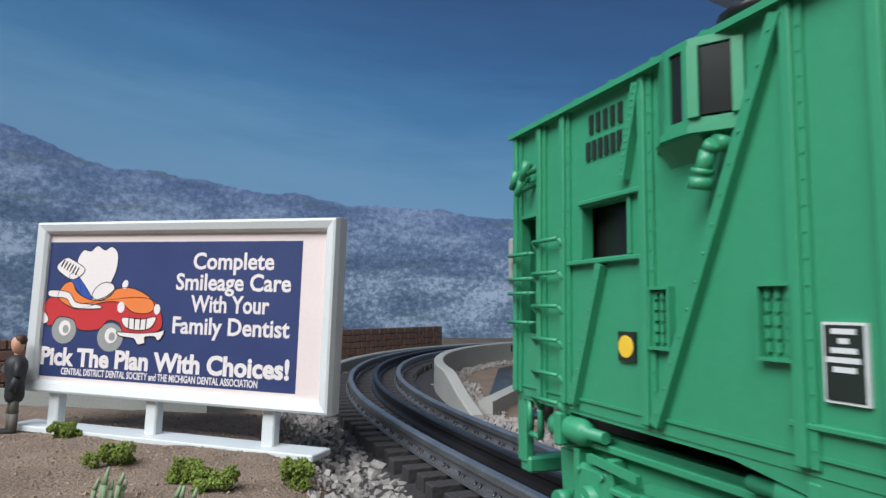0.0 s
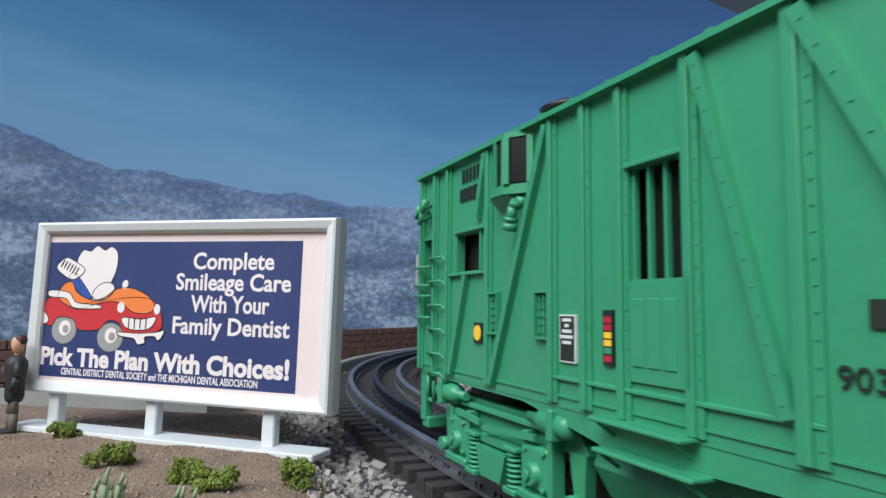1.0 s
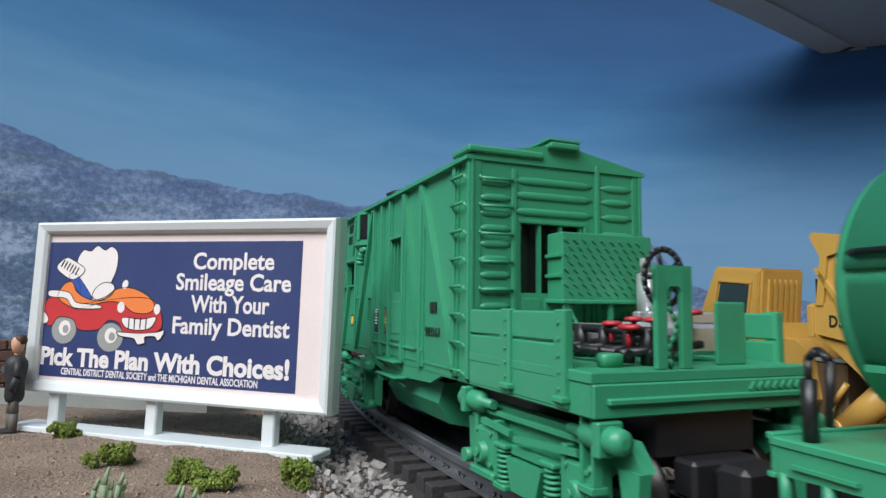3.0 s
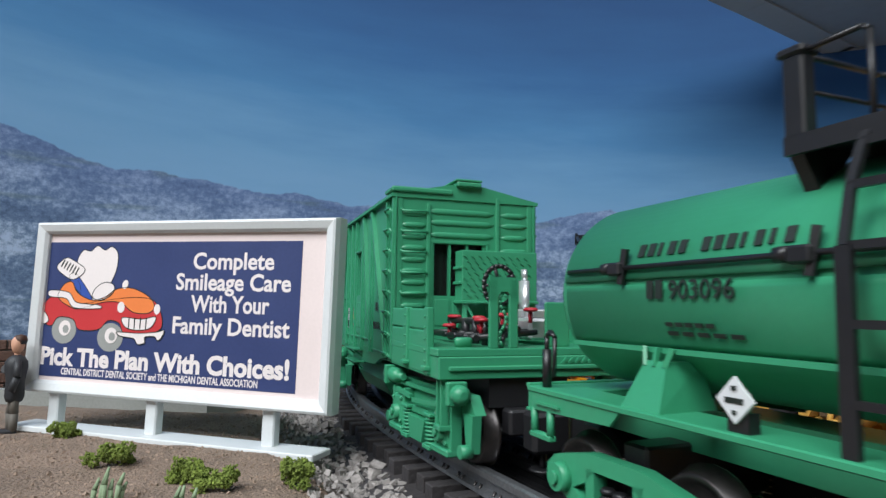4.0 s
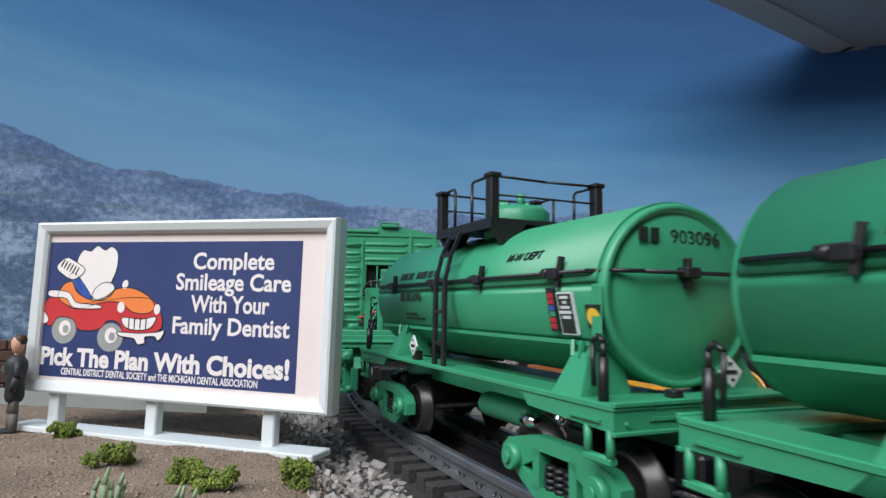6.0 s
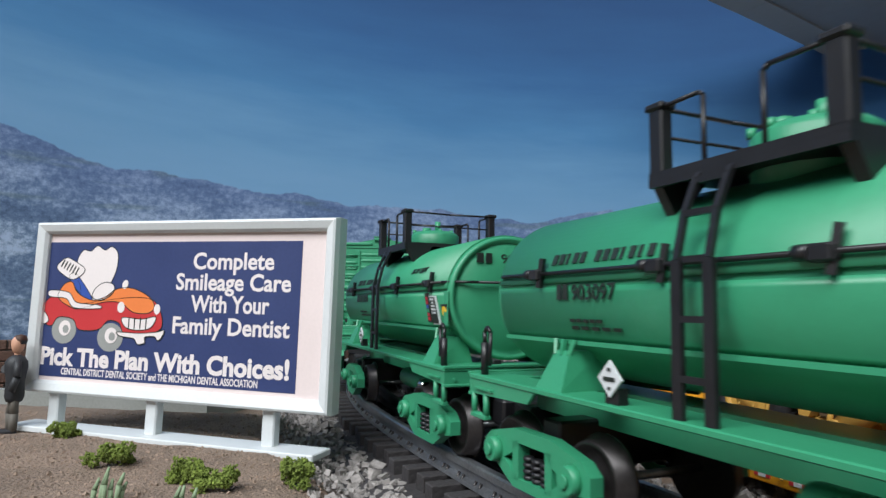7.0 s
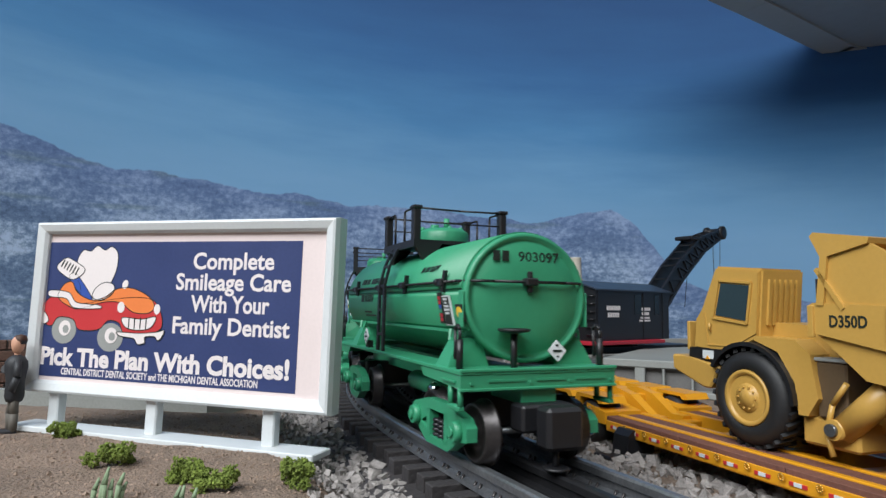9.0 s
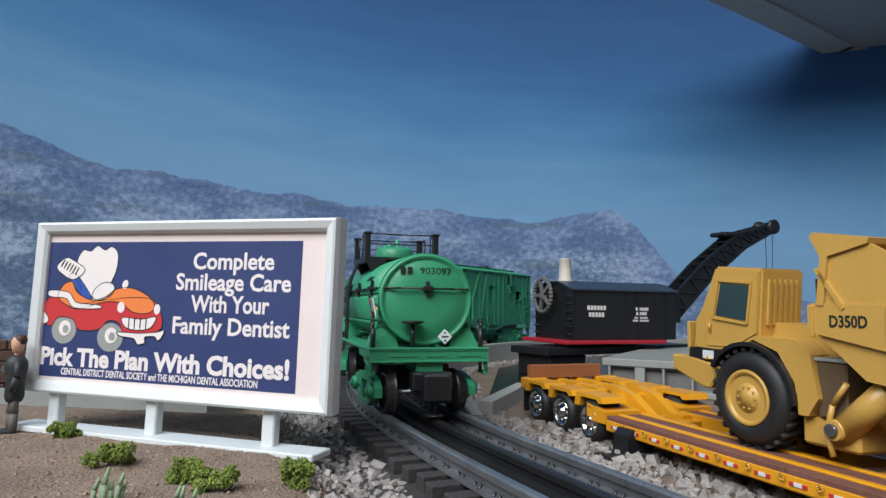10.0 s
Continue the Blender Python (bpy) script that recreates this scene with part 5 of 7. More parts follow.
    pts = [(a + 0.0005, 0.0090 + 0.0012 * math.sin(i * 0.9), 0.0390 + 0.0016 * i) for i in range(12)]
    pipe(bm, pts, 0.0006, 6)
    part("chain", bm, GREEN, car)
    part("drum", lathe(bmnew(), [(0.0026, 0.0384), (0.0028, 0.0410), (0.0022, 0.0414)], "z", (-0.1000, 0.0190, 0), 16), GREEN, car)
    coupler(car, q, -1)
    coupler(car, f, 1)
    # prints
    at = lambda u, z: on_side(u, W + 0.0003, z)
    prints(car, at, 0.0197, 0.0346, 0.0768, 0.0400, True)
    bm = bmnew()
    for row, (u, n2) in enumerate(((0.0872, 7), (0.0860, 5))):
        for i in range(n2):
            plate(bm, at(u - (0.0021 + 0.0003 * row) * i, 0.0822 + 0.0056 * row), 0.0013, 0.0040, 0.00012)
    tagged(part("road_name", bm, INK, car, "black bars for the road name"), kind="stuff")
    bm = bmnew()
    plate(bm, at(-0.0265, 0.0490), 0.0017, 0.0036, 0.00012), plate(bm, at(-0.0288, 0.0490), 0.0015, 0.0036, 0.00012)
    part("road_mark", bm, INK, car)
    lettering("car_number", "903161", 0.0044, INK, car, at(-0.0235, 0.0412), 0.70, bold=0.00003)
    refit(car, TOOL_HEIGHTS, TOOL_LENGTHS)
    return car, [bogie(car, 0.0640, True), bogie(car, -0.0890, True)]


TOOL_LENGTHS = ((-0.2, -0.2015), (-0.117, -0.1185), (-0.0995, -0.1105), (-0.0985, -0.1085), (-0.0755, -0.0856), (-0.0668, -0.0706), (-0.0512, -0.0622), (-0.0407, -0.0512),
                (-0.0205, -0.0221), (-0.0022, -0.0036), (0.0142, 0.0128), (0.118, 0.1115), (0.2, 0.1935))
TOOL_HEIGHTS = ((-0.1, -0.1), (0.0, 0.0028), (0.0302, 0.0312), (0.0945, 0.0925), (0.2, 0.195))
tool_car, tool_bogies = box_car()
tank_a, tank_a_bogies = tank_car("903096", False)
tank_b, tank_b_bogies = tank_car("903097")

# ---- the sign and what stands round it ----


def ellipse(bm, m, cx, cy, rx, ry, z0, z1, n=20, turn=0.0):
    c, s = math.cos(math.radians(turn)), math.sin(math.radians(turn))
    pts = []
    for i in range(n):
        a = 2 * math.pi * i / n
        x, y = rx * math.cos(a), ry * math.sin(a)
        pts.append((cx + x * c - y * s, cy + x * s + y * c))
    return slab(bm, m, pts, z0, z1)


def slab(bm, m, pts, z0, z1):
    """A flat cut-out in a print's plane."""
    lo, hi = [bm.verts.new(m @ Vector((x, y, z0))) for x, y in pts], [bm.verts.new(m @ Vector((x, y, z1))) for x, y in pts]
    n = len(pts)
    for i in range(n):
        bm.faces.new((lo[i], lo[(i + 1) % n], hi[(i + 1) % n], hi[i]))
    bm.faces.new(lo[::-1]), bm.faces.new(hi)
    return bm


def billboard():
    sg = thing("billboard", pose(-0.1728, 0.2590, 0.0, -0.96, 0.74, -16.66), "white plastic billboard with a navy advertising print on three posts", "sign")
    x0, x1, z0, z1 = BOARD
    bar = 0.0050
    bm = bmnew()
    prof = [(0.0, 0.0030), (0.0006, 0.0004), (0.0014, 0.0), (bar - 0.0010, 0.0010), (bar, 0.0022), (bar, 0.0085), (0.0, 0.0085)]
    cor = [(x0, z0, 1, 1), (x1, z0, -1, 1), (x1, z1, -1, -1), (x0, z1, 1, -1)]
    rings = [[bm.verts.new((cx + sx * a, d, cz + sz * a)) for a, d in prof] for cx, cz, sx, sz in cor]
    for i in range(4):
        p, q = rings[i], rings[(i + 1) % 4]
        for j in range(len(prof)):
            bm.faces.new((p[j], p[(j + 1) % len(prof)], q[(j + 1) % len(prof)], q[j]))
    part("frame", bm, WHITE, sg)
    part("back_board", box(bmnew(), x0 + 0.004, x1 - 0.004, 0.0062, 0.0080, z0 + 0.004, z1 - 0.004), WHITE, sg)
    part("paper", box(bmnew(), x0 + bar - 0.0005, x1 - bar + 0.0005, 0.0036, 0.0061, z0 + bar - 0.0005, z1 - bar + 0.0005), PAPER, sg, "pinkish white paper border")
    m = Matrix(((1, 0, 0, 0), (0, 0, -1, 0.0036), (0, 1, 0, 0), (0, 0, 0, 1)))
    n0, n1, k0, k1 = FIELD
    ad = part("advert", slab(bmnew(), m, [(n0, k0), (n1, k0), (n1, k1), (n0, k1)], 0.0, 0.00012), NAVY, sg, "navy advertising print")
    T = m @ Matrix.Translation((0, 0, 0.00016))

    def words(name, text, xa, xb, z, size, shear=0.0, bold=0.0002, lean=0.0):
        ob = lettering(name, text, size, LETTER, ad, T @ Matrix.Translation((xa, z, 0)) @ pose(0, 0, 0, 0, 0, lean), 1.0, depth=0.00004, shear=shear, bold=bold)
        w = max(v.co.x for v in ob.data.vertices) - min(v.co.x for v in ob.data.vertices)
        ob.data.transform(Matrix.Diagonal(((xb - xa) / w, 1, 1, 1)))
    for args in WORDS:
        words(*args)
    # the picture: a red and orange motor car with a big white tooth and a brush in it, as plain shapes
    cx, cz, k, kz = CAR_AT
    P = lambda pts: [(cx + a * k, cz + b * kz) for a, b in pts]
    T2 = m @ Matrix.Translation((0, 0, 0.0))

    def art(name, pts, mat, layer, line=True):
        """A cut-out with softened corners and a thin dark outline."""
        out = []
        n = len(pts)
        for i in range(n):
            a, b, c, d = (Vector(pts[(i + k) % n]) for k in (-1, 0, 1, 2))
            for s in (0, 0.25, 0.5, 0.75):
                out.append(tuple(0.5 * (2 * b + (c - a) * s + (2 * a - 5 * b + 4 * c - d) * s * s + (3 * b - a - 3 * c + d) * s ** 3)))
        ob = part(name, slab(bmnew(), T2, P(out), 0.0001, 0.00012 + 0.00005 * layer), mat, ad)
        if line:
            bm = bmnew()
            q = P(out)
            for (xa, ya), (xb, yb) in zip(q, q[1:] + q[:1]):
                z = 0.00014 + 0.00005 * layer
                beam(bm, T2 @ Vector((xa, ya, z)), T2 @ Vector((xb, yb, z)), 0.00032, 0.00006, (0, 1, 0))
            part("outline", bm, INK, ob)

    def disc(name, x, y, rx, ry, mat, layer, turn=0):
        part(name, ellipse(bmnew(), T2, cx + x * k, cz + y * kz, rx * k, ry * kz, 0.0001, 0.00012 + 0.00005 * layer, 24, turn), mat, ad)
    art("printed_tooth", [(0.24, 0.42), (0.22, 0.55), (0.18, 0.66), (0.17, 0.84), (0.22, 0.96), (0.29, 0.95), (0.35, 1.01), (0.42, 0.96), (0.48, 1.0), (0.54, 0.92), (0.54, 0.75), (0.50, 0.60), (0.46, 0.46), (0.34, 0.38)], LETTER, 1)
    art("printed_glove", [(0.34, 0.44), (0.37, 0.54), (0.45, 0.60), (0.53, 0.57), (0.52, 0.47), (0.42, 0.40)], LETTER, 4)
    art("printed_brush_handle", [(0.11, 0.64), (0.17, 0.69), (0.32, 0.46), (0.34, 0.38), (0.27, 0.40)], BLUE, 2)
    art("printed_brush_head", [(-0.02, 0.76), (0.06, 0.87), (0.14, 0.84), (0.25, 0.74), (0.18, 0.64), (0.10, 0.64)], LETTER, 3)
    for i in range(6):
        x = 0.02 + 0.028 * i
        art("printed_bristle", [(x, 0.78 - 0.018 * i), (x + 0.008, 0.77 - 0.018 * i), (x + 0.035, 0.84 - 0.018 * i), (x + 0.027, 0.85 - 0.018 * i)], INK, 4, False)
    for x, y in ((0.10, 0.06), (0.53, 0.00)):
        disc("printed_tyre", x, y, 0.115, 0.155, GREYBOX, 2)
    art("printed_car_body", [(-0.11, 0.24), (-0.10, 0.36), (-0.02, 0.44), (0.10, 0.42), (0.24, 0.36), (0.45, 0.40), (0.70, 0.44), (0.88, 0.42), (0.96, 0.28), (0.97, 0.12), (0.86, 0.06), (0.66, 0.05), (0.60, 0.16), (0.50, 0.18), (0.42, 0.08), (0.24, 0.07), (0.18, 0.18), (0.04, 0.20), (-0.02, 0.10), (-0.10, 0.14)], PRINTRED, 3)
    art("printed_bonnet", [(0.02, 0.42), (0.06, 0.56), (0.14, 0.60), (0.20, 0.48), (0.34, 0.40), (0.46, 0.44), (0.56, 0.53), (0.70, 0.54), (0.84, 0.46), (0.90, 0.36), (0.86, 0.28), (0.72, 0.28), (0.60, 0.38), (0.44, 0.38), (0.24, 0.30), (0.14, 0.32)], PRINTORANGE, 4)
    art("printed_grille", [(0.63, 0.22), (0.66, 0.12), (0.76, 0.09), (0.88, 0.12), (0.92, 0.24), (0.80, 0.21)], LETTER, 5)
    for x in (0.69, 0.74, 0.79, 0.84):
        art("printed_grille_bar", [(x - 0.004, 0.11), (x + 0.004, 0.11), (x + 0.004, 0.215), (x - 0.004, 0.215)], INK, 6, False)
    art("printed_bumper", [(0.59, 0.06), (0.62, 0.02), (0.74, 0.00), (0.78, -0.06), (0.84, -0.04), (0.84, 0.02), (0.92, 0.03), (0.95, -0.01), (0.98, 0.02), (1.0, 0.10), (0.94, 0.08), (0.80, 0.06), (0.70, 0.06)], LETTER, 6)
    art("printed_wing_trim", [(-0.06, 0.50), (0.12, 0.48), (0.20, 0.37), (0.40, 0.35), (0.42, 0.31), (0.18, 0.31), (0.10, 0.41), (-0.06, 0.43)], LETTER, 5)
    art("printed_tail", [(-0.13, 0.24), (-0.09, 0.25), (-0.05, 0.16), (-0.10, 0.12)], LETTER, 5)
    for x, y in ((0.10, 0.06), (0.53, 0.00)):
        disc("printed_hub", x + 0.01, y + 0.02, 0.055, 0.085, LETTER, 5)
        disc("printed_hub_cap", x + 0.02, y + 0.01, 0.028, 0.045, GREYBOX, 6)
    disc("printed_lamp", 0.61, 0.33, 0.032, 0.060, LETTER, 6)
    disc("printed_lamp", 0.925, 0.32, 0.026, 0.055, LETTER, 6)
    disc("printed_mirror", 0.63, 0.58, 0.024, 0.050, LETTER, 5, -20)
    for x in LEGS:
        bm = bmnew()
        box(bm, x - 0.0026, x + 0.0026, 0.0030, 0.0075, 0.0012, z0 + 0.001, 0.0005)
        part("post", bm, WHITE, sg)
    part("base", box(bmnew(), -0.0020, 0.1360, -0.0035, 0.0105, -0.0006, 0.0018, 0.0004), WHITE, sg, "white base strip")


BOARD = (0.0, 0.1393, 0.0143, 0.0847)
FIELD = (0.0028, 0.1242, 0.0209, 0.0763)
CAR_AT = (0.0105, 0.0378, 0.0554, 0.0366)
LEGS = (0.0143, 0.0626, 0.1141)
WORDS = (("headline", "Complete", 0.0768, 0.1125, 0.0656, 0.0090), ("headline", "Smileage Care", 0.0696, 0.1201, 0.0575, 0.0090),
         ("headline", "With Your", 0.0774, 0.1119, 0.0491, 0.0090), ("headline", "Family Dentist", 0.0690, 0.1202, 0.0407, 0.0090),
         ("slogan", "Pick The Plan With Choices!", 0.0049, 0.1211, 0.0258, 0.0098, 0.0, 0.00038),
         ("sponsor", "CENTRAL DISTRICT DENTAL SOCIETY and THE MICHIGAN DENTAL ASSOCIATION", 0.0164, 0.1085, 0.0220, 0.0038, 0.0, 0.00008))
billboard()


def bush(x, y, r, h, seed):
    rnd = random.Random(seed)
    b = thing("bush", pose(x, y, ground_height(x, y) - 0.0005), "small clump of green foam foliage on the dirt", "bush", "bushes round the sign")
    bm = bmnew()
    lumps = [(Vector((rnd.uniform(-0.75, 0.75) * r, rnd.uniform(-0.6, 0.6) * r, rnd.uniform(0.15, 0.80) * h)), rnd.uniform(0.22, 0.42)) for _ in range(13)]
    for i in range(1500):
        c, k = rnd.choice(lumps)
        d = Vector((rnd.gauss(0, 1), rnd.gauss(0, 1), rnd.gauss(0, 1))).normalized()
        p = c + Vector((d.x * r * k, d.y * r * k, d.z * h * k * 0.8)) * rnd.uniform(0.6, 1.08)
        if p.z < 0:
            p.z = abs(p.z) * 0.3
        s = rnd.uniform(0.0002, 0.0006) * (1.4 if rnd.random() < 0.12 else 1.0)
        rock(bm, p, s, rnd)
    part("crown", bm, BUSH, b)


for args in ((-0.1433, 0.2425, 0.0052, 0.0062, 1), (-0.1046, 0.2018, 0.0068, 0.0082, 2), (-0.0737, 0.1860, 0.0046, 0.0072, 5), (-0.0626, 0.1788, 0.0062, 0.0072, 4), (-0.0423, 0.1870, 0.0058, 0.0086, 3)):
    bush(*args)


def stalk_plant(x, y, h, seed):
    rnd = random.Random(seed)
    pl = thing("stalk_plant", pose(x, y, ground_height(x, y) - 0.001), "small pale green toy cactus stalks on the dirt", "plant", "stalks by the camera")
    for i in range(3):
        bm = bmnew()
        a, lean = rnd.uniform(-0.004, 0.004), rnd.uniform(-0.12, 0.2)
        pts = [(a, 0, 0), (a + lean * h * 0.5, 0, h * 0.55), (a + lean * h, 0.001, h * rnd.uniform(0.8, 1.0))]
        rod(bm, pts[0], pts[1], 0.0006, 7, 0.0007)
        rod(bm, pts[1], pts[2], 0.0007, 7, 0.0003)
        part("stalk", bm, STALK, pl)


for args in ((-0.0835, 0.1630, 0.0105, 1), (-0.0855, 0.1640, 0.0070, 2), (-0.0625, 0.1600, 0.0085, 3)):
    stalk_plant(*args)


def toy_figure():
    """A plain standing toy figure in a dark suit."""
    bm = bmnew()
    lathe(bm, [(0.0003, 0.0302), (0.0022, 0.0312), (0.0029, 0.0334), (0.0029, 0.0352), (0.0019, 0.0366), (0.0002, 0.0370)], "z", (0.0, 0.0, 0), 14)
    n_head = len(bm.faces)
    rod(bm, (0, 0, 0.0285), (0, 0, 0.0315), 0.0013, 8)
    n_skin = len(bm.faces)
    lathe(bm, [(0.0034, 0.0120), (0.0042, 0.0140), (0.0040, 0.0200), (0.0050, 0.0250), (0.0048, 0.0272), (0.0034, 0.0290), (0.0012, 0.0299)], "z", (0, 0, 0), 14)
    pipe(bm, [(0.0042, 0, 0.0275), (0.0068, -0.0002, 0.0215), (0.0058, -0.0020, 0.0165)], 0.0017, 8)
    pipe(bm, [(-0.0042, 0, 0.0275), (-0.0066, -0.0014, 0.0225), (-0.0024, -0.0046, 0.0245)], 0.0017, 8)
    n_coat = len(bm.faces)
    pipe(bm, [(0.0017, 0, 0.0150), (0.0019, 0.0002, 0.0075), (0.0021, 0.0, 0.0008)], 0.0019, 8)
    pipe(bm, [(-0.0017, 0, 0.0150), (-0.0026, -0.0010, 0.0075), (-0.0030, -0.0006, 0.0008)], 0.0018, 8)
    n_leg = len(bm.faces)
    box(bm, 0.0004, 0.0038, -0.0055, 0.0015, -0.0004, 0.0016, 0.0005), box(bm, -0.0048, -0.0014, -0.0062, 0.0010, -0.0004, 0.0016, 0.0005)
    n_shoe = len(bm.faces)
    lathe(bm, [(0.0027, 0.0340), (0.0031, 0.0354), (0.0025, 0.0371), (0.0002, 0.0378)], "z", (0.0, 0.0009, 0), 14)
    bm.faces.ensure_lookup_table()
    for i, f in enumerate(bm.faces):
        f.material_index = 0 if i < n_skin else 1 if i < n_coat else 2 if i < n_leg else 1 if i < n_shoe else 3
    me = link_mesh("toy_figure", bm, SKIN)
    for mat in (SUIT, TROUSER, HAIR):
        me.materials.append(mat)
    ob = tagged(new("toy_figure", me), "small painted toy figure in a dark suit beside the sign", "toy figure")
    ob.matrix_world = pose(-0.1703, 0.2525, ground_height(-0.1703, 0.2525) - 0.0002, 0, 0, -50) @ Matrix.Diagonal((0.82, 0.82, 1.03, 1.0))


toy_figure()


# ---- the low trailer and its load ----
TRAILER = pose(0.0754, 0.294, -0.013, 0, 0, math.degrees(math.atan2(-0.943, 0.333)))


def road_wheel(parent, x, y0, y1, z, r, rim, name="wheel", rim_mat=None, tread=0.0):
    """A tyre with shoulders, and its rim; y0 is the outer face."""
    d = 1 if y1 > y0 else -1
    w = abs(y1 - y0)
    bm = bmnew()
    lathe(bm, [(rim, y0 + 0.10 * w * d), (rim + 0.0006, y0), (r * 0.82, y0 + 0.02 * w * d), (r * 0.95, y0 + 0.10 * w * d), (r, y0 + 0.25 * w * d), (r, y1 - 0.25 * w * d), (r * 0.95, y1 - 0.08 * w * d), (r * 0.8, y1), (rim, y1)], "y", (x, 0, z), 40)
    lugs = bmnew() if tread else None
    if tread:
        for i in range(26):
            a = 2 * math.pi * i / 26
            for ya, yb, tw in ((0.12, 0.52, 0.35), (0.50, 0.92, -0.35)):
                p = Vector((x + (r + tread * 0.3) * math.cos(a), y0 + ya * w * d, z + (r + tread * 0.3) * math.sin(a)))
                a2 = a + tw * 0.35
                q = Vector((x + (r + tread * 0.3) * math.cos(a2), y0 + yb * w * d, z + (r + tread * 0.3) * math.sin(a2)))
                beam(lugs, p, q, tread * 1.6, tread * 1.2, (math.cos(a), 0, math.sin(a)))
    tyre = part(name, bm, TYRE, parent, "black rubber tyre")
    if tread:
        tagged(part("tread", lugs, TYRE, tyre), kind="stuff")
    bm = bmnew()
    if tread:
        lathe(bm, [(rim + 0.0004, y0 + 0.06 * w * d), (rim, y0 - 0.02 * w * d), (rim * 0.86, y0 + 0.01 * w * d), (rim * 0.80, y0 + 0.16 * w * d), (rim * 0.56, y0 + 0.18 * w * d), (rim * 0.52, y0 + 0.03 * w * d), (rim * 0.30, y0 + 0.02 * w * d), (rim * 0.28, y0 - 0.01 * w * d), (0.0002, y0 - 0.01 * w * d)], "y", (x, 0, z), 32)
        for i in range(10):
            a = 2 * math.pi * i / 10
            rod(bm, (x + rim * 0.4 * math.cos(a), y0 + 0.03 * w * d, z + rim * 0.4 * math.sin(a)), (x + rim * 0.4 * math.cos(a), y0 - 0.01 * w * d, z + rim * 0.4 * math.sin(a)), rim * 0.045, 6)
    else:
        lathe(bm, [(rim, y0 + 0.10 * w * d), (rim, y0 - 0.01 * w * d), (rim * 0.88, y0 + 0.02 * w * d), (rim * 0.80, y0 + 0.18 * w * d), (rim * 0.40, y0 + 0.12 * w * d), (rim * 0.34, y0 - 0.02 * w * d), (rim * 0.15, y0 - 0.05 * w * d), (0.0002, y0 - 0.05 * w * d)], "y", (x, 0, z), 24)
        for i in range(8):
            a = 2 * math.pi * i / 8
            rod(bm, (x + rim * 0.6 * math.cos(a), y0 + 0.16 * w * d, z + rim * 0.6 * math.sin(a)), (x + rim * 0.6 * math.cos(a), y0 + 0.05 * w * d, z + rim * 0.6 * math.sin(a)), rim * 0.10, 8)
    part("rim", bm, rim_mat or CHROME, tyre, "" if tread else "bright chrome rim")


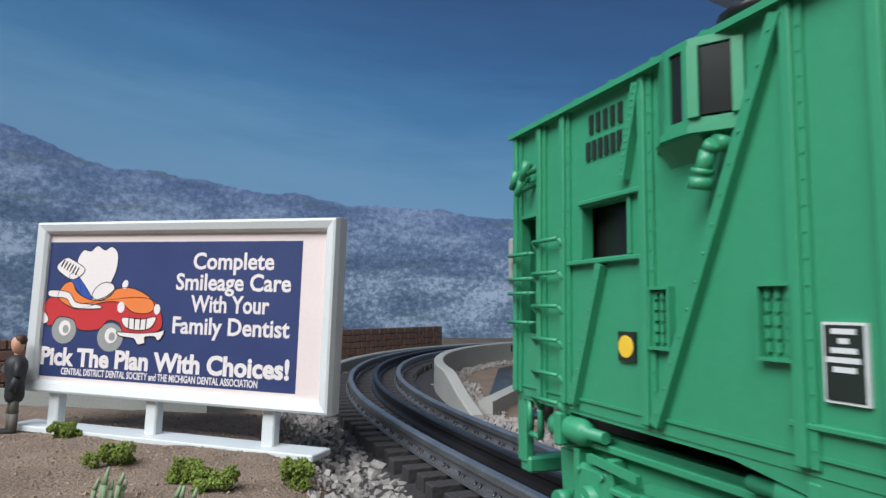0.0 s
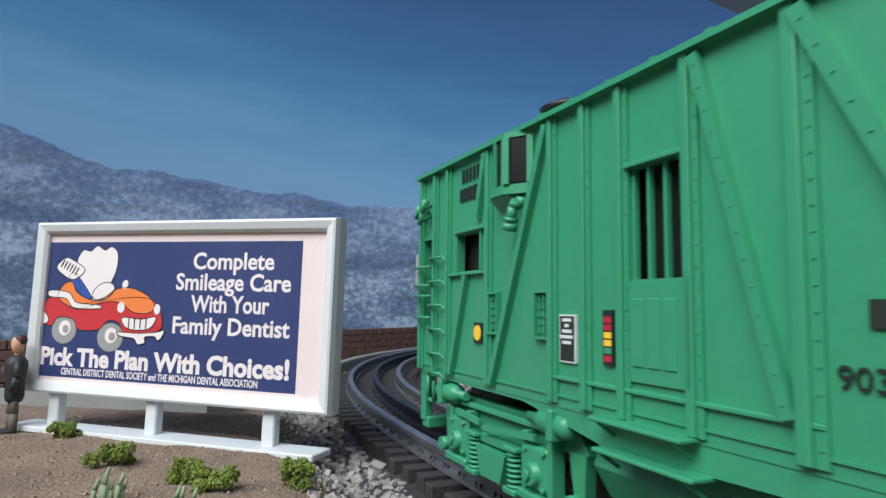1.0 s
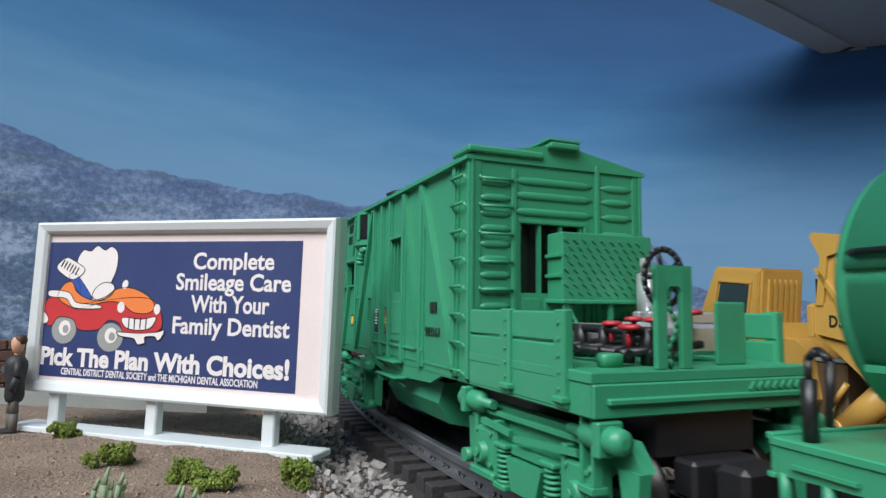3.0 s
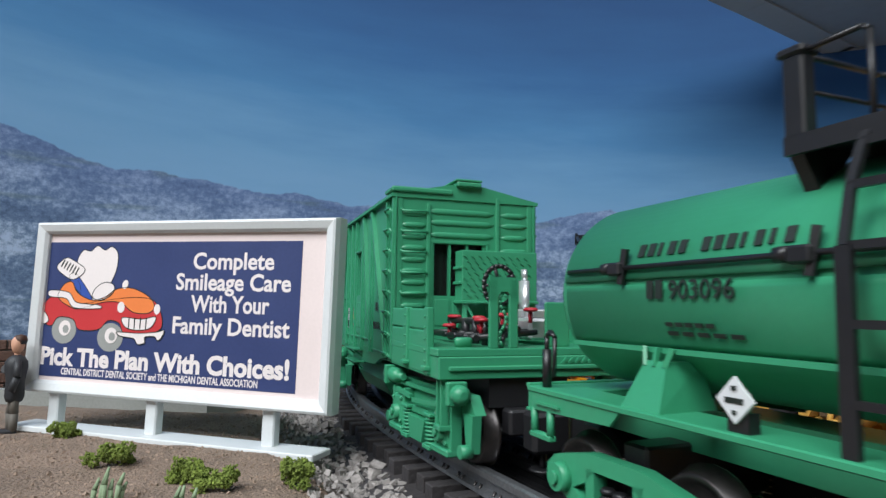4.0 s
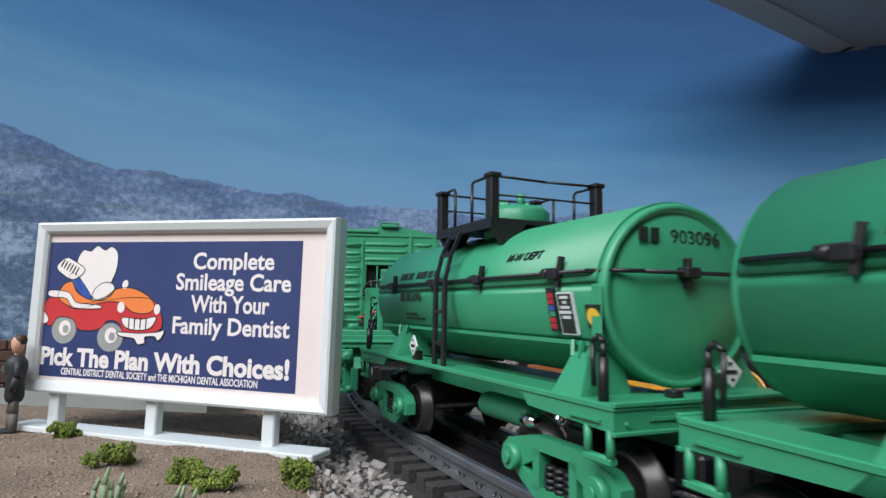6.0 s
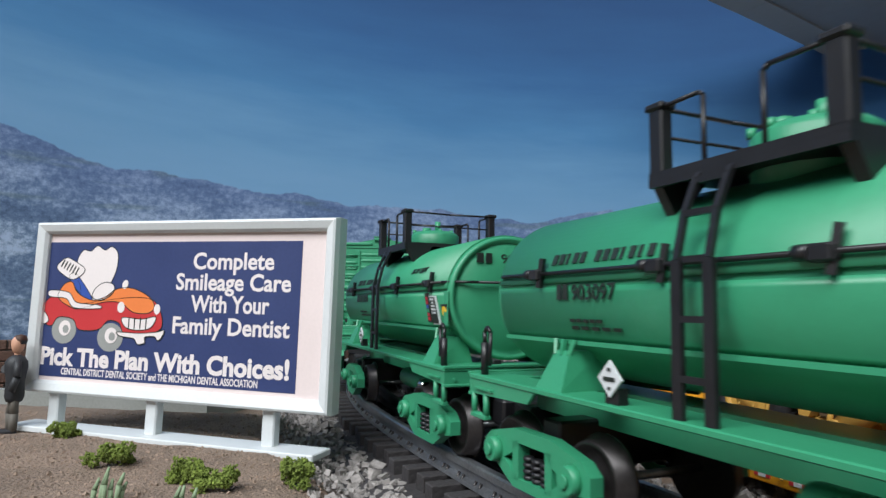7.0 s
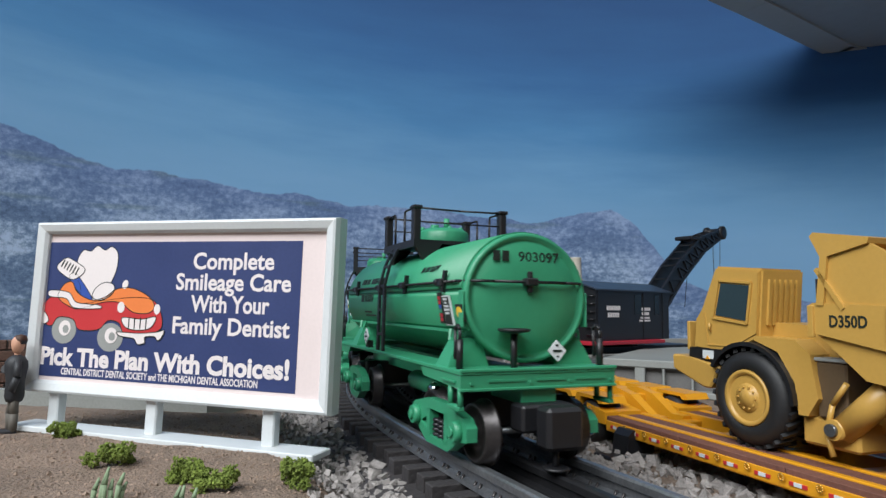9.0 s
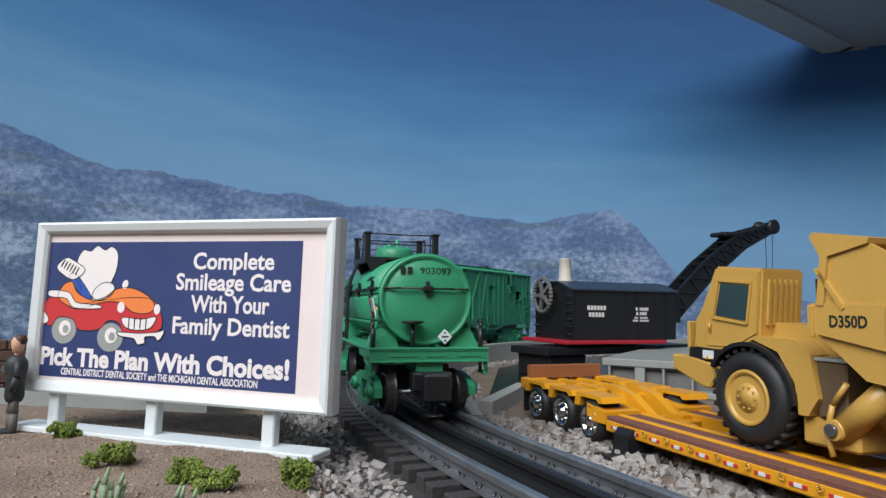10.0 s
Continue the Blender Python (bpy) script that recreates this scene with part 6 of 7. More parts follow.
def lowboy():
    tr = thing("lowboy_trailer", TRAILER, "yellow model lowboy trailer with brown deck planks and chrome wheels", "trailer")
    wd = 0.062
    x1 = 0.34
    # side rails with brackets, rings and reflectors
    for y0, y1, d in ((0.0, 0.0016, -1), (wd - 0.0016, wd, 1)):
        bm = bmnew()
        box(bm, 0.002, x1, y0, y1, 0.0085, 0.0132, 0.0002)
        box(bm, 0.002, x1, *sorted((y0, y0 - 0.0012 * d)), 0.0085, 0.0093, 0.0002)
        rail = part("side_rail", bm, ORANGE, tr)
        for i in range(24):
            x = 0.006 + 0.0135 * i
            ya, yb = sorted((y0 if d < 0 else y1, (y0 - 0.0004) if d < 0 else y1 + 0.0004))
            part("reflector", box(bmnew(), x, x + 0.0016, ya, yb, 0.0103, 0.0115), PRINTRED, rail)
            part("reflector", box(bmnew(), x + 0.0017, x + 0.0046, ya, yb, 0.0103, 0.0115), WHITE, rail)
            part("reflector", box(bmnew(), x + 0.0047, x + 0.0063, ya, yb, 0.0103, 0.0115), PRINTRED, rail)
            bm = bmnew()
            yr = -0.0010 if d < 0 else wd + 0.0010
            for k in range(8):
                a, b = 2 * math.pi * k / 8, 2 * math.pi * (k + 1) / 8
                rod(bm, (x + 0.0112 + 0.0010 * math.cos(a), yr, 0.0122 + 0.0010 * math.sin(a)), (x + 0.0112 + 0.0010 * math.cos(b), yr, 0.0122 + 0.0010 * math.sin(b)), 0.0003, 5)
            part("tie_ring", bm, BRASS, rail)
    # planks and yellow runners
    for y0, y1 in ((0.0005, 0.0062), (0.0095, 0.0185), (wd - 0.0185, wd - 0.0095), (wd - 0.0062, wd - 0.0005)):
        n = 7
        for i in range(n):
            a, b = 0.002 + (x1 - 0.002) * i / n, 0.002 + (x1 - 0.002) * (i + 1) / n - 0.0004
            part("plank", box(bmnew(), a, b, y0, y1, 0.0130, 0.0150, 0.0002), PLANK, tr)
    for y0, y1 in ((0.0064, 0.0092), (0.0190, 0.0215), (wd - 0.0215, wd - 0.0190), (wd - 0.0092, wd - 0.0064)):
        part("runner", box(bmnew(), 0.002, x1, y0, y1, 0.0090, 0.0156, 0.0003), ORANGE, tr)
    for i in range(11):
        x = 0.012 + 0.030 * i
        part("cross_beam", box(bmnew(), x, x + 0.006, 0.0215, wd - 0.0215, 0.0092, 0.0135, 0.0003), ORANGE, tr)
        part("cleat", box(bmnew(), x + 0.010, x + 0.020, 0.0225, 0.0260, 0.0100, 0.0150, 0.0003), ORANGE, tr)
    part("ramp_plate", prism(bmnew(), [(-0.014, 0.0190), (0.001, 0.0165), (0.001, 0.0110), (-0.014, 0.0110)], 0.0, 0.0200), ORANGE, tr)
    part("ramp_plate", prism(bmnew(), [(-0.014, 0.0190), (0.001, 0.0165), (0.001, 0.0110), (-0.014, 0.0110)], wd - 0.020, wd), ORANGE, tr)
    bm = bmnew()
    prism(bm, [(-0.030, 0.0235), (-0.022, 0.0245), (-0.010, 0.0225), (0.004, 0.0150), (0.012, 0.0150), (0.012, 0.0095), (-0.004, 0.0095), (-0.030, 0.0170)], 0.0225, 0.0270)
    prism(bm, [(-0.030, 0.0235), (-0.022, 0.0245), (-0.010, 0.0225), (0.004, 0.0150), (0.012, 0.0150), (0.012, 0.0095), (-0.004, 0.0095), (-0.030, 0.0170)], wd - 0.0270, wd - 0.0225)
    box(bm, -0.088, -0.026, 0.0225, 0.0265, 0.0165, 0.0225, 0.0003), box(bm, -0.088, -0.026, wd - 0.0265, wd - 0.0225, 0.0165, 0.0225, 0.0003)
    for x in (-0.082, -0.060, -0.038, -0.020):
        box(bm, x, x + 0.005, 0.016, wd - 0.016, 0.0185, 0.0215, 0.0003)
    part("rear_frame", bm, ORANGE, tr)
    for i, x in enumerate((-0.0125, -0.0392, -0.0668)):
        for y0, y1 in ((0.0, 0.0150), (wd, wd - 0.0150)):
            road_wheel(tr, x, y0, y1, 0.0104, 0.0104, 0.0070)
            bm = bmnew()
            ya, yb = sorted((y0, y0 + (0.0135 if y1 > y0 else -0.0135)))
            prism(bm, [(x - 0.0125, 0.0190), (x - 0.0105, 0.0228), (x + 0.0100, 0.0228), (x + 0.0120, 0.0200), (x + 0.0085, 0.0196), (x + 0.0065, 0.0212), (x - 0.0070, 0.0212), (x - 0.0085, 0.0165), (x - 0.0125, 0.0165)], ya, yb)
            part("fender", bm, ORANGE, tr)
        part("axle", rod(bmnew(), (x, 0.010, 0.0104), (x, wd - 0.010, 0.0104), 0.0016, 8), BLACK, tr)
    part("rear_board", box(bmnew(), -0.0845, -0.0800, 0.004, 0.052, 0.0228, 0.0305, 0.0003), RUST, tr, "rust brown board across the rear")
    bm = bmnew()
    box(bm, -0.0835, -0.0820, 0.001, 0.014, 0.0040, 0.0170, 0.0003)
    part("mud_flap", bm, BLACK, tr)
    bm = bmnew()
    box(bm, -0.0850, -0.0775, 0.0, 0.014, 0.0175, 0.0232, 0.0004), box(bm, -0.0850, -0.0775, wd - 0.014, wd, 0.0175, 0.0232, 0.0004)
    pieces("tail_block", "tail_block", bm, ORANGE, tr)


lowboy()


def dump_truck():
    """Seen from its left; x runs rearwards from the trailer's rear, y across."""
    tk = thing("dump_truck", TRAILER @ pose(0, 0, 0.0156), "yellow model articulated dump truck parked on the lowboy trailer", "toy truck")
    z0 = 0.0156
    Z = lambda v: v - z0
    yl, yr = 0.0118, 0.0500
    for x in (0.0735, 0.145, 0.185):
        for y0, y1 in ((yl - 0.001, yl + 0.0135), (yr + 0.001, yr - 0.0135)):
            road_wheel(tk, x, y0, y1, 0.0172, 0.0170, 0.0098, "wheel", YELLOW, 0.0011)
    P = lambda pts: [(a, Z(b)) for a, b in pts]
    # cab
    c0, c1 = yl + 0.0032, yl + 0.0240
    bm = bmnew()
    prism(bm, P([(0.0555, 0.0815), (0.0785, 0.0795), (0.0760, 0.0535), (0.0700, 0.0530), (0.0600, 0.0478), (0.0425, 0.0485), (0.0440, 0.0610), (0.0490, 0.0640)]), c0, c1)
    bmesh.ops.bevel(bm, geom=list(bm.edges), offset=0.0009, segments=2, affect="EDGES", clamp_overlap=True)
    cab = part("cab", bm, YELLOW, tk)
    bm = bmnew()
    fr = [(0.0578, 0.0758), (0.0738, 0.0744), (0.0712, 0.0592), (0.0543, 0.0612)]
    ins = [(0.0588, 0.0747), (0.0727, 0.0734), (0.0703, 0.0603), (0.0556, 0.0622)]
    lo, hi = P(fr), P(ins)
    for i in range(4):
        j = (i + 1) % 4
        beam(bm, (lo[i][0], c0 - 0.0002, lo[i][1]), (lo[j][0], c0 - 0.0002, lo[j][1]), 0.0009, 0.0010, (0, 1, 0))
    part("window_frame", bm, YELLOW, cab)
    part("window_glass", prism(bmnew(), hi, c0 - 0.0003, c0 + 0.0002), GLASSDARK, cab, "dark tinted side window")
    bm = bmnew()
    for a, b in (((0.0495, 0.0630), (0.0512, 0.0505)), ((0.0512, 0.0505), (0.0640, 0.0505)), ((0.0640, 0.0505), (0.0752, 0.0560)), ((0.0752, 0.0560), (0.0768, 0.0780))):
        beam(bm, (a[0], c0 - 0.0001, Z(a[1])), (b[0], c0 - 0.0001, Z(b[1])), 0.0004, 0.0006, (0, 1, 0))
    rod(bm, (0.0530, c0 - 0.0010, Z(0.0560)), (0.0530, c0 - 0.0010, Z(0.0590)), 0.0005, 6)
    part("door_line", bm, YELLOW, cab)
    bm = bmnew()
    for i in range(6):
        y = c0 + 0.0038 + 0.0026 * i
        beam(bm, (0.0787, y, Z(0.0755)), (0.0770, y, Z(0.0590)), 0.0012, 0.0010, (1, 0, 0))
    part("louvre", bm, YELLOW, cab)
    bm = bmnew()
    prism(bm, P([(0.0415, 0.0490), (0.0640, 0.0490), (0.0555, 0.0435), (0.0410, 0.0448)]), c0 - 0.0008, c1)
    part("badge_band", bm, BLACK, tk, "black band with a plain white badge")
    bm = bmnew()
    box(bm, 0.0492, 0.0548, c0 - 0.0012, c0 - 0.0007, Z(0.0450), Z(0.0482))
    part("badge", bm, WHITE, tk)
    part("badge_wedge", prism(bmnew(), P([(0.0508, 0.0448), (0.0532, 0.0448), (0.0520, 0.0462)]), c0 - 0.0015, c0 - 0.0011), ORANGE, tk)
    bm = bmnew()
    prism(bm, P([(0.0320, 0.0455), (0.0420, 0.0450), (0.0590, 0.0425), (0.0535, 0.0335), (0.0500, 0.0335), (0.0325, 0.0395)]), yl + 0.0012, yr - 0.0012)
    bmesh.ops.bevel(bm, geom=list(bm.edges), offset=0.0007, segments=1, affect="EDGES", clamp_overlap=True)
    part("bumper", bm, YELLOW, tk)
    part("mirror_arm", box(bmnew(), 0.0395, 0.0412, c0 - 0.0004, c0 + 0.006, Z(0.0478), Z(0.0595), 0.0003), YELLOW, tk)
    part("bonnet", box(bmnew(), 0.0425, 0.0765, c1 - 0.0005, yr - 0.003, Z(0.0440), Z(0.0580), 0.001), YELLOW, tk)
    # mudguard over the front wheel
    bm = bmnew()
    rows = []
    for i in range(15):
        a = math.radians(150 - 150 * i / 14)
        rows.append([bm.verts.new((0.0735 + r * math.cos(a), y, 0.0172 + r * math.sin(a))) for r, y in ((0.0185, yl - 0.001), (0.0200, yl - 0.001), (0.0200, yl + 0.016), (0.0185, yl + 0.016))])
    for a, b in zip(rows, rows[1:]):
        for j in range(4):
            bm.faces.new((a[j], a[(j + 1) % 4], b[(j + 1) % 4], b[j]))
    bm.faces.new(rows[0][::-1]), bm.faces.new(rows[-1])
    part("mudguard", bm, BLACK, tk, "black inner mudguard")
    bm = bmnew()
    prism(bm, P([(0.0760, 0.0550), (0.0930, 0.0545), (0.0985, 0.0500), (0.1010, 0.0360), (0.0970, 0.0300), (0.0935, 0.0300), (0.0925, 0.0400), (0.0860, 0.0500), (0.0760, 0.0535)]), yl + 0.001, yl + 0.012)
    prism(bm, P([(0.0760, 0.0600), (0.0980, 0.0590), (0.1080, 0.0500), (0.1080, 0.0260), (0.0960, 0.0250), (0.0930, 0.0500), (0.0760, 0.0540)]), yl + 0.010, yr - 0.004)
    part("engine_housing", bm, YELLOW, tk)
    # shade is mixed into this box's brown
    part("tool_box", box(bmnew(), 0.0990, 0.1095, yl + 0.003, yl + 0.020, Z(0.0300), Z(0.0480), 0.0006), BROWNBOX, tk, "side box, its brown darkened by painted shade")
    part("box_lid", box(bmnew(), 0.0985, 0.1100, yl + 0.0025, yl + 0.0205, Z(0.0480), Z(0.0492), 0.0003), GREYBOX, tk)
    bm = bmnew()
    box(bm, 0.0920, 0.1120, yl + 0.004, yr - 0.004, Z(0.0205), Z(0.0300), 0.001)
    box(bm, 0.0960, 0.2000, yl + 0.014, yr - 0.014, Z(0.0260), Z(0.0400), 0.001)
    part("chassis", bm, YELLOW, tk)
    bm = bmnew()
    rod(bm, (0.1070, yl + 0.004, Z(0.0270)), (0.1230, yl + 0.004, Z(0.0420)), 0.0042, 14)
    rod(bm, (0.1070, yl - 0.0010, Z(0.0275)), (0.1070, yl + 0.009, Z(0.0275)), 0.0032, 14)
    pipe(bm, [(0.1055, yl + 0.001, Z(0.0190)), (0.1035, yl + 0.001, Z(0.0260)), (0.1060, yl + 0.001, Z(0.0350)), (0.1110, yl + 0.001, Z(0.0420))], 0.0009, 8)
    part("steering_ram", bm, YELLOW, tk)
    part("ram_pin", rod(bmnew(), (0.1070, yl - 0.0022, Z(0.0275)), (0.1070, yl - 0.0008, Z(0.0275)), 0.0020, 12), STEEL, tk, "dull steel pin")
    # exhaust
    bm = bmnew()
    rod(bm, (0.0985, yl + 0.008, Z(0.0590)), (0.0985, yl + 0.008, Z(0.0750)), 0.0020, 12)
    pipe(bm, [(0.0985, yl + 0.008, Z(0.0740)), (0.0988, yl + 0.008, Z(0.0785)), (0.1005, yl + 0.008, Z(0.0795))], 0.0011, 8)
    part("exhaust", bm, BLACK, tk, "black exhaust stack")
    # dump body, hollow, with a spill guard
    b0, b1 = yl - 0.0040, yr + 0.0040
    bm = bmnew()
    for y0, y1 in ((b0, b0 + 0.0016), (b1 - 0.0016, b1)):
        prism(bm, P([(0.1030, 0.0575), (0.1030, 0.0660), (0.1045, 0.0668), (0.1850, 0.0640), (0.2300, 0.0760), (0.2300, 0.0720), (0.1850, 0.0500), (0.1300, 0.0525)]), y0, y1)
        prism(bm, P([(0.1060, 0.0660), (0.1080, 0.0812), (0.1055, 0.0872), (0.1230, 0.0845), (0.1330, 0.0780), (0.1500, 0.0655)]), y0 + 0.0006 * (1 if y0 == b0 else -1), y1 + 0.0006 * (1 if y0 == b0 else -1))
    body = part("dump_body", bm, YELLOW, tk)
    part("body_floor", prism(bmnew(), P([(0.1035, 0.0580), (0.1060, 0.0660), (0.1500, 0.0440), (0.2200, 0.0640), (0.2200, 0.0600), (0.1500, 0.0400), (0.1200, 0.0440)]), b0 + 0.0014, b1 - 0.0014), YELLOW, body)
    part("spill_guard", prism(bmnew(), P([(0.1060, 0.0660), (0.1080, 0.0812), (0.1045, 0.0880), (0.1060, 0.0892), (0.1240, 0.0858), (0.1235, 0.0842), (0.1105, 0.0812), (0.1085, 0.0660)]), b0 - 0.0004, b1 + 0.0004), YELLOW, body)
    bm = bmnew()
    beam(bm, (0.1062, b0 + 0.0006, Z(0.0775)), (0.1150, b0 + 0.0006, Z(0.0650)), 0.0014, 0.0020, (0, 1, 0))
    for x in (0.1030, 0.1280, 0.1560):
        box(bm, x, x + 0.0020, b0 - 0.0008, b0 + 0.0004, Z(0.0560), Z(0.0660), 0.0002)
    part("body_brace", bm, YELLOW, body)
    m = Matrix.Translation((0.1100, b0 - 0.0001, Z(0.0595))) @ Matrix(((1, 0, 0, 0), (0, 0, -1, 0), (0, 1, 0, 0), (0, 0, 0, 1)))
    lettering("model_mark", "D350D", 0.0050, INK, tk, m, 0.82, bold=0.0001)


dump_truck()


def track_switch_box():
    sb = thing("switch_motor", pose(0.0840, 0.2770, -0.0130, 0, 0, 24), "small black track switch motor on the ballast", "switch box")
    part("base", box(bmnew(), -0.016, 0.022, -0.006, 0.007, 0.0, 0.0022, 0.0004), BLACK, sb)
    bm = bmnew()
    prism(bm, [(-0.0075, 0.0022), (-0.0065, 0.0100), (-0.0040, 0.0125), (0.0040, 0.0125), (0.0065, 0.0100), (0.0075, 0.0022)], -0.0045, 0.0050)
    part("cover", bm, BLACK, sb)
    part("rod", box(bmnew(), 0.010, 0.034, -0.002, 0.001, 0.0006, 0.0026, 0.0003), BLACK, sb)
    part("plate", box(bmnew(), -0.010, 0.008, -0.0075, -0.006, 0.0, 0.0030, 0.0003), STEEL, sb)


track_switch_box()


# ---- the crane ----
CRANE_AT = (0.168, 0.641)


def crane():
    """The cab and boom turn on the pivot; x points along the boom, y to its left."""
    base = thing("crane_car", pose(*CRANE_AT, 0.0, 0, 0, 30), "low dark frame of a model crane car on the grey platform", "crane car")
    bm = bmnew()
    box(bm, -0.100, 0.100, -0.028, 0.028, 0.0080, 0.0150, 0.0006)
    for x in (-0.072, 0.072):
        box(bm, x - 0.022, x + 0.022, -0.024, 0.024, -0.0122, 0.0080, 0.001)
    part("frame", bm, BLACK, base)
    part("turntable", lathe(bmnew(), [(0.024, 0.0150), (0.026, 0.0156), (0.026, 0.0176), (0.022, 0.0178)], "z", (0, 0, 0), 28), BLACK, base)
    cb = thing("crane_cab", pose(*CRANE_AT, 0.0, 0, 0, 20.8), "black toy crane cab with red floor plate and cream chimney", "crane")
    L0, L1, w = -0.062, 0.058, 0.0355
    zb, ze, zr = 0.0215, 0.0690, 0.0765
    bm = bmnew()
    prism(bm, [(-w, zb), (w, zb), (w, ze), (0.012, zr), (-0.012, zr), (-w, ze)], L0, L1, "x")
    body = part("body", bm, BLACK, cb)
    bm = bmnew()
    prism(bm, [(-w - 0.0022, ze - 0.0006), (-w - 0.0022, ze + 0.0008), (-0.012, zr + 0.0016), (0.012, zr + 0.0016), (w + 0.0022, ze + 0.0008), (w + 0.0022, ze - 0.0006), (0.012, zr), (-0.012, zr)], L0 - 0.002, L1 + 0.002, "x")
    part("roof", bm, ROOFBLUE, cb, "blue-black sheet roof")
    part("floor_plate", box(bmnew(), L0 - 0.012, L1 - 0.018, -w - 0.007, w + 0.007, 0.0178, 0.0214, 0.0006), RED, cb, "red floor plate")
    part("boom_bracket", box(bmnew(), L1 - 0.030, L1 - 0.008, -w + 0.004, w - 0.004, 0.0178, 0.0330, 0.0006), RED, cb, "red boom bracket")
    for sd in (-1, 1):
        for x, z0, z1, wdt in ((-0.002, 0.046, 0.0655, 0.011), (0.032, 0.046, 0.0655, 0.008)):
            part("window", box(bmnew(), x, x + wdt, *sorted((w * sd, (w + 0.0005) * sd)), z0, z1), DARK, cb)
        for x in (L0 + 0.002, 0.012, L1 - 0.012):
            part("panel_rib", box(bmnew(), x, x + 0.0014, *sorted((w * sd, (w + 0.0008) * sd)), zb, ze - 0.001), BLACK, cb)
    for i in range(6):
        z = 0.027 + 0.0072 * i
        for y in (-0.030, 0.030):
            part("rung", pipe(bmnew(), [(L0, y - 0.004, z), (L0 - 0.0024, y - 0.004, z), (L0 - 0.0024, y + 0.004, z), (L0, y + 0.004, z)], 0.0007, 6), BLACK, cb)
    bm = bmnew()
    xs, rr = L0 - 0.0085, 0.0165
    n = 28
    ring = [(xs, 0.006 + rr * math.cos(2 * math.pi * i / n), 0.0640 + rr * math.sin(2 * math.pi * i / n)) for i in range(n + 1)]
    pipe(bm, ring, 0.0020, 8)
    for i in range(5):
        a = 2 * math.pi * i / 5
        beam(bm, (xs, 0.006, 0.0640), (xs, 0.006 + rr * math.cos(a), 0.0640 + rr * math.sin(a)), 0.0030, 0.0026, (1, 0, 0))
    rod(bm, (L0, 0.006, 0.0640), (xs - 0.002, 0.006, 0.0640), 0.0034, 12)
    part("handwheel", bm, DARKGREY, cb, "grey-black spoked handwheel")
    bm = bmnew()
    lathe(bm, [(0.0085, zr - 0.001), (0.0078, zr + 0.0030), (0.0062, zr + 0.0045), (0.0058, zr + 0.0235), (0.0064, zr + 0.0245), (0.0046, zr + 0.0246), (0.0044, zr + 0.015)], "z", (L0 + 0.014, 0.0, 0), 20)
    part("chimney", bm, CREAM, cb, "cream plastic chimney")
    bm = bmnew()
    for row, (z, n2) in enumerate(((0.0500, 6), (0.0435, 5))):
        for i in range(n2):
            box(bm, -0.046 + 0.0036 * i + 0.0015 * row, -0.0434 + 0.0036 * i + 0.0015 * row, -w - 0.0004, -w, z, z + 0.0042)
    part("road_name", bm, LETTER, cb, "white bars for the road name")
    bm = bmnew()
    for z, x0, x1 in ((0.0500, 0.006, 0.024), (0.0455, 0.010, 0.020), (0.0420, 0.008, 0.022), (0.0392, 0.006, 0.024)):
        k = x0
        while k < x1:
            box(bm, k, k + 0.0024, -w - 0.0004, -w, z, z + 0.0030 if z > 0.044 else z + 0.0018)
            k += 0.0032
    part("maker_print", bm, LETTER, cb, "rows of small white print")
    # boom: two latticed sides that rise and bend to the tip
    way = [(L1 - 0.010, 0.038), (0.120, 0.102), (0.170, 0.137), (0.226, 0.152)]
    deep = [0.022, 0.020, 0.019, 0.008]
    bm = bmnew()
    for y in (-0.0095, 0.0095):
        for (a, za), (b, z2), d0, d1 in zip(way, way[1:], deep, deep[1:]):
            beam(bm, (a, y, za), (b, y, z2), 0.0026, 0.0030)
            beam(bm, (a + d0 * 0.55, y, za - d0 * 0.8), (b + d1 * 0.55, y, z2 - d1 * 0.8), 0.0026, 0.0030)
            for i in range(4):
                p, q = Vector((a, y, za)).lerp(Vector((b, y, z2)), i / 4), Vector((a + d0 * 0.55, y, za - d0 * 0.8)).lerp(Vector((b + d1 * 0.55, y, z2 - d1 * 0.8)), (i + 1) / 4)
                beam(bm, p, q, 0.0022, 0.0020)
                q2 = Vector((a + d0 * 0.55, y, za - d0 * 0.8)).lerp(Vector((b + d1 * 0.55, y, z2 - d1 * 0.8)), i / 4)
                beam(bm, p, q2, 0.0022, 0.0020)
    for (a, za), (b, z2) in zip(way, way[1:]):
        for i in range(4):
            p = Vector((a, 0, za)).lerp(Vector((b, 0, z2)), i / 4)
            beam(bm, p + Vector((0, -0.0095, 0)), p + Vector((0, 0.0095, 0)), 0.0030, 0.0016)
        for y in (-0.0085, 0.0085):
            i = way.index((a, za))
            d0, d1 = deep[i] * 0.8, deep[i + 1] * 0.8
            f = d0 * 0.69
            prism(bm, [(a, za), (b, z2), (b + d1 * 0.69, z2 - d1), (a + f, za - d0)], y - 0.0005, y + 0.0005)
    box(bm, 0.150, 0.172, -0.0115, 0.0115, 0.1340, 0.1385, 0.0010)
    boom = part("boom", bm, BLACK, cb)
    bm = bmnew()
    lathe(bm, [(0.0030, -0.0120), (0.0085, -0.0115), (0.0085, -0.0085), (0.0060, -0.0080), (0.0060, 0.0080), (0.0085, 0.0085), (0.0085, 0.0115), (0.0030, 0.0120)], "y", (0.224, 0, 0.1480), 20)
    part("sheave", bm, BLACK, boom)
    for y in (-0.005, 0.005):
        part("hoist_line", rod(bmnew(), (0.228, y, 0.1480), (0.226, y * 0.6, 0.060), 0.0004, 5), BLACK, cb)
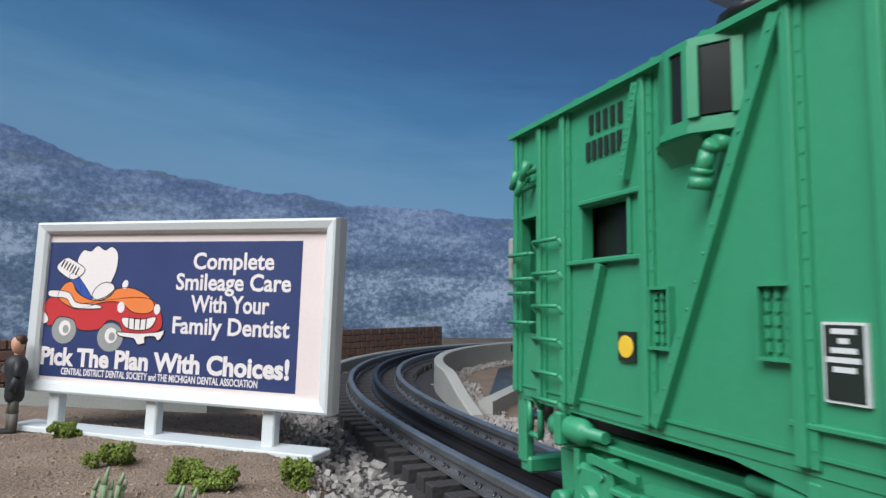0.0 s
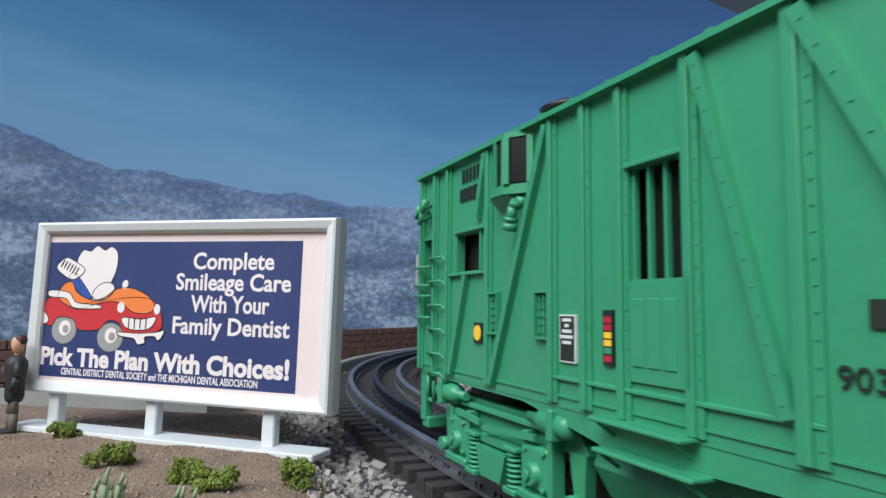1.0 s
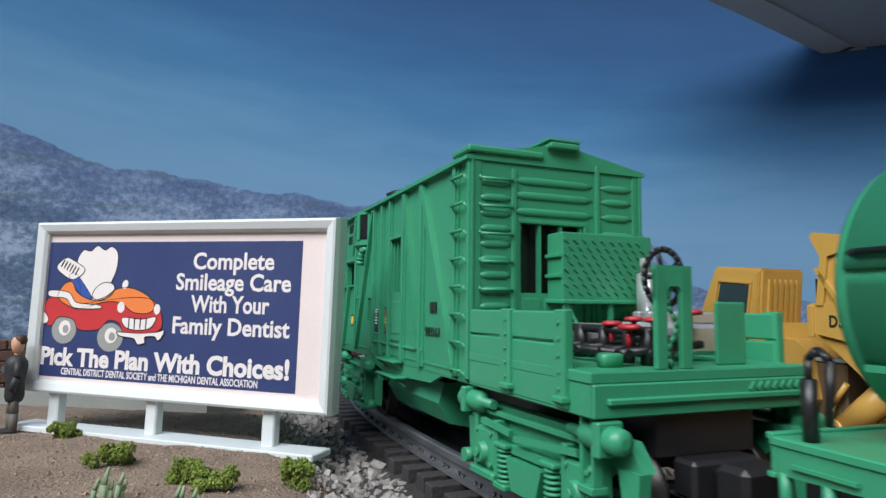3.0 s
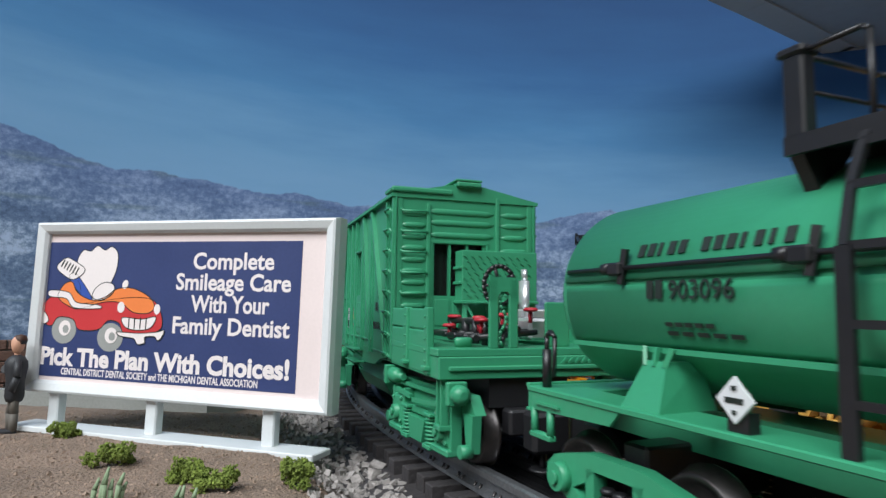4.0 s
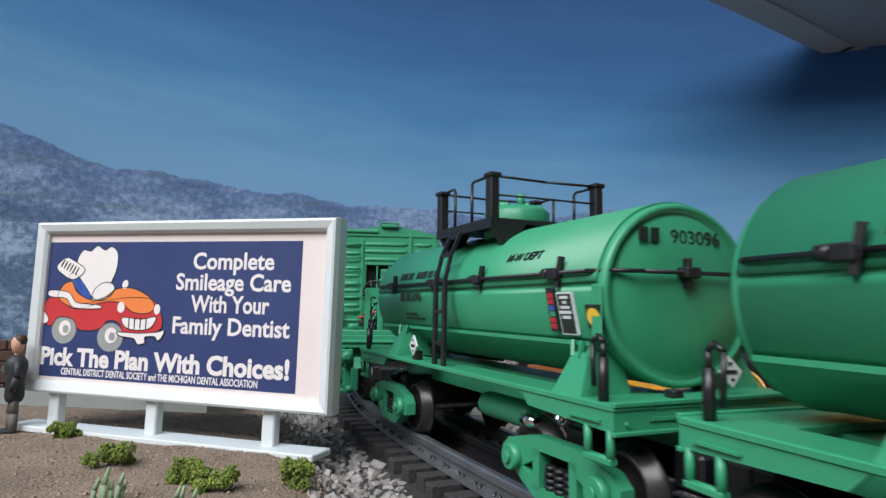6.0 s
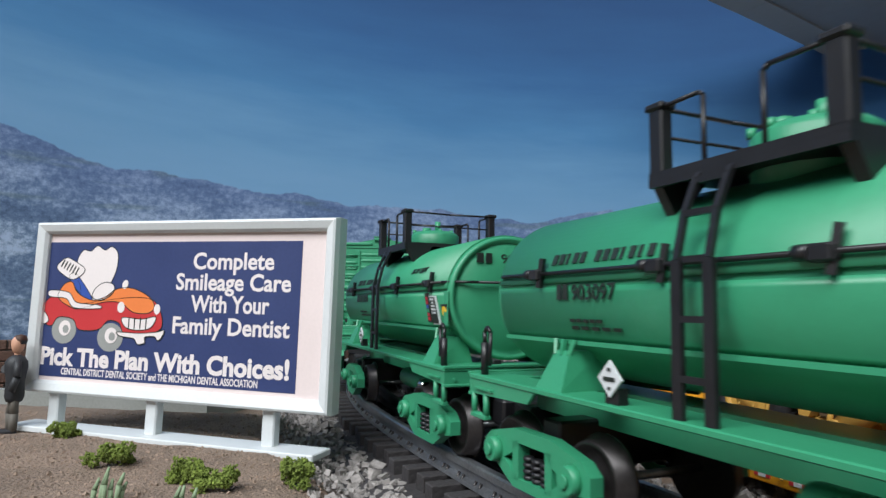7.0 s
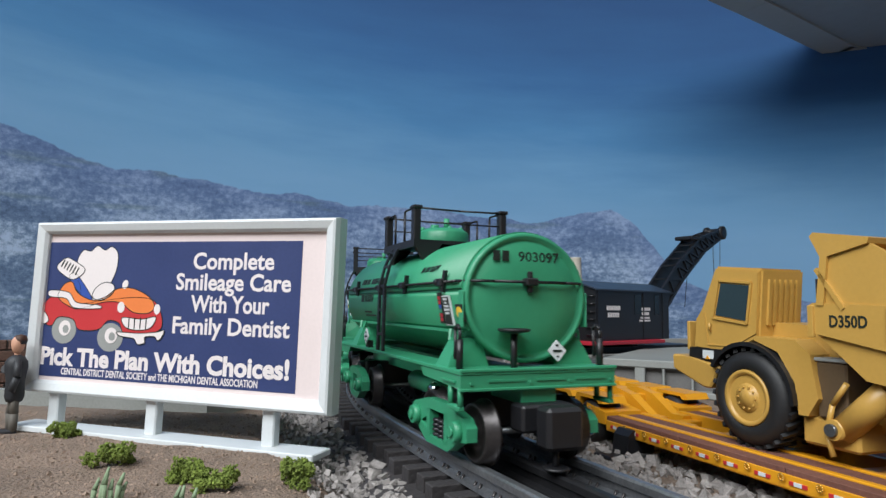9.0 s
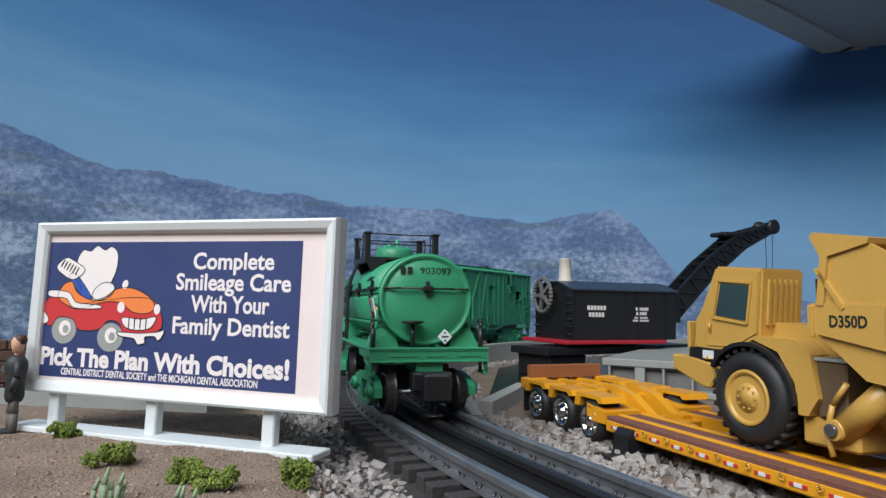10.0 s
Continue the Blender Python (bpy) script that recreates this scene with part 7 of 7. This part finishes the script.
    bm = bmnew()
    box(bm, 0.222, 0.230, -0.006, 0.006, 0.0520, 0.0600, 0.001)
    pipe(bm, [(0.226, 0, 0.052), (0.226, 0, 0.046), (0.229, 0, 0.042), (0.226, 0, 0.038), (0.222, 0, 0.041)], 0.0014, 8)
    part("hook_block", bm, BLACK, cb)
    part("stay_line", rod(bmnew(), (0.165, 0.0, 0.136), (0.150, 0.0, 0.055), 0.0004, 5), BLACK, cb)
    part("boom_foot", box(bmnew(), L1 + 0.0001, L1 + 0.014, -w + 0.008, w - 0.008, 0.0380, 0.0670, 0.001), BLACK, cb)
    return cb


crane_cab = crane()

# ---- what moves: the train gathers speed, the crane's cab turns ----


SPEED = (0.0548, 0.0629, 0.0746, 0.0633, 0.0667, 0.0665, 0.0697, 0.0832, 0.0851, 0.0876, 0.0960)


def travelled(t):
    """Metres gone since the start, by the train's speed at each full second."""
    ts = np.linspace(0, t, 201)
    v = np.interp(ts, range(11), SPEED)
    return float(np.sum((v[1:] + v[:-1]) / 2) * (t / 200))


def crane_turn(t):
    """Degrees by which the crane's cab faces left of its last bearing."""
    return 17.7 * (10.0 - max(t, 6.5))


def motions():
    times = [0.25 * i for i in range(41)]
    for car, bogies, start, half, mid in ((tool_car, tool_bogies, -0.2127, 0.080, 0.0), (tank_a, tank_a_bogies, -0.4728, 0.066, 0.025), (tank_b, tank_b_bogies, -0.6545, 0.066, 0.025)):
        path = [(t, start + travelled(t)) for t in times]
        walk(car, [(t, car_pose(s, half) @ Matrix.Translation((mid, 0, 0))) for t, s in path])
        for bg in bogies:
            u = bg.location.x
            rows = []
            for t, s in path:
                m = (car_pose(s, half) @ Matrix.Translation((mid, 0, 0))).inverted() @ track_pose(s + mid + u, 0, 0)
                rows.append((t, pose(u, m.translation.y, LIFT + 0.0002, 0, 0, math.degrees(m.to_euler().z))))
            walk(bg, rows)
    walk(crane_cab, [(t, pose(*CRANE_AT, 0.0, 0, 0, 20.8 + crane_turn(t))) for t in times])

motions()
